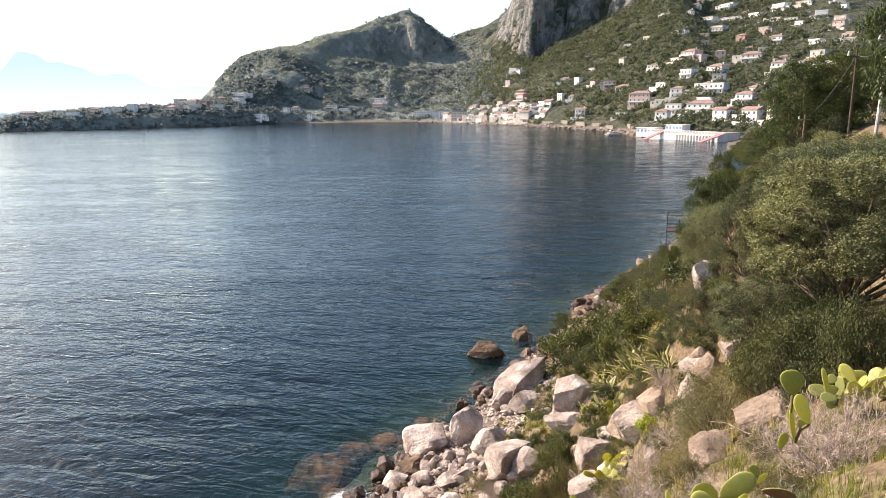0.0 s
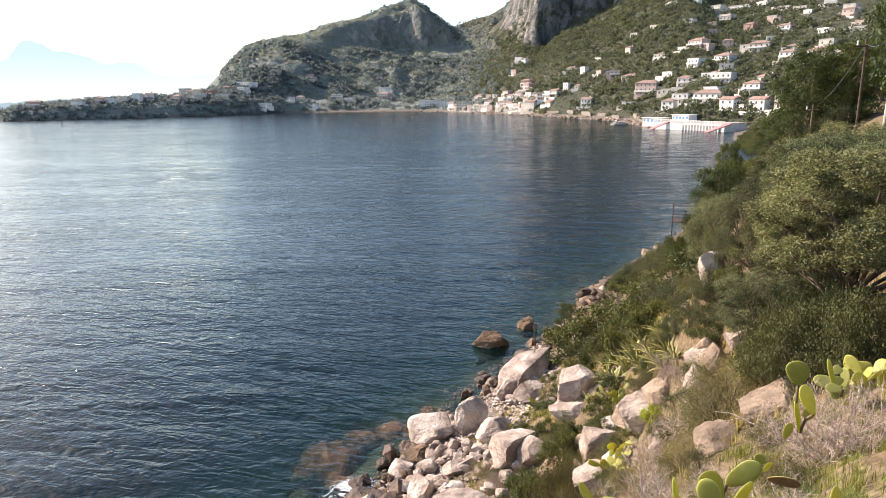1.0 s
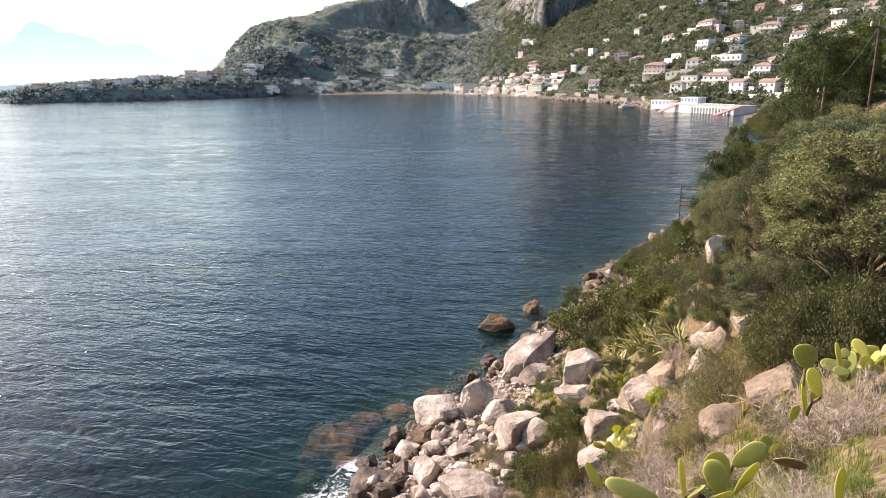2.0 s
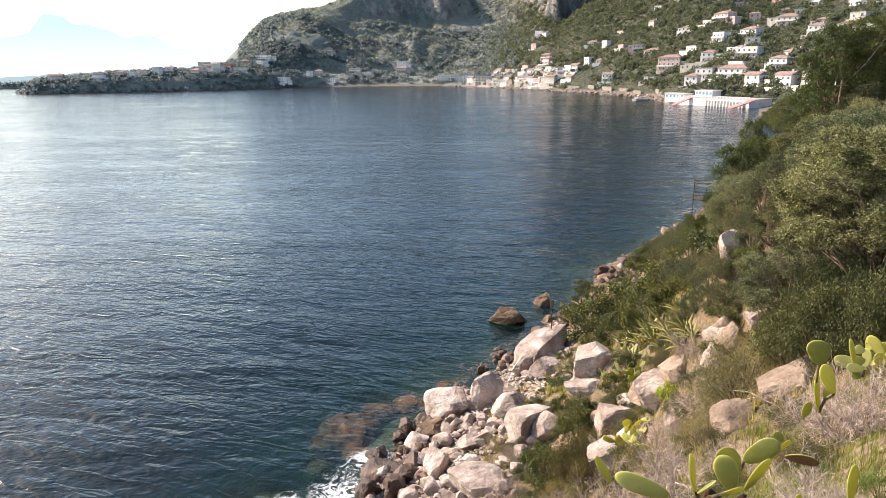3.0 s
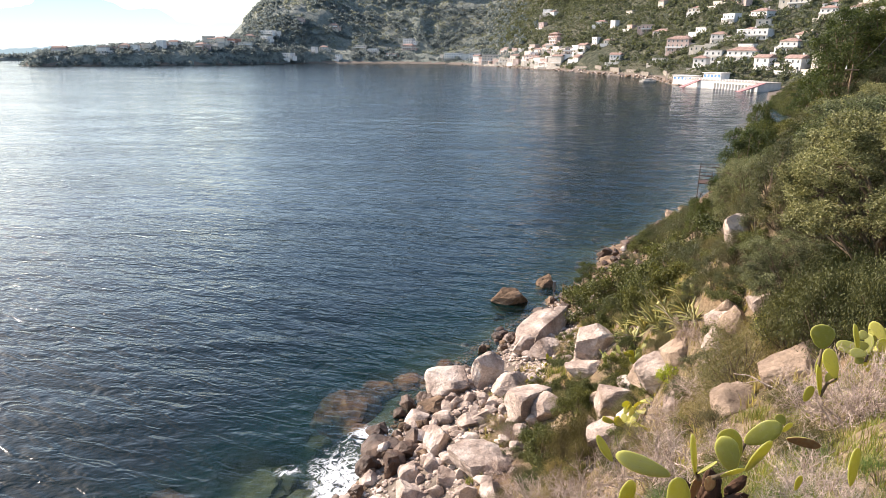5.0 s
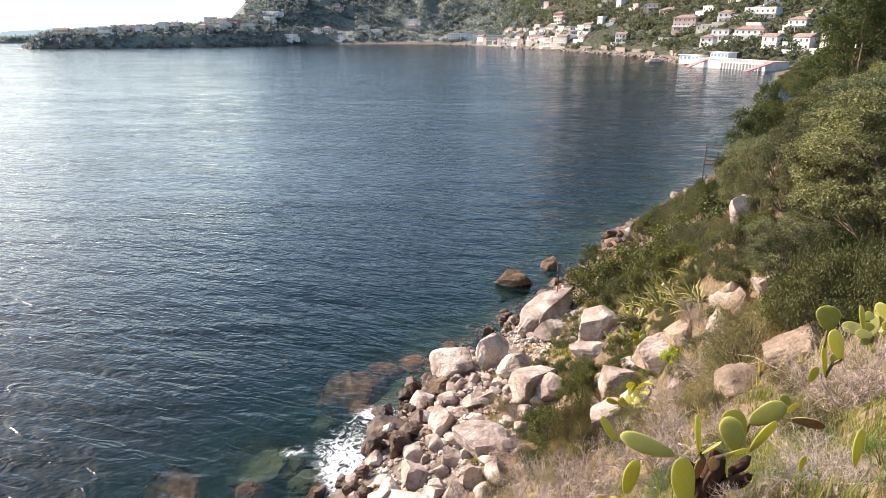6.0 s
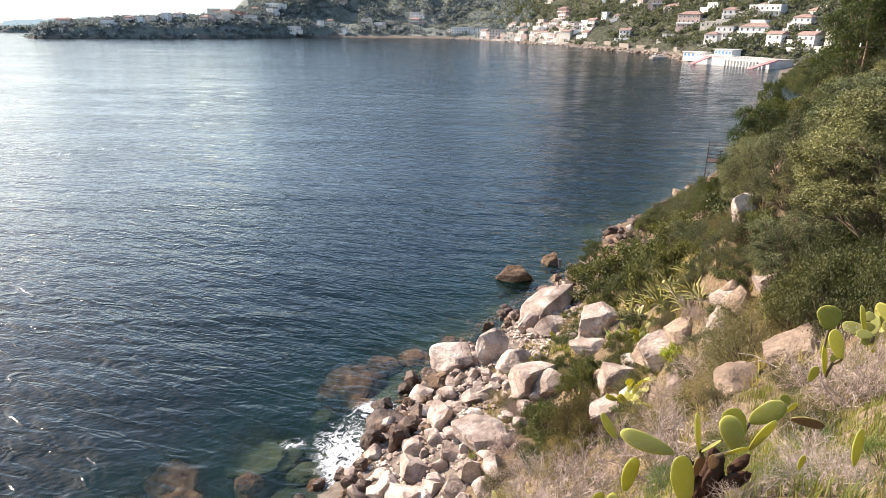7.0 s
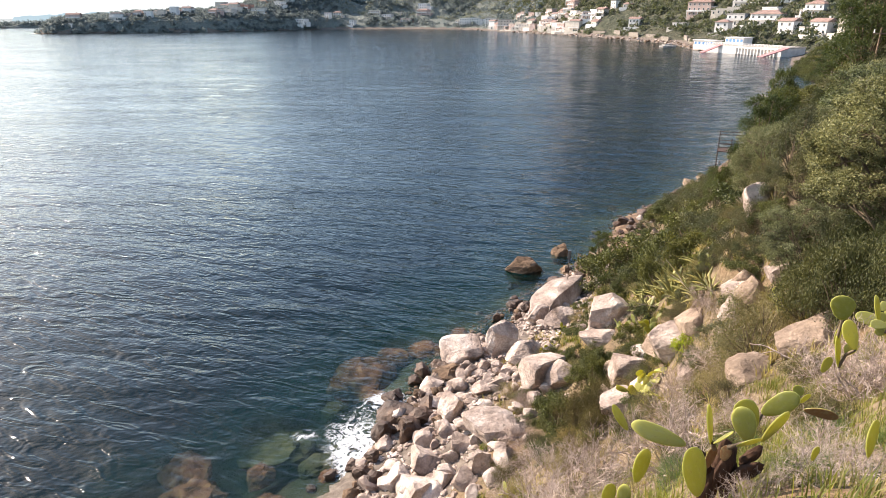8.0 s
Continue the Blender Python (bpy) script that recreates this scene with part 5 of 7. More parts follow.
        side.matrix_basis = pose(-w / 2, d * 0.5, 3 * s + 0.95, 0, 0, -90)
        if detail:
            child("pane", pane_me, side)
    if storeys > 1 and w > 9:
        b = join(box(-w / 2, w / 2, -1.6, 0, 2.85, 3.02), box(-w / 2, w / 2, -1.6, -1.5, 3.02, 3.9))
        child("balcony", raw_mesh("balcony", *b, WHITE), home)
        for k in (-1, 0, 1):
            child("column", raw_mesh("column", *box(-0.13, 0.13, -1.55, -1.3, -2, 2.85), WHITE), home).location = (k * (w / 2 - 0.3), 0, 0)
    return home


def clump_field(name, label, rng, pts, low, high, mat, per=22):
    """Distant crowns: each a ragged heap of leaf sprays over a short trunk."""
    n = len(pts)
    size = rng.uniform(low, high, n) * rng.choice([0.7, 1.0, 1.35], n)
    z = height(pts[:, 0], pts[:, 1])
    a, e = rng.uniform(0, 6.28, (n, per)), np.arcsin(rng.uniform(-0.15, 1, (n, per)))
    r = rng.uniform(0.45, 1.0, (n, per)) * size[:, None]
    tall = rng.uniform(0.7, 1.5, n)[:, None]
    c = np.stack([pts[:, :1] + r * np.cos(a) * np.cos(e), pts[:, 1:2] + r * np.sin(a) * np.cos(e), z[:, None] + (size[:, None] * 0.45 + r * np.sin(e)) * tall], -1).reshape(-1, 3)
    m = len(c)
    k = np.repeat(size, per)[:, None] * rng.uniform(0.35, 0.75, (m, 1)) * math.sqrt(12 / per)
    d = rng.normal(size=(m, 3))
    d /= np.linalg.norm(d, axis=1)[:, None]
    s = np.cross(d, rng.normal(size=(m, 3)))
    s /= np.linalg.norm(s, axis=1)[:, None]
    v = np.stack([c - d * k, c + s * k * 0.6, c + d * k, c - s * k * 0.6], 1).reshape(-1, 3)
    f = np.arange(m)[:, None] * 4 + np.arange(4)[None, :]
    return tagged(mesh_object(name, v, f, [mat], None, False), label, "trees", kind="stuff")


def spread(rng, count, az, r, keep):
    a, d = np.radians(rng.uniform(*az, count)), np.sqrt(rng.uniform(r[0] ** 2, r[1] ** 2, count))
    p = np.stack([d * np.sin(a), d * np.cos(a)], 1)
    return p[keep(p[:, 0], p[:, 1])]


rng = np.random.default_rng(21)


def gentle(x, y):
    return np.abs(height(x + 4, y) - height(x - 4, y)) + np.abs(height(x, y + 4) - height(x, y - 4)) < 13


# Leaf colours paled and made more translucent to imitate distance haze.
HAZETREE = leaf_material("haze_paled_trees", (0.145, 0.17, 0.168), (0.20, 0.225, 0.215), 0.5, 0.02, (1.25, 1.25, 1.2), False)
HAZESCRUB = leaf_material("haze_paled_bushes", (0.225, 0.245, 0.205), (0.30, 0.31, 0.255), 0.5, 0.02, (1.3, 1.25, 1.0), False)


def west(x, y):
    """The side of the bay whose colours are paled for haze, with a ragged edge."""
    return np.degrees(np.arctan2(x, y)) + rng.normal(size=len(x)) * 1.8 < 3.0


def meadow(x, y):
    """The open grassy shoulder of the hill above the road."""
    return (np.degrees(np.arctan2(x, y)) > 28.0 + 1.5 * grain(x / 40, y / 40, 44)) & (np.hypot(x, y) > 520)


def rng_cut(x):
    return 0.5 * (rng.random(len(x)) - 0.5)


clump_field("town_trees", "dark pines and olives between the villas", rng,
            spread(rng, 12500, (-1, 36), (300, 1050), lambda x, y: ~west(x, y) & (inland(x, y) > 12) & (inland(x, y) < 330) & (grain(x / 45, y / 45, 31) > -0.35 + rng_cut(x)) & ~meadow(x, y)), 1.1, 3.0, FARTREE, 46)
clump_field("shore_trees", "haze-paled trees between the houses across the bay", rng,
            spread(rng, 9000, (-19, 6), (700, 1150), lambda x, y: west(x, y) & (inland(x, y) > 12) & (inland(x, y) < 300) & (grain(x / 45, y / 45, 31) > -0.2 + rng_cut(x))), 1.4, 3.4, HAZETREE, 24)
clump_field("hillside_scrub", "grey-green scrub dotting the hillside", rng,
            spread(rng, 40000, (-2, 38), (400, 1150), lambda x, y: ~west(x, y) & (inland(x, y) > 40) & gentle(x, y) & (grain(x / 70, y / 70, 33) + 0.5 * grain(x / 18, y / 18, 34) > -0.45) & ~(meadow(x, y) & (rng.random(len(x)) < 0.75))), 0.6, 1.6, FARSCRUB, 14)
clump_field("mountain_scrub", "scrub on the mountain, its colour paled for haze", rng,
            spread(rng, 17000, (-19, 8), (880, 1400), lambda x, y: west(x, y) & (inland(x, y) > 60) & gentle(x, y) & (grain(x / 70, y / 70, 33) + 0.5 * grain(x / 18, y / 18, 34) > -0.5)), 0.7, 1.7, HAZESCRUB, 14)
clump_field("slope_woods", "dark woods below the crags", rng,
            spread(rng, 6000, (2, 30), (560, 1400), lambda x, y: (inland(x, y) > 120) & gentle(x, y) & (grain(x / 90, y / 90, 35) > 0.15) & ~meadow(x, y)), 1.3, 3.0, FARTREE, 30)
clump_field("headland_trees", "haze-paled trees over the low headland cliffs", rng,
            spread(rng, 9500, (-38, -14), (690, 1000), lambda x, y: (inland(x, y) > -0.5) & (inland(x, y) < 110) & (grain(x / 25, y / 25, 37) > -0.85)), 1.1, 2.5, HAZETREE, 28)
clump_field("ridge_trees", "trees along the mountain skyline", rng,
            spread(rng, 900, (-12, 6), (1150, 1420), lambda x, y: (grain(x / 40, y / 40, 39) > 0.1) & (height(x, y) > 120)), 1.6, 3.6, HAZETREE, 16)

# ---- houses round the bay ----
house(83.1, 678.9, -63, 12.8, 8.9, 2, "hip", PINK, "two-storey pink villa with red-tiled hipped roof on the wooded hillside")
house(120.3, 593.9, -32, 9.4, 6.6, 1, "hip", CREAM, "single-storey cream villa with red-tiled hipped roof on the wooded hillside")
house(113.7, 529.3, -35, 10.9, 7.7, 2, "gable", WHITE, "two-storey white house with red-tiled gable roof above the shore")
house(148.0, 484.9, -41, 20.5, 11.0, 3, "hip", PINK, "three-storey pink villa with red-tiled hipped roof on the wooded hillside")
house(151.8, 546.3, -43, 15.9, 11.0, 1, "hip", CREAM, "single-storey cream villa with red-tiled hipped roof on the wooded hillside")
house(190.6, 672.5, -45, 9.8, 6.9, 1, "flat", WHITE, "single-storey white flat-roofed villa on the wooded hillside")
house(203.8, 649.4, -49, 12.7, 8.9, 1, "flat", CREAM, "single-storey cream flat-roofed villa on the wooded hillside")
house(219.4, 606.0, -53, 12.1, 8.4, 1, "flat", WHITE, "single-storey white flat-roofed villa on the wooded hillside")
house(234.4, 693.0, -55, 13.7, 9.6, 1, "flat", WHITE, "single-storey white flat-roofed villa on the wooded hillside")
house(276.5, 693.0, -59, 21.0, 11.0, 2, "flat", CREAM, "two-storey cream flat-roofed villa on the wooded hillside")
house(196.8, 471.7, -62, 15.9, 11.0, 2, "hip", WHITE, "two-storey white villa with red-tiled hipped roof on the wooded hillside")
house(196.9, 524.5, -64, 17.5, 11.0, 2, "hip", PINK, "two-storey pink villa with red-tiled hipped roof on the wooded hillside")
house(189.6, 532.1, -66, 10.6, 7.4, 1, "flat", CREAM, "single-storey cream flat-roofed villa on the wooded hillside")
house(165.7, 491.8, -68, 12.9, 9.0, 1, "flat", WHITE, "single-storey white flat-roofed villa on the wooded hillside")
house(161.6, 444.0, -36, 12.5, 8.7, 2, "hip", WHITE, "two-storey white villa with red-tiled hipped roof on the wooded hillside")
house(154.6, 452.8, -38, 13.4, 9.4, 1, "flat", CREAM, "single-storey cream flat-roofed villa on the wooded hillside")
house(150.4, 419.3, -41, 13.2, 9.2, 2, "flat", WHITE, "two-storey white flat-roofed villa above the shore")
house(152.7, 381.5, -45, 20.5, 11.0, 2, "hip", WHITE, "two-storey white villa with red-tiled hipped roof above the shore")
house(174.0, 423.1, -48, 24.2, 11.0, 2, "flat", WHITE, "two-storey white flat-roofed villa on the wooded hillside")
house(299.8, 694.0, -51, 18.9, 11.0, 1, "flat", WHITE, "single-storey white flat-roofed villa on the wooded hillside")
house(319.7, 825.5, -53, 19.4, 11.0, 2, "flat", CREAM, "two-storey cream flat-roofed villa on the wooded hillside")
house(319.1, 749.2, -56, 15.3, 10.7, 2, "flat", WHITE, "two-storey white flat-roofed villa on the wooded hillside")
house(268.2, 645.3, -59, 17.5, 11.0, 2, "flat", CREAM, "two-storey cream flat-roofed villa on the wooded hillside")
house(309.6, 899.1, -60, 11.9, 8.3, 2, "hip", PINK, "two-storey pink villa with red-tiled hipped roof on the wooded hillside")
house(111.4, 609.4, -58, 7.7, 6.0, 2, "flat", WHITE, "two-storey white flat-roofed villa on the wooded hillside")
house(80.3, 624.8, -59, 9.8, 6.9, 1, "flat", CREAM, "single-storey cream flat-roofed villa above the shore")
house(92.9, 592.7, -63, 9.3, 6.5, 1, "hip", CREAM, "single-storey cream villa with red-tiled hipped roof above the shore")
house(90.1, 614.4, -29, 11.6, 8.1, 2, "flat", PINK, "two-storey pink flat-roofed villa above the shore")
house(62.5, 666.0, -30, 10.4, 7.3, 2, "flat", WHITE, "two-storey white flat-roofed villa above the shore")
house(225.7, 478.2, -43, 17.8, 11.0, 2, "hip", CREAM, "two-storey cream villa with red-tiled hipped roof on the wooded hillside")
house(214.2, 415.7, -47, 11.5, 8.0, 2, "hip", WHITE, "two-storey white villa with red-tiled hipped roof on the wooded hillside")
house(218.1, 388.1, -50, 15.0, 10.5, 2, "hip", WHITE, "two-storey white villa with red-tiled hipped roof on the wooded hillside")
house(225.1, 380.5, -54, 9.5, 6.6, 1, "flat", CREAM, "single-storey cream flat-roofed villa on the wooded hillside")
house(176.2, 377.9, -54, 12.8, 8.9, 2, "hip", WHITE, "two-storey white villa with red-tiled hipped roof on the wooded hillside")
house(256.3, 565.1, -56, 10.5, 7.3, 2, "hip", BRICK, "two-storey terracotta villa with red-tiled hipped roof on the wooded hillside")
house(148.9, 345.7, -58, 10.4, 7.3, 2, "gable", WHITE, "two-storey white house with red-tiled gable roof above the shore")
house(155.5, 326.2, -62, 11.1, 7.8, 2, "gable", WHITE, "two-storey white house with red-tiled gable roof above the shore")
house(153.9, 338.6, -64, 4.1, 6.0, 1, "flat", WHITE, "single-storey white flat-roofed villa above the shore")
house(159.0, 311.1, -68, 6.4, 6.0, 2, "flat", CREAM, "two-storey cream flat-roofed villa above the shore")
house(334.4, 660.5, -71, 18.3, 11.0, 2, "flat", WHITE, "two-storey white flat-roofed villa on the wooded hillside")
house(320.0, 679.7, -73, 18.5, 11.0, 1, "flat", WHITE, "single-storey white flat-roofed villa on the wooded hillside")
house(303.3, 692.4, -39, 21.0, 11.0, 1, "flat", WHITE, "single-storey white flat-roofed villa on the wooded hillside")
house(276.6, 692.9, -40, 18.4, 11.0, 2, "flat", CREAM, "two-storey cream flat-roofed villa on the wooded hillside")
house(265.2, 635.4, -43, 12.7, 8.9, 2, "flat", CREAM, "two-storey cream flat-roofed villa on the wooded hillside")
house(316.7, 635.6, -48, 19.7, 11.0, 1, "flat", CREAM, "single-storey cream flat-roofed villa on the wooded hillside")
house(318.6, 604.6, -51, 14.7, 10.3, 1, "flat", CREAM, "single-storey cream flat-roofed villa on the wooded hillside")
house(351.8, 647.5, -54, 18.2, 11.0, 1, "flat", CREAM, "single-storey cream flat-roofed villa on the wooded hillside")
house(362.1, 599.5, -58, 6.5, 6.0, 1, "flat", WHITE, "single-storey white flat-roofed villa on the wooded hillside")
house(321.3, 832.6, -56, 16.5, 11.0, 2, "flat", CREAM, "two-storey cream flat-roofed villa on the wooded hillside")
house(310.4, 898.8, -58, 13.2, 9.3, 2, "flat", CREAM, "two-storey cream flat-roofed villa on the wooded hillside")
house(324.0, 750.2, -63, 15.1, 10.6, 2, "flat", WHITE, "two-storey white flat-roofed villa on the wooded hillside")
house(220.1, 540.7, -65, 9.0, 6.3, 1, "flat", CREAM, "single-storey cream flat-roofed villa on the wooded hillside")
house(189.0, 391.7, -69, 13.3, 9.3, 1, "hip", CREAM, "single-storey cream villa with red-tiled hipped roof on the wooded hillside")
house(172.8, 426.8, -70, 9.9, 6.9, 2, "hip", WHITE, "two-storey white villa with red-tiled hipped roof on the wooded hillside")
house(-22.8, 862.1, -5, 30.8, 11.0, 3, "flat", WHITE, "three-storey white flat-roofed villa above the shore")
house(4.7, 814.4, -9, 17.4, 11.0, 3, "flat", WHITE, "three-storey white flat-roofed villa above the shore")
house(21.8, 763.0, -12, 24.5, 11.0, 3, "flat", CREAM, "three-storey cream flat-roofed villa above the shore")
house(36.7, 714.4, -35, 17.9, 11.0, 2, "flat", CREAM, "two-storey cream flat-roofed villa above the shore")
house(45.5, 703.4, -38, 12.6, 8.8, 2, "hip", WHITE, "two-storey white villa with red-tiled hipped roof above the shore")
house(59.6, 666.2, -42, 14.3, 10.0, 2, "flat", PINK, "two-storey pink flat-roofed villa above the shore")
house(-137.3, 918.3, -18, 16.6, 11.0, 2, "flat", WHITE, "two-storey white flat-roofed villa above the shore")
house(-109.5, 902.3, -21, 19.5, 11.0, 2, "flat", PINK, "two-storey pink flat-roofed villa above the shore")
house(-90.6, 940.6, -25, 20.2, 11.0, 2, "hip", PINK, "two-storey pink villa with red-tiled hipped roof on the wooded hillside")
house(-91.9, 958.6, -27, 18.9, 11.0, 3, "flat", WHITE, "three-storey white flat-roofed villa on the wooded hillside")
house(-179.2, 881.9, -27, 9.6, 6.7, 2, "flat", WHITE, "two-storey white flat-roofed villa above the shore")
house(-236.1, 834.1, -28, 18.6, 11.0, 2, "flat", WHITE, "two-storey white flat-roofed villa above the shore")
house(-212.1, 882.4, -31, 9.7, 6.8, 2, "flat", WHITE, "two-storey white flat-roofed villa on the wooded hillside")
house(-201.3, 897.2, 1, 13.8, 9.7, 2, "hip", CREAM, "two-storey cream villa with red-tiled hipped roof on the wooded hillside")
house(-202.8, 974.8, -2, 16.0, 11.0, 2, "hip", PINK, "two-storey pink villa with red-tiled hipped roof on the wooded hillside")
house(-245.1, 949.2, -3, 10.5, 7.4, 2, "flat", PINK, "two-storey pink flat-roofed villa on the wooded hillside")
house(-104.5, 1017.3, -10, 13.1, 9.2, 1, "flat", WHITE, "single-storey white flat-roofed villa on the wooded hillside")
house(-156.5, 930.4, -11, 20.2, 11.0, 2, "flat", CREAM, "two-storey cream flat-roofed villa on the wooded hillside")
house(-129.4, 940.6, -14, 20.3, 11.0, 1, "flat", CREAM, "single-storey cream flat-roofed villa on the wooded hillside")
house(84.3, 693.9, -45, 13.7, 9.6, 2, "hip", BRICK, "two-storey terracotta villa with red-tiled hipped roof on the wooded hillside")
house(87.0, 627.0, -48, 13.6, 9.5, 1, "flat", CREAM, "single-storey cream flat-roofed villa on the wooded hillside")
house(93.8, 594.1, -51, 10.7, 7.5, 1, "hip", CREAM, "single-storey cream villa with red-tiled hipped roof above the shore")
house(78.6, 635.6, -53, 11.4, 8.0, 1, "flat", CREAM, "single-storey cream flat-roofed villa above the shore")
house(-36.5, 875.1, -31, 12.5, 8.8, 2, "flat", CREAM, "two-storey cream flat-roofed villa above the shore")
house(-276.8, 890.9, -26, 28.3, 11.0, 2, "castle", WHITE, "two-storey white castle-like villa with flat roof on the wooded hillside")
house(-266.7, 893.9, -29, 13.3, 9.3, 2, "castle", WHITE, "two-storey white castle-like villa with flat roof on the wooded hillside")
house(-273.6, 870.0, -31, 16.3, 11.0, 2, "castle", WHITE, "two-storey white castle-like villa with flat roof on the wooded hillside")
house(-410.3, 722.6, 8, 10.1, 7.1, 2, "flat", PINK, "two-storey pink flat-roofed villa in the old headland town", False)
house(-381.3, 736.7, 4, 10.6, 7.4, 2, "flat", WHITE, "two-storey white flat-roofed villa in the old headland town", False)
house(-392.6, 735.8, 2, 11.4, 8.0, 2, "hip", PINK, "two-storey pink villa with red-tiled hipped roof in the old headland town", False)
house(-401.3, 741.3, -1, 7.7, 6.0, 1, "flat", CREAM, "single-storey cream flat-roofed villa in the old headland town", False)
house(-404.8, 734.3, -3, 12.7, 8.9, 1, "flat", PINK, "single-storey pink flat-roofed villa in the old headland town", False)
house(-380.9, 755.4, -7, 10.3, 7.2, 1, "hip", PINK, "single-storey pink villa with red-tiled hipped roof in the old headland town", False)
house(-374.6, 765.2, -10, 12.9, 9.0, 1, "flat", CREAM, "single-storey cream flat-roofed villa in the old headland town", False)
house(-363.3, 767.3, -13, 12.9, 9.0, 1, "hip", PINK, "single-storey pink villa with red-tiled hipped roof in the old headland town", False)
house(-356.1, 778.9, -16, 15.6, 10.9, 1, "flat", CREAM, "single-storey cream flat-roofed villa in the old headland town", False)
house(-323.8, 778.3, -22, 15.3, 10.7, 2, "hip", PINK, "two-storey pink villa with red-tiled hipped roof in the old headland town", False)
house(-310.8, 790.1, -26, 18.0, 11.0, 2, "flat", CREAM, "two-storey cream flat-roofed villa in the old headland town", False)
house(-302.2, 827.0, -29, 18.7, 11.0, 2, "flat", BRICK, "two-storey terracotta flat-roofed villa in the old headland town", False)
house(-296.3, 878.3, 4, 16.9, 11.0, 1, "hip", BRICK, "single-storey terracotta villa with red-tiled hipped roof in the old headland town", False)
house(-283.7, 822.4, 1, 21.1, 11.0, 2, "flat", CREAM, "two-storey cream flat-roofed villa in the old headland town", False)
house(-444.0, 689.9, -8, 5.0, 6.0, 1, "flat", WHITE, "single-storey white flat-roofed villa in the old headland town", False)

# smaller villas scattered between the larger ones
rng = np.random.default_rng(52)
taken = [ob.location.copy() for ob in scene.objects if ob.name.startswith("house")]
made = 0
while made < 44:
    a, d = radians(rng.uniform(5, 32)), rng.uniform(380, 860)
    x, y = d * math.sin(a), d * math.cos(a)
    s = float(inland(np.array([x]), np.array([y]))[0])
    if not 22 < s < 420 or min((Vector((x, y, p.z)) - p).length for p in taken) < 17 or (math.degrees(a) < 20 and s > 100):
        continue
    taken.append(Vector((x, y, 0)))
    flat = rng.random() < 0.6
    mat = (WHITE, CREAM, WHITE, PINK)[rng.integers(0, 4)]
    word = {"white_render": "white", "cream_render": "cream", "pink_render": "pink"}[mat.name]
    house(x, y, -40 + rng.uniform(-25, 20), rng.uniform(7, 13), rng.uniform(6, 9), int(rng.integers(1, 3)), "flat" if flat else "hip", mat,
          f"small {word} " + ("flat-roofed villa" if flat else "villa with clay-tiled roof") + " among hillside trees", d < 600)
    made += 1

def gardens():
    """Places of the garden trees: in front of and beside the houses."""
    spots = []
    for ob in [k for k in scene.objects if k.name.startswith("house")]:
        m = ob.matrix_basis
        for _ in range(11):
            spots.append((m @ Vector((rng.uniform(-13, 13), rng.choice([-9.0, -7.0, -11.0, 12.0]) + rng.normal() * 1.5, 0)))[:2])
    p = np.array(spots)
    return p[inland(p[:, 0], p[:, 1]) > 6]


garden = gardens()
garden_east = np.degrees(np.arctan2(garden[:, 0], garden[:, 1])) > 2.5
clump_field("garden_trees", "dark garden trees and hedges between the villas", rng, garden[garden_east], 1.0, 2.3, FARTREE, 40)
clump_field("garden_trees", "haze-paled garden trees by the far houses", rng, garden[~garden_east], 1.0, 2.2, HAZETREE, 30)

# ---- the bathing terrace, poles and small works ----
def piece(name, shape, mat, parent, label=""):
    return child(name, raw_mesh(name, *shape, mat), parent, label)


def beam(a, b, r, sides=6):
    return tubes([(a, b, r, r)], sides)


terrace = tagged(new("bathing_terrace"), "long white bathing terrace with arcade above a small beach", "terrace")
terrace.matrix_world = pose(112.5, 343, 0.4, 0, 0, -66)
piece("wall", box(0, 46, -2, 12, -2, 3.3), WHITE, terrace)
piece("deck", box(-0.3, 46.3, -2.3, 12.3, 3.3, 3.5), CONCRETE, terrace)
for k in range(13):
    piece("arch", join(box(20 + 1.9 * k, 20.5 + 1.9 * k, -2.9, -2.0, -1, 2.9), box(20 + 1.9 * k, 21.9 + 1.9 * k, -2.9, -2.0, 2.3, 2.9)), WHITE, terrace)
for k in range(24):
    piece("baluster", box(1.9 * k, 1.9 * k + 0.25, -2.1, -1.9, 3.5, 4.3), WHITE, terrace)
piece("rail", box(-0.2, 46.2, -2.15, -1.85, 4.3, 4.42), WHITE, terrace)
piece("slipway", ([(8, -2, 3.6), (11, -2, 3.6), (4.5, -7.5, -0.3), (1.5, -7.5, -0.3), (8, -2, 3.2), (11, -2, 3.2), (4.5, -7.5, -0.8), (1.5, -7.5, -0.8)],
                  [(0, 3, 2, 1), (4, 5, 6, 7), (0, 1, 5, 4), (1, 2, 6, 5), (2, 3, 7, 6), (3, 0, 4, 7)]), REDPAINT, terrace, "faded red slipway")
piece("slipway", ([(47, -2, 3.6), (50, -2, 3.6), (43, -9, -0.3), (40, -9, -0.3), (47, -2, 3.2), (50, -2, 3.2), (43, -9, -0.8), (40, -9, -0.8)],
                  [(0, 3, 2, 1), (4, 5, 6, 7), (0, 1, 5, 4), (1, 2, 6, 5), (2, 3, 7, 6), (3, 0, 4, 7)]), REDPAINT, terrace, "faded red slipway")


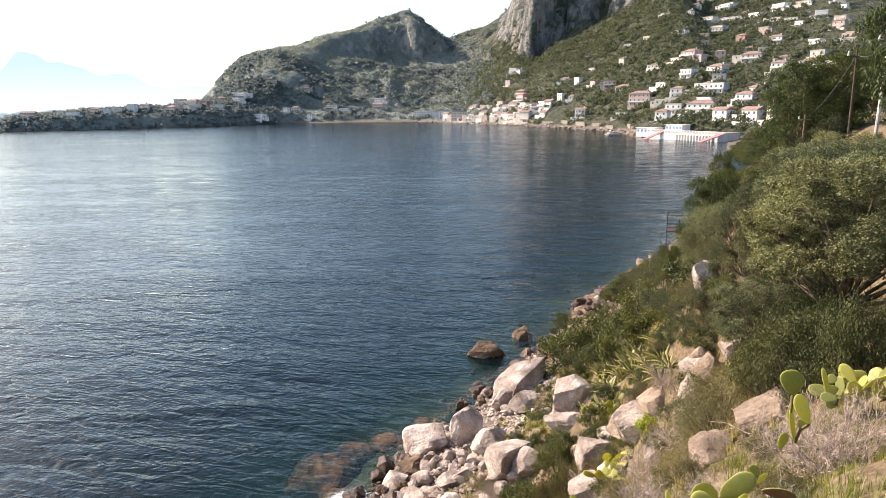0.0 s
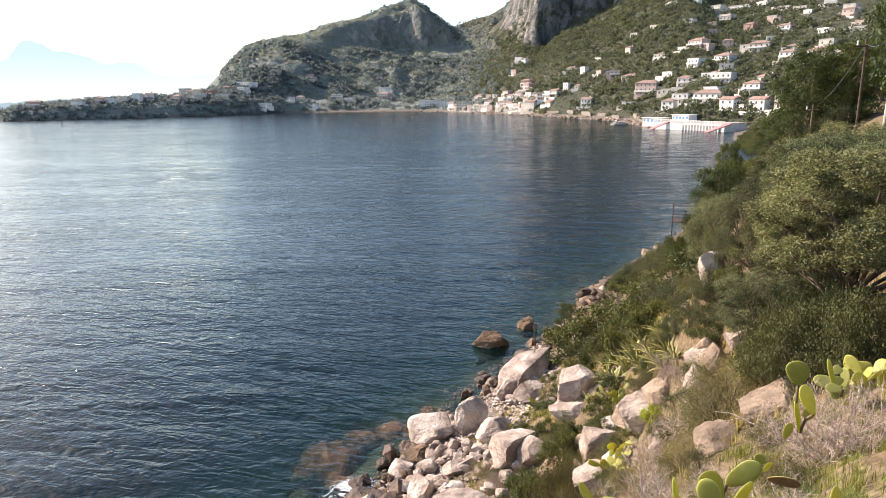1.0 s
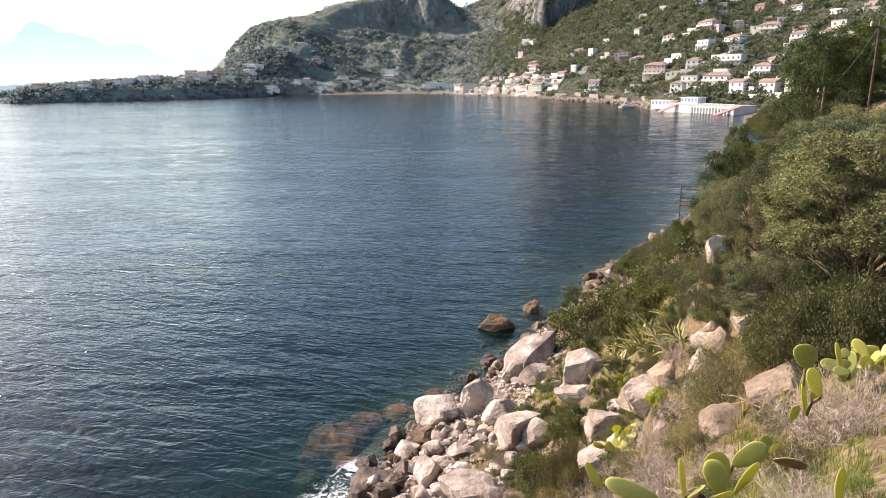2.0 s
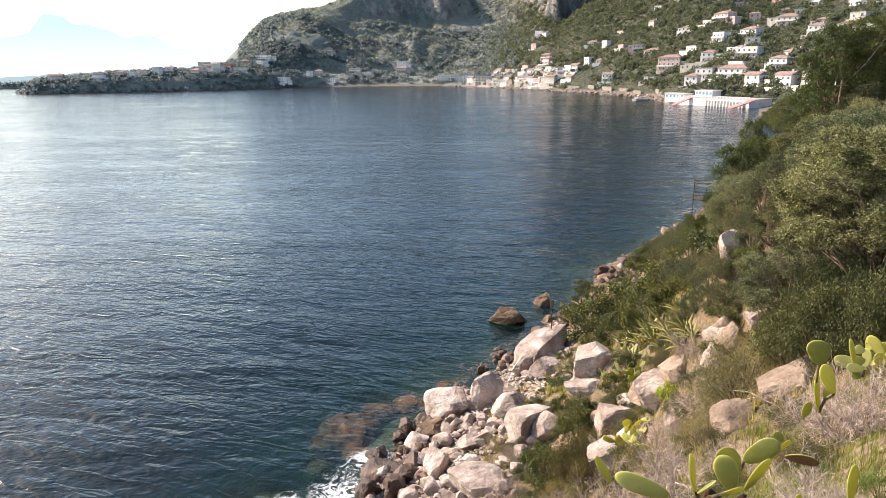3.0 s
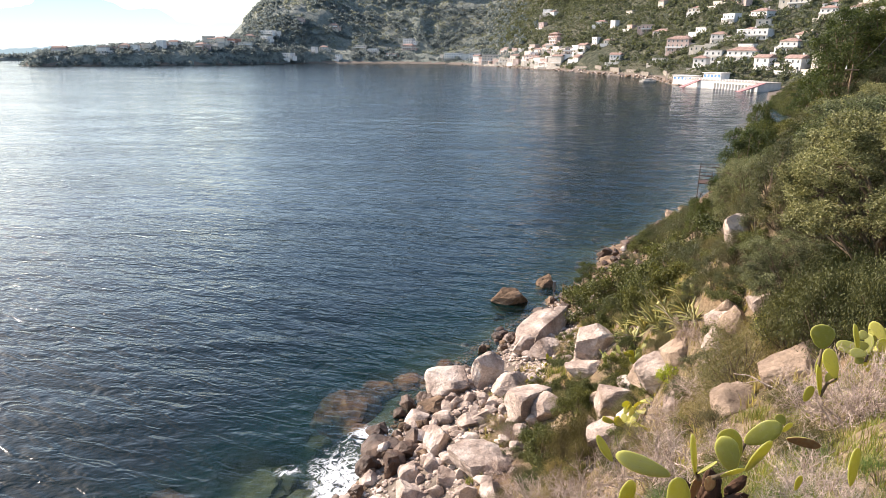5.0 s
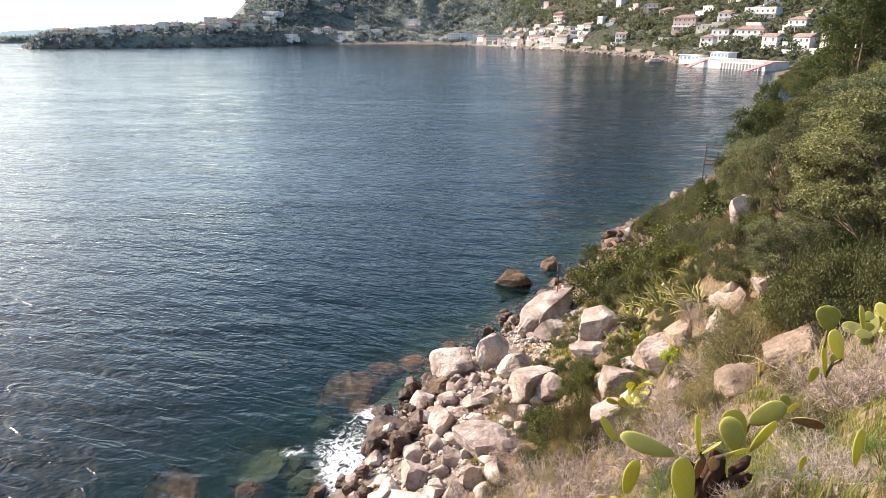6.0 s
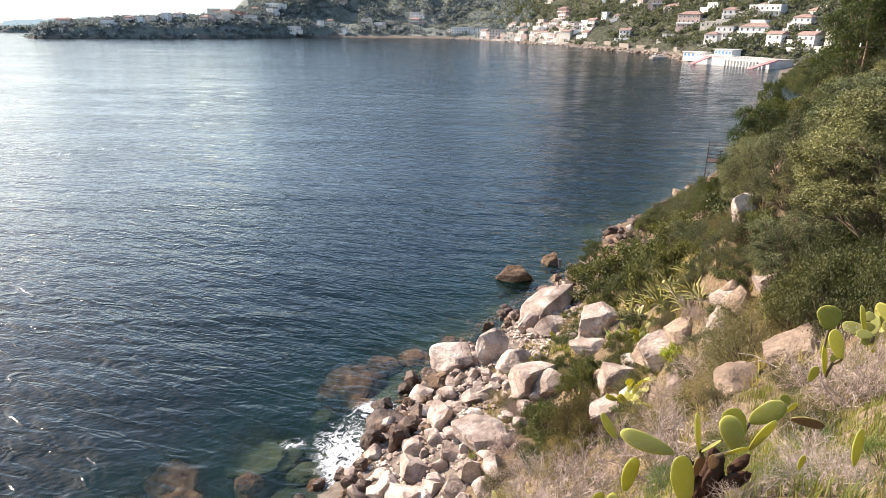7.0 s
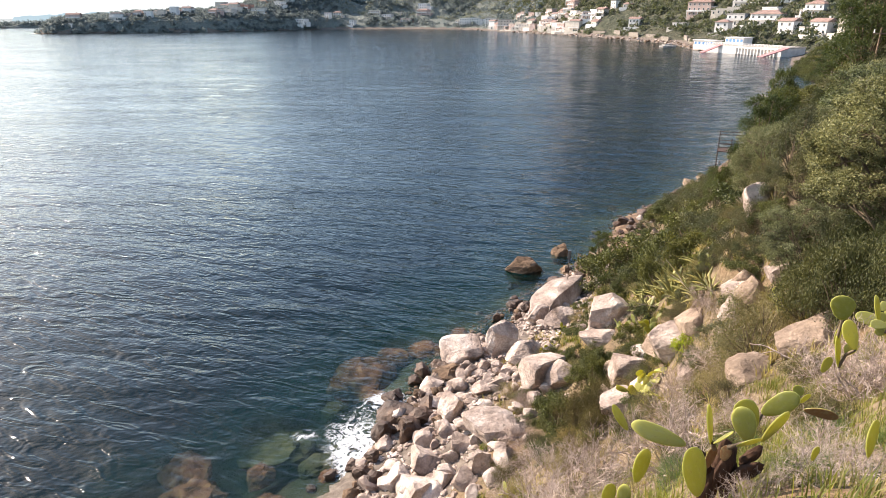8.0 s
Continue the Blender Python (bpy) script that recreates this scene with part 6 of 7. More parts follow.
def beach_hut(x, y, z, turn, w, d, label):
    hut = tagged(new("beach_building"), label, "building")
    hut.matrix_world = pose(x, y, z, 0, 0, turn)
    piece("wall", box(-w / 2, w / 2, 0, d, -1.5, 3.0), WHITE, hut)
    piece("roof", box(-w / 2 - 0.5, w / 2 + 0.5, -0.6, d + 0.5, 3.0, 3.25), WHITE, hut)
    n = int(w / 2.2)
    for k in range(n):
        win = child("window", window_meshes(1.5, 1.3)[0], hut)
        win.location = (-w / 2 + (k + 0.5) * w / n, 0, 1.0)
        child("pane", raw_mesh("pane", *box(-0.75, 0.75, -0.03, 0.02, 0, 1.3), BLUE), win, "blue window pane")
    return hut


beach_hut(112.0, 352, 2.0, -60, 13, 6, "low white beach building with blue windows")
beach_hut(121.5, 336, 3.9, -62, 11, 6, "white pavilion with blue windows on the terrace")

rng = np.random.default_rng(40)
for k in range(60):                     # rocky edge round the far beach
    j = rng.integers(20, 28)
    (ax, ay), (bx, by) = SHORE[j], SHORE[j + 1]
    t = rng.random()
    w = rng.uniform(1.0, 3.2)
    rock(ax + (bx - ax) * t + rng.normal() * 2, ay + (by - ay) * t + rng.normal() * 2, w, w * 0.55, BROWN if k % 2 else LIME, "brown boulder on the far shore" if k % 2 else "pale boulder on the far shore", "bay shore boulders", 0.2, 2)

jetty = tagged(new("concrete_jetty"), "low concrete jetty among shore rocks", "jetty")
jetty.matrix_world = pose(107, 392, 0, 0, 0, 35)
piece("slab", box(-9, 2, -1.5, 1.5, -2, 0.9), CONCRETE, jetty)
piece("ramp", box(-4, 2, 1.5, 4, -2, 1.6), CONCRETE, jetty)

hedge = new("clipped_hedge")
v, f = leaf_cloud(rng, np.stack([rng.uniform(-15, 15, 220), rng.uniform(-0.8, 0.8, 220), rng.uniform(0, 2.6, 220)], 1), 0.4, 5200, 0.9, 0.6)
child("foliage", raw_mesh("foliage", v, f, FARTREE), hedge)
tagged(hedge, "dark clipped hedge behind the bathing terrace", "hedge").matrix_world = pose(135, 333, ground_z(135, 333), 0, 0, -28)

breakwater = tagged(new("breakwater"), "long low grey breakwater far across the bay", "breakwater")
piece("mole", box(-1500, -1030, 1420, 1440, -3, 3.0), CONCRETE, breakwater)
piece("wall", box(-1500, -1040, 1436, 1441, 3.0, 5.0), CONCRETE, breakwater)

islet = new("rocky_point")
for k in range(6):
    me = rock_mesh("rock", 200 + k, BROWN, 3)
    v = [(p.co.x * 26 + (k - 2.5) * 22, p.co.y * 18, p.co.z * (4 + k % 3)) for p in me.vertices]
    child("rock", raw_mesh("rock", v, [tuple(p.vertices) for p in me.polygons], HAZEHILL), islet)
v, f = leaf_cloud(rng, np.stack([rng.uniform(-50, 70, 60), rng.uniform(-8, 8, 60), rng.uniform(3, 8, 60)], 1), 2.0, 2200, 3.0, 2.0)
child("foliage", raw_mesh("foliage", v, f, HAZETREE), islet)
tagged(islet, "low rocky point with trees, paled for haze, beyond the headland", "headland").matrix_world = pose(-715, 1020, 0, 0, 0, 40)


def pole(x, y, tall, lean, mat, name, label, r=0.13):
    p = tagged(new(name), label, "pole")
    p.location = (x, y, ground_z(x, y) - 0.2)
    piece("shaft", tubes([((0, 0, 0), (lean, 0, tall), r, r * 0.7)], 8), mat, p)
    piece("crossarm", tubes([((lean - 0.5, 0, tall - 0.4), (lean + 0.5, 0, tall - 0.4), 0.05, 0.05)], 5), mat, p)
    piece("insulator", tubes([((lean - 0.45, 0, tall - 0.35), (lean - 0.45, 0, tall - 0.1), 0.05, 0.03)], 6), WHITE, p)
    return Vector((x + lean, y, ground_z(x, y) + tall - 0.5))


a = pole(22.5, 35.4, 7.5, -0.1, RUST, "wooden_pole", "dark wooden utility pole beside the coast road", 0.07)
b = pole(20.15, 29.8, 7.4, 0.1, CONCRETE, "concrete_pole", "pale concrete pole beside the coast road", 0.09)
c = pole(28.2, 50.0, 4.2, 0.0, WOOD, "wooden_pole", "short wooden pole among slope scrub", 0.07)
wire = new("overhead_cable")
pts = [a.lerp(b, t) - Vector((0, 0, 1.6 * t * (1 - t))) for t in np.linspace(0, 1, 13)]
child("span", raw_mesh("span", *tubes([(p, q, 0.016, 0.016) for p, q in zip(pts, pts[1:])], 4), DARK), wire)
pts = [a.lerp(c, t) - Vector((0, 0, 2.0 * t * (1 - t))) for t in np.linspace(0, 1, 13)]
child("span", raw_mesh("span", *tubes([(p, q, 0.016, 0.016) for p, q in zip(pts, pts[1:])], 4), DARK), wire)
tagged(wire, "thin dark cable sagging between roadside poles", "cable")

parapet = tagged(new("stone_parapet"), "low pale stone parapet along the coast road", "wall")
for k in range(26):
    x, y = 33 + 0.545 * 0.62 * k, 53.5 + 0.839 * 0.62 * k
    st = child("stone", rock_mesh("stone", 300 + k % 5, LIME, 2, 8) if k < 5 else parapet.children[k % 5].data, parapet)
    st.matrix_world = pose(x, y, ground_z(x, y) + 0.35, 0, 0, 57 + 8 * math.sin(k)) @ Matrix.Diagonal((0.36, 0.3, 0.55 + 0.08 * math.sin(2.3 * k), 1))

# iron bathing platform over the water
stage = tagged(new("bathing_platform"), "rusty iron bathing platform with railing over the water", "platform")
stage.matrix_world = pose(31.0, 81.5, 0, 0, 0, -20)
piece("deck", box(-1.6, 1.6, -1.2, 1.2, 1.7, 1.8), RUST, stage)
for sx in (-1.5, 0, 1.5):
    for sy in (-1.1, 1.1):
        piece("post", beam((sx, sy, -2.5), (sx, sy, 4.0 if sx else 3.0), 0.06), RUST, stage)
for sy in (-1.1, 1.1):
    for z in (2.3, 2.8, 3.9):
        piece("rail", beam((-1.5, sy, z), (1.5, sy, z), 0.04), RUST, stage)
for sx in (-1.5, 1.5):
    piece("brace", beam((sx, -1.1, 0), (sx, 1.1, 1.7), 0.04), RUST, stage)
    piece("rail", beam((sx, -1.1, 2.8), (sx, 1.1, 2.8), 0.04), RUST, stage)

# slim post with a dark box, and a wooden landing by the little pine
post = tagged(new("marker_post"), "thin iron post with small dark box on a boulder", "post")
post.location = (5.3, 36.9, ground_z(5.3, 36.9))
piece("shaft", beam((0, 0, -0.5), (0, 0, 2.6), 0.025), RUST, post)
piece("box", box(-0.09, 0.09, -0.07, 0.07, 2.6, 3.15), DARK, post)
landing = tagged(new("wooden_steps"), "small weathered wooden landing with handrails by the water", "steps")
landing.matrix_world = pose(7.6, 43.0, ground_z(7.6, 43.0), 0, 0, 30)
for sx in (-0.5, 0.5):
    for sy in (-0.6, 0.6):
        piece("post", beam((sx, sy, -0.6), (sx, sy, 1.4), 0.05), WOOD, landing)
    piece("rail", beam((sx, -0.6, 1.3), (sx, 0.6, 1.3), 0.04), WOOD, landing)
for k in range(5):
    piece("plank", box(-0.55, 0.55, -0.65 + 0.27 * k, -0.42 + 0.27 * k, 0.3, 0.35), WOOD, landing)


def dead_branch(x, y, z, turn, long, label):
    rng = np.random.default_rng(int(x * 100))
    b = tagged(new("dead_branch"), label, "branch", "dead branches")
    b.matrix_world = pose(x, y, ground_z(x, y) + z, 0, 0, turn)
    sticks, _ = branches(rng, (0, 0, 0), (0.95, 0, 0.2), long, 0.014, 1, 0.4, 0.02, kids=(1, 2))
    for stick in sticks:
        piece("twig", tubes([stick], 5), TWIG, b)


for x, y, z, turn, long in ((7.4, 20.6, 0.3, 140, 1.0), (7.0, 23.6, 0.2, 210, 1.2), (4.9, 9.2, 0.12, 165, 0.4)):
    dead_branch(x, y, z, turn, long, "bleached dead branch lying over scrub")



# ---- the waterfront row, the walls and rocks along the bay, the houses on the headland ----
rng = np.random.default_rng(91)


def along(t):
    """A point of the waterline of the bay and the way inland there; t counts its corners."""
    k = int(t)
    a, b = SHORE[k], SHORE[k + 1]
    d = (b - a) / np.linalg.norm(b - a)
    return a + (b - a) * (t - k), np.array([d[1], -d[0]])


def front_house(p, inward, s, turn, w, d, storeys, roof, mat, label):
    q = p + inward * s
    return house(q[0], q[1], turn, w, d, storeys, roof, mat, label, False)


OLDSTONE = plain_material("old_stone_walling", (0.25, 0.215, 0.175), 0.9, 0.2, 0.28, 1.2, 0.1)
WORD = {"white_render": "white", "cream_render": "cream", "pink_render": "pink"}
for row, (s0, t0, t1, n) in enumerate(((9, 25.2, 27.35, 17), (24, 24.9, 27.2, 14))):
    for k in range(n):
        p, inward = along(t0 + (t1 - t0) * (k + rng.uniform(-0.25, 0.25) + 0.5) / n)
        mat = (WHITE, CREAM, WHITE, PINK, CREAM)[rng.integers(0, 5)]
        flat = rng.random() < 0.7
        front_house(p, inward, s0 + rng.uniform(-2, 4), -52 + rng.uniform(-14, 14), rng.uniform(8, 14), rng.uniform(6, 9), int(rng.integers(1, 3)) + (row == 0 and k % 4 == 0), "flat" if flat else "gable", mat,
                    "old " + WORD[mat.name] + (" flat-roofed" if flat else " tiled") + " house on the waterfront")

ROCK_SHAPES = []
for k in range(4):
    me = rock_mesh("shape", 60 + k, BROWN, 2, 8, 0.12)
    ROCK_SHAPES.append((np.array([v.co for v in me.vertices]), [tuple(f.vertices) for f in me.polygons]))
    bpy.data.meshes.remove(me)
for k in range(11):
    p, inward = along(21.4 + 0.36 * k)
    q = p + inward * rng.uniform(6, 10)
    wall = tagged(new("retaining_wall"), "weathered stone retaining wall above the shore", "wall", "walls along the shore")
    wall.matrix_world = pose(q[0], q[1], ground_z(q[0], q[1]), 0, 0, math.degrees(math.atan2(inward[1], inward[0])) - 90 + rng.uniform(-8, 8))
    w, h = rng.uniform(9, 22), rng.uniform(1.6, 3.2)
    child("wall", raw_mesh("wall", *box(-w / 2, w / 2, 0, 0.7, -1.5, h), OLDSTONE), wall)
    child("coping", raw_mesh("coping", *box(-w / 2 - 0.1, w / 2 + 0.1, -0.1, 0.8, h, h + 0.22), OLDSTONE), wall)

vs, fs, mats = [], [], []
for k in range(300):
    p, inward = along(rng.uniform(20.1, 26.6))
    q = p + inward * rng.uniform(-2.5, 6.0)
    w = rng.uniform(1.0, 3.4)
    src = ROCK_SHAPES[k % 4]
    a, size = rng.uniform(0, 6.28), np.array([w / 2, w * 0.42, w * rng.uniform(0.25, 0.45)])
    v = src[0] * size
    v = np.stack([v[:, 0] * math.cos(a) - v[:, 1] * math.sin(a), v[:, 0] * math.sin(a) + v[:, 1] * math.cos(a), v[:, 2]], 1)
    v = v + (q[0], q[1], max(ground_z(q[0], q[1]), -0.5) + 0.2 * size[2])
    fs += [tuple(len(vs) + n for n in f) for f in src[1]]
    mats += [k % 3] * len(src[1])
    vs += list(v)
tagged(mesh_object("shore_rocks", vs, fs, [BROWN, TAN, LIME], mats), "weathered brown and pale rocks along the bay", "rocks", kind="stuff")

for k in range(26):
    a, d = radians(-33.5 + 13.5 * (k + rng.uniform(-0.4, 0.4)) / 26), rng.uniform(765, 850)
    if k > 16:
        d += 40
    x, y = d * math.sin(a), d * math.cos(a)
    if float(inland(np.array([x]), np.array([y]))[0]) < 8:
        continue
    mat = (CREAM, PINK, WHITE, CREAM)[rng.integers(0, 4)]
    flat = rng.random() < 0.5
    house(x, y, rng.uniform(-15, 25), rng.uniform(10, 18), 9, int(rng.integers(2, 4)), "flat" if flat else "gable", mat,
          "hazy " + WORD[mat.name] + (" flat-roofed" if flat else " tiled") + " house on the headland", False)


# ---- the slope below the road: outcrop, agaves, pears and scrub between the boulders ----
rock(6.43, 14.98, 0.87, 1.17, TAN, "pale jointed limestone outcrop in the slope", "outcrop rocks", 0.3, 3)
rock(6.4, 14.16, 0.83, 1.23, TAN, "pale jointed limestone outcrop in the slope", "outcrop rocks", 0.3, 3)
rock(6.15, 14.25, 0.92, 1.24, LIME, "pale jointed limestone outcrop in the slope", "outcrop rocks", 0.3, 3)
rock(5.92, 14.09, 0.84, 1.35, TAN, "pale jointed limestone outcrop in the slope", "outcrop rocks", 0.3, 3)
rock(5.72, 13.94, 0.92, 1.24, TAN, "pale jointed limestone outcrop in the slope", "outcrop rocks", 0.3, 3)
rock(6.74, 14.03, 0.67, 0.44, LIME, "pale jointed limestone outcrop in the slope", "outcrop rocks", 0.3, 3)
rock(6.82, 13.83, 0.59, 0.44, LIME, "pale jointed limestone outcrop in the slope", "outcrop rocks", 0.3, 3)
rock(5.47, 14.96, 0.66, 0.62, LIME, "pale jointed limestone outcrop in the slope", "outcrop rocks", 0.3, 3)
rock(5.32, 14.9, 0.58, 0.55, LIME, "pale jointed limestone outcrop in the slope", "outcrop rocks", 0.3, 3)
for k, (x, y, ln) in enumerate([(7.47, 26.52, 0.91), (7.59, 25.19, 1.03), (7.28, 22.79, 1.07), (7.25, 21.55, 0.76), (7.54, 21.4, 0.88), (6.15, 16.75, 0.8), (6.2, 16.26, 0.57), (7.89, 25.52, 1.04), (7.58, 22.18, 1.04), (7.16, 26.72, 0.92), (6.37, 17.16, 0.71), (6.9, 24.3, 0.9), (7.7, 23.6, 0.95), (8.2, 22.6, 0.95), (7.0, 25.6, 0.85), (8.4, 24.4, 0.9), (7.9, 21.7, 0.85)]):
    agave(x, y, ln, 40 + k, "yellow-edged agave rosette with arching pointed leaves")
prickly_pear(4.9, 16.5, 0.42, 1.5, 71, "pale yellow-green prickly pear among boulders", 36, True)
prickly_pear(6.4, 21.98, 0.40, 0.85, 72, "dark low prickly pear on the slope", 18)
prickly_pear(6.4, 23.18, 0.40, 0.75, 76, "dark low prickly pear on the slope", 14)
prickly_pear(5.94, 11.86, 0.28, 0.31, 73, "low prickly pear beside a scrub bush", 14)
prickly_pear(5.71, 8.15, 0.37, 1.0, 74, "sprawling bright prickly pear under the olive", 26)
prickly_pear(5.93, 8.72, 0.35, 0.8, 75, "bright prickly pear under the olive", 14, True)
again(tans[0], 5.21, 10.95, 0.85, 1.09, group="tan scrub bushes")
again(tans[0], 5.55, 12.46, 0.42, 0.55, group="tan scrub bushes")
again(tans[0], 6.0, 11.63, 0.51, 0.64, group="tan scrub bushes")
again(tans[0], 6.13, 12.61, 0.41, 0.55, group="tan scrub bushes")
again(thicket, 6.08, 10.99, 0.73, 1.35, group="lentisk bushes")
again(thicket, 6.1, 10.13, 0.75, 1.5, group="lentisk bushes")
again(thicket, 6.47, 10.02, 0.69, 1.5, group="lentisk bushes")
again(thicket, 6.33, 11.92, 0.59, 1.04, group="lentisk bushes")
again(thicket, 6.49, 9.37, 0.66, 1.43, group="lentisk bushes")
again(thicket, 6.74, 11.82, 0.72, 1.3, group="lentisk bushes")
again(thicket, 7.24, 11.51, 0.78, 1.42, group="lentisk bushes")
again(greys[0], 5.57, 13.94, 0.54, 0.77, group="slope bushes")
again(greys[0], 5.59, 15.16, 0.5, 0.5, group="slope bushes")
again(lentisks[0], 5.88, 22.49, 0.82, 0.94, group="slope bushes")
again(lentisks[0], 5.49, 16.94, 0.55, 0.46, group="slope bushes")
again(lentisks[0], 7.95, 26.99, 1.23, 1.63, group="slope bushes")
again(greys[0], 8.21, 32.49, 1.3, 1.63, group="slope bushes")
again(greys[0], 5.44, 21.62, 0.69, 0.92, group="slope bushes")
again(lentisks[0], 11.11, 40.68, 2.01, 2.42, group="slope bushes")
again(lentisks[0], 8.39, 24.75, 1.38, 1.75, group="slope bushes")
again(twigs[1], 6.05, 16.23, 0.59, 0.85, group="dry twig bushes")
again(twigs[2], 6.15, 15.46, 0.41, 0.65, group="dry twig bushes")
again(twigs[0], 5.28, 13.95, 0.78, 1.09, group="dry twig bushes")
again(twigs[2], 5.17, 15.29, 0.76, 0.93, group="dry twig bushes")
again(twigs[2], 4.34, 6.55, 0.72, 0.96, group="dry twig bushes")
again(twigs[1], 4.8, 6.79, 0.71, 1.09, group="dry twig bushes")
again(twigs[1], 4.66, 12.78, 0.96, 1.18, group="dry twig bushes")
put(copy_thing(spurge, Matrix.Identity(4)), 5.58, 15.93, 0.38, 0.65)
for k, (x, y) in enumerate([(116.0, 244.3), (128.0, 264.2), (135.5, 273.9), (110.0, 224.4), (105.5, 218.8), (104.0, 222.0), (106.5, 224.5), (100.5, 213.0), (97.5, 204.0), (95.0, 196.0), (92.5, 189.0), (110.5, 236.0), (119.1, 236.8), (108.0, 229.7), (103.5, 207.0)]):      # greenery over the little beach
    again(lentisks[k % 3], x, y, 0.012 * math.hypot(x, y) + 1.0, 0.011 * math.hypot(x, y) + 0.6, group="lentisk bushes")


# ---- wet rocks and weed at the water's edge, undergrowth round the near pears ----
rng = np.random.default_rng(123)
made = 0
while made < 46:
    x, y = rng.uniform(-7, 3), rng.uniform(17, 38)
    s = float(inland(np.array([x]), np.array([y]))[0])
    if -0.9 < s < 1.9:
        w = rng.uniform(0.45, 1.35)
        rock(x, y, w, w * rng.uniform(0.6, 0.95), WET, "dark brown wet boulder at the water edge", "shore boulders", 0.2, 3)
        made += 1
for x, y, w, cover in SUNKEN:
    brown_weed = int(10 * x + y) % 3 != 0
    rock(x, y, w * 1.15, w * 0.42, WEED if brown_weed else GREENWEED, ("weedy red-brown" if brown_weed else "green weed-covered") + " rock just under the sea surface", "sunken rocks", 0.5, 4, -0.21 * w - cover, "sunken_rock")
FENNEL = leaf_material("fennel_fronds", (0.04, 0.075, 0.02), (0.11, 0.17, 0.045), 0.25)
fennel = shrub("fennel_clump", 88, FENNEL, 4200, 0.11, 0.008, "feathery green fennel clump in dry grass", 22, 0.16)
put(fennel, 1.80, 3.05, 0.17, 0.26)
again(fennel, 2.05, 3.75, 0.15, 0.2)
again(fennel, 1.35, 3.9, 0.14, 0.18)
stump = tagged(new("cactus_stump"), "dark withered cactus stump under the green pads", "cactus")
stump.location = (1.36, 3.12, ground_z(1.36, 3.12))
ROT = bark_material("withered_cactus", (0.03, 0.016, 0.010), (0.085, 0.048, 0.03))
knots = np.random.default_rng(6)


def withered_pad(seed, wide, thick, tall, m):
    """A shrivelled, lumpy cactus pad with a ragged rim, as one part of the stump."""
    bm = bmesh.new()
    bmesh.ops.create_icosphere(bm, subdivisions=4, radius=1.0)
    at = Vector((seed * 3.7, seed * 1.3, 0.0))
    for v in bm.verts:
        d = v.co.normalized()
        lump = 1.0 + 0.24 * noise.noise(d * 1.6 + at) + 0.13 * noise.noise(d * 4.5 + at) + 0.05 * noise.noise(d * 11.0 + at)
        v.co = Vector((d.x * wide * lump, d.y * thick * lump, d.z * tall * lump))
    bmesh.ops.transform(bm, matrix=m, verts=bm.verts)
    me = bpy.data.meshes.new("withered_pad")
    bm.to_mesh(me)
    bm.free()
    me.polygons.foreach_set("use_smooth", [True] * len(me.polygons))
    me.materials.append(ROT)
    return me


for k, (x, z, wide, tall, lean) in enumerate(((-0.06, 0.13, 0.05, 0.15, 12), (0.05, 0.12, 0.055, 0.15, -14), (-0.12, 0.31, 0.045, 0.10, -24), (0.0, 0.33, 0.055, 0.12, 40), (0.12, 0.29, 0.055, 0.10, 62), (0.02, 0.25, 0.07, 0.11, -8), (0.16, 0.36, 0.035, 0.08, 48), (-0.02, 0.44, 0.035, 0.065, 10))):
    child("withered_pad", withered_pad(k + 1, wide, 0.028, tall, pose(x, knots.uniform(-0.03, 0.04), z, knots.uniform(-14, 14), lean, knots.uniform(-35, 35))), stump)
for k, (x, y, w, h) in enumerate(((1.40, 2.86, 0.20, 0.20), (1.17, 2.90, 0.16, 0.17), (1.62, 3.00, 0.17, 0.18), (0.92, 3.05, 0.20, 0.20))):
    again(twigs[k % 3], x, y, w, h, group="dry twig bushes")
again(lentisks[1], 7.00, 14.55, 0.58, 0.51, group="slope bushes")
again(greys[0], 7.41, 16.47, 0.63, 0.56, group="slope bushes")
again(lentisks[0], 23.54, 45.76, 1.77, 1.56, group="slope bushes")
again(lentisks[2], 7.16, 14.38, 0.57, 0.51, group="slope bushes")
again(lentisks[1], 7.18, 15.38, 0.60, 0.53, group="slope bushes")

# ---- more scrub between the boulders and below the road ----
brown = shrub("brown_bush", 91, BROWNBUSH, 8000, 0.05, 0.018, "brown-green scrub bush between pale boulders", 40, 0.12)
put(brown, 3.2, 18.1, 0.85, 1.7)
domes = twig_bush("dry_dome_bush", 57, "low rounded mauve-brown dry shrub", MAUVE, 4, 0.008)
put(domes, 1.75, 21.9, 0.85, 1.15)
again(domes, 1.25, 18.9, 0.9, 1.1, group="dry dome bushes")
again(domes, 5.98, 16.1, 0.45, 0.65, group="dry dome bushes")
again(domes, 5.6, 25.5, 0.6, 0.55, group="dry dome bushes")
again(domes, 3.9, 20.2, 0.6, 0.6, group="dry dome bushes")
for x, y, w, h in ((3.9, 18.0, 0.6, 1.5), (3.75, 19.4, 0.7, 1.0), (3.5, 17.0, 0.7, 1.1), (4.6, 20.4, 0.6, 0.7), (4.2, 15.2, 0.6, 0.7), (5.6, 18.6, 0.5, 0.6), (6.3, 18.4, 0.6, 0.6), (6.8, 19.4, 0.6, 0.7), (3.0, 15.8, 0.8, 0.8), (6.9, 21.2, 0.6, 0.5)):
    again(brown, x, y, w, h, group="brown scrub bushes")
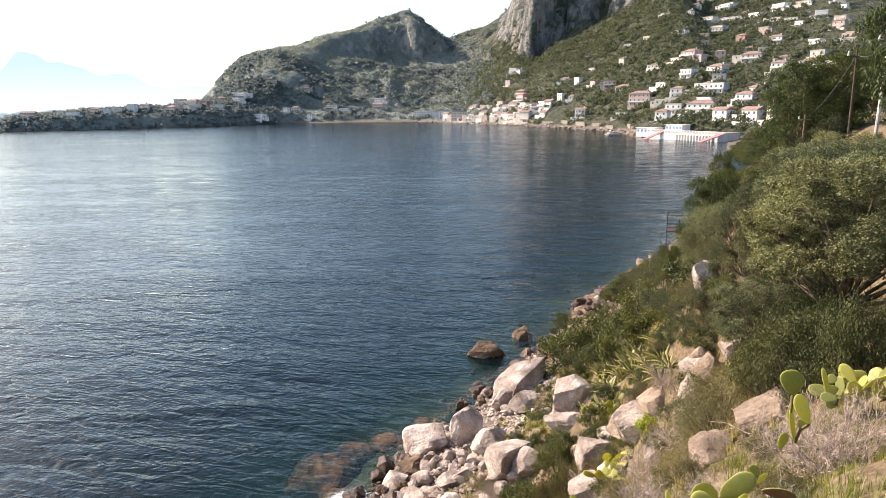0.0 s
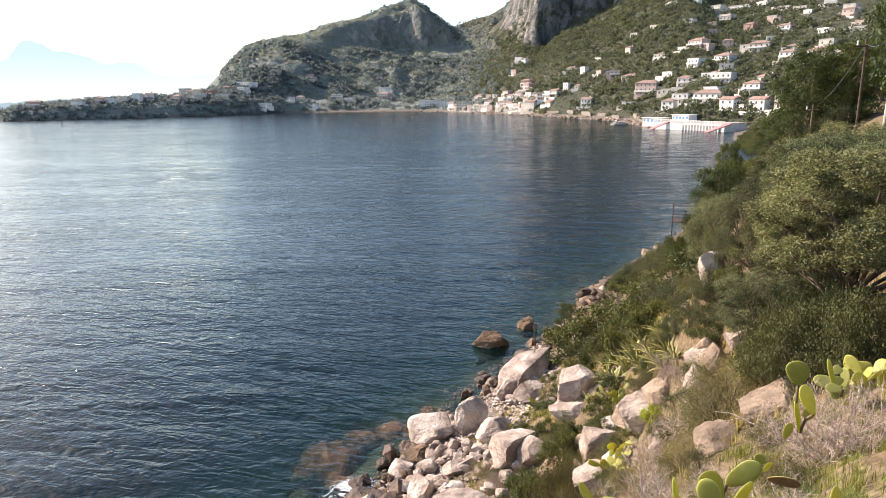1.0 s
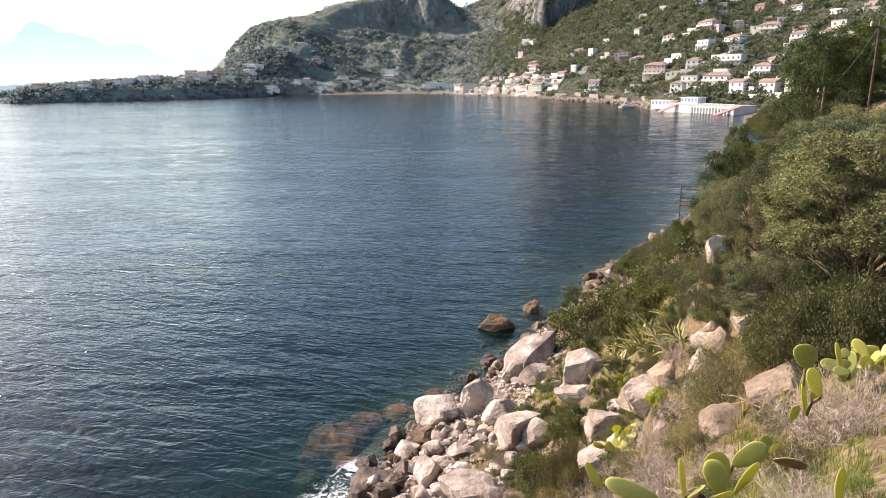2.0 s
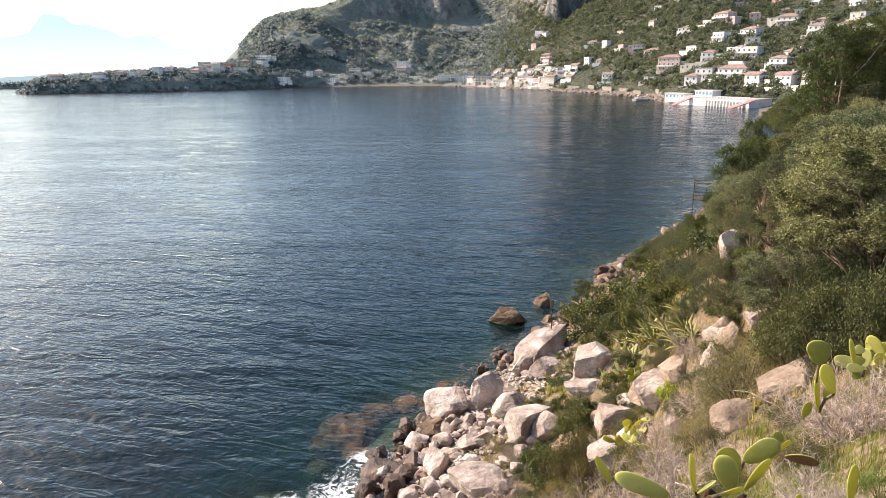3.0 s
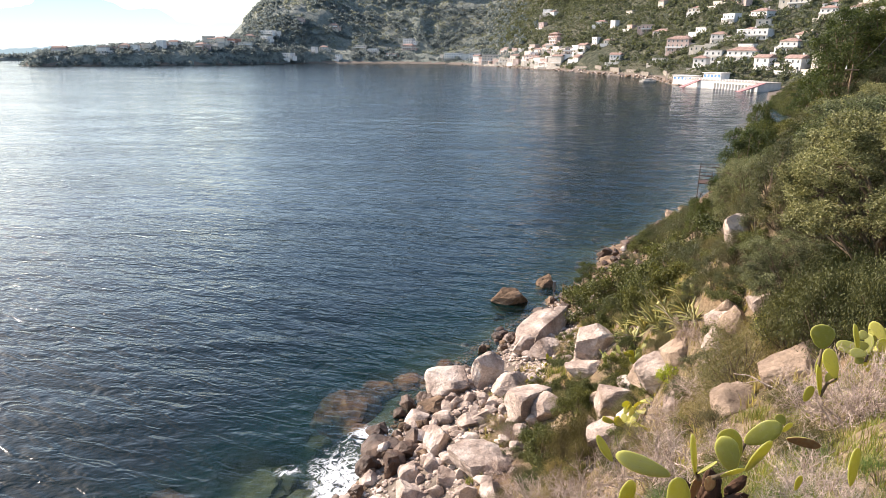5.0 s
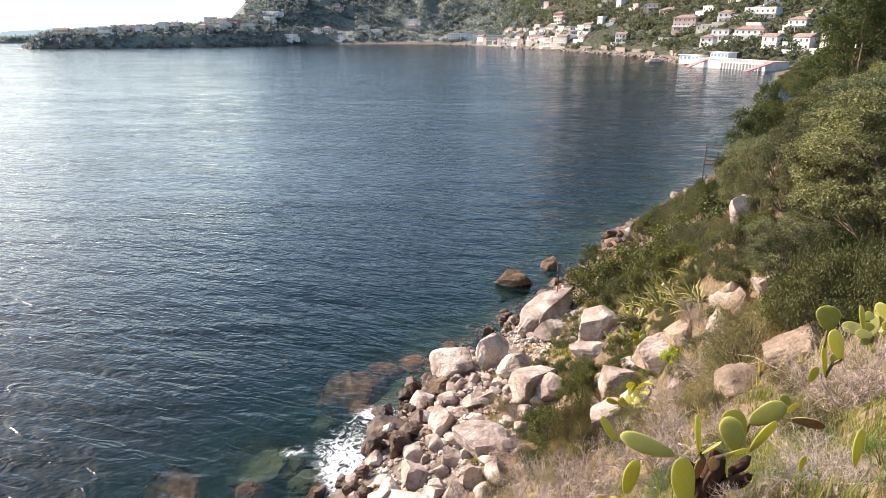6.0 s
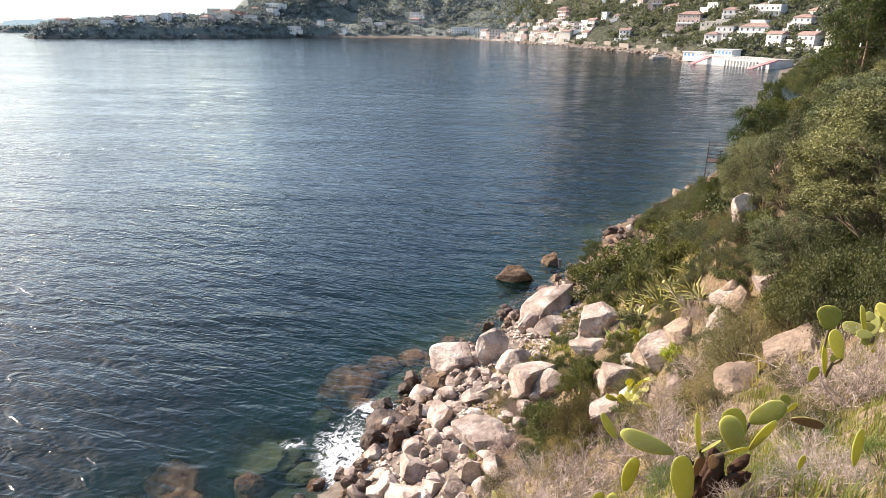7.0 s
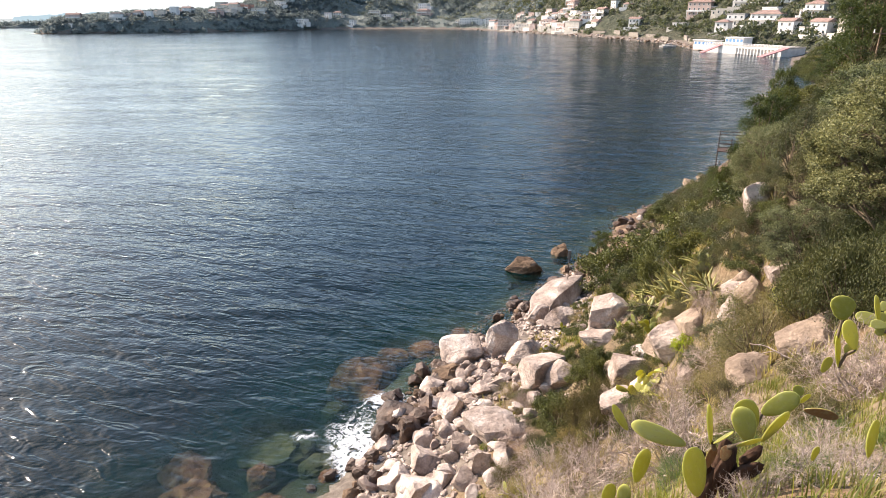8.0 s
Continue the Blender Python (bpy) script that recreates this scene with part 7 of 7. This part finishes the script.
for k, (x, y, w, h) in enumerate(((2.65, 20.6, 0.65, 1.25), (2.3, 19.9, 0.4, 0.6), (4.25, 21.3, 0.85, 1.3), (4.6, 22.6, 0.7, 0.9), (4.15, 24.7, 0.65, 0.8), (3.7, 25.6, 0.5, 0.55), (5.85, 21.2, 0.65, 0.9), (6.6, 23.6, 0.8, 0.8), (5.9, 29.0, 0.9, 1.0), (5.2, 29.6, 0.7, 0.6), (2.2, 26.9, 0.4, 0.5), (6.4, 27.6, 0.8, 0.9))):
    again(lentisks[k % 3], x, y, w, h, group="slope bushes")
for k, (x, y, w, h) in enumerate(((3.1, 7.6, 0.85, 0.95), (4.4, 7.2, 0.65, 0.85), (1.7, 7.2, 0.8, 0.9), (2.35, 3.5, 0.36, 0.34), (0.75, 4.1, 0.5, 0.45))):
    again(twigs[k % 3], x, y, w, h, group="dry twig bushes")
for x, y, w, h in ((5.1, 11.0, 0.8, 1.0), (4.8, 10.6, 0.5, 0.6), (4.4, 9.9, 0.5, 0.5), (5.6, 11.6, 0.6, 0.8), (3.6, 10.4, 0.6, 0.5), (4.0, 13.6, 0.6, 0.5), (3.2, 12.6, 0.6, 0.5)):
    again(tans[1], x, y, w, h, group="tan scrub bushes")
for x, y, w, h in ((2.2, 9.0, 0.7, 0.7), (3.4, 9.2, 0.5, 0.5), (4.7, 8.3, 0.45, 0.4), (2.8, 10.4, 0.7, 0.6), (1.7, 11.5, 0.8, 0.8), (3.9, 8.9, 0.4, 0.35), (2.6, 13.0, 0.8, 0.8)):
    again(brown, x, y, w, h, group="brown scrub bushes")
# bushes reaching down to the rocks farther along the cove
rng = np.random.default_rng(311)
made = 0
while made < 34:
    k = rng.integers(9, 14)
    p, inward = along(k + rng.random())
    q = p + inward * rng.uniform(2.6, 7.0)
    big = rng.uniform(0.8, 1.7)
    again((lentisks + greys + [brown])[rng.integers(0, 6)], q[0], q[1], big, big * rng.uniform(0.7, 1.0), group="shore scrub bushes")
    made += 1
for k, (x, y, w, h) in enumerate(((5.0, 11.9, 0.6, 0.8), (4.3, 11.3, 0.5, 0.5), (5.9, 15.2, 0.45, 0.5), (6.6, 17.6, 0.5, 0.55), (6.1, 19.0, 0.45, 0.5), (4.9, 18.6, 0.45, 0.5), (4.7, 13.9, 0.5, 0.5), (6.9, 25.2, 0.6, 0.6), (3.4, 14.4, 0.6, 0.6))):
    again((tans + greys)[k % 4], x, y, w, h, group="slope bushes")
for k, (x, y, big) in enumerate(((14.9, 53.4, 1.3), (15.9, 55.2, 1.4), (16.8, 57.2, 1.5), (18.2, 59.6, 1.5), (19.8, 62.2, 1.6), (13.6, 51.0, 1.1), (12.6, 49.0, 1.0), (17.6, 55.4, 1.6), (20.6, 60.2, 1.7), (21.6, 64.8, 1.6), (23.4, 67.4, 1.7))):
    again((lentisks + [brown] + greys)[k % 6], x, y, big, big * 0.85, group="shore scrub bushes")
for k, (x, y, w, h) in enumerate(((6.71, 16.69, 0.65, 0.6), (6.86, 16.45, 0.64, 0.6), (6.72, 15.44, 0.6, 0.55), (6.9, 15.9, 0.6, 0.9), (7.3, 15.9, 0.6, 0.9), (7.4, 16.9, 0.6, 0.7), (6.6, 17.2, 0.55, 0.6), (7.2, 17.6, 0.6, 0.6), (6.5, 16.2, 0.5, 0.7))):
    again((greys + [thicket, brown])[k % 4], x, y, w, h, group="slope bushes")
again(domes, 8.9, 19.0, 1.3, 1.7, group="dry dome bushes")
again(domes, 9.7, 20.3, 1.4, 1.9, group="dry dome bushes")
for x, y, w, h in ((3.2, 5.2, 0.26, 0.34), (2.9, 3.9, 0.18, 0.24), (2.5, 5.4, 0.24, 0.3), (1.55, 4.4, 0.2, 0.26), (2.3, 3.1, 0.14, 0.2)):
    again(fennel, x, y, w, h)
for x, y, w, h in ((3.5, 5.7, 0.4, 0.4), (3.0, 6.3, 0.4, 0.4), (2.4, 6.2, 0.36, 0.36), (3.9, 6.6, 0.4, 0.36)):
    again(brown, x, y, w, h, group="brown scrub bushes")
for x, y, w, h in ((1.3, 17.5, 0.6, 0.6), (1.95, 18.1, 0.55, 0.6), (0.7, 16.9, 0.6, 0.55)):
    again(brown, x, y, w, h, group="brown scrub bushes")
for k, (x, y, w, h) in enumerate(((1.65, 16.8, 0.9, 0.8), (0.9, 16.0, 0.8, 0.7), (2.3, 16.2, 0.8, 0.8))):
    again(twigs[k], x, y, w, h, group="dry twig bushes")
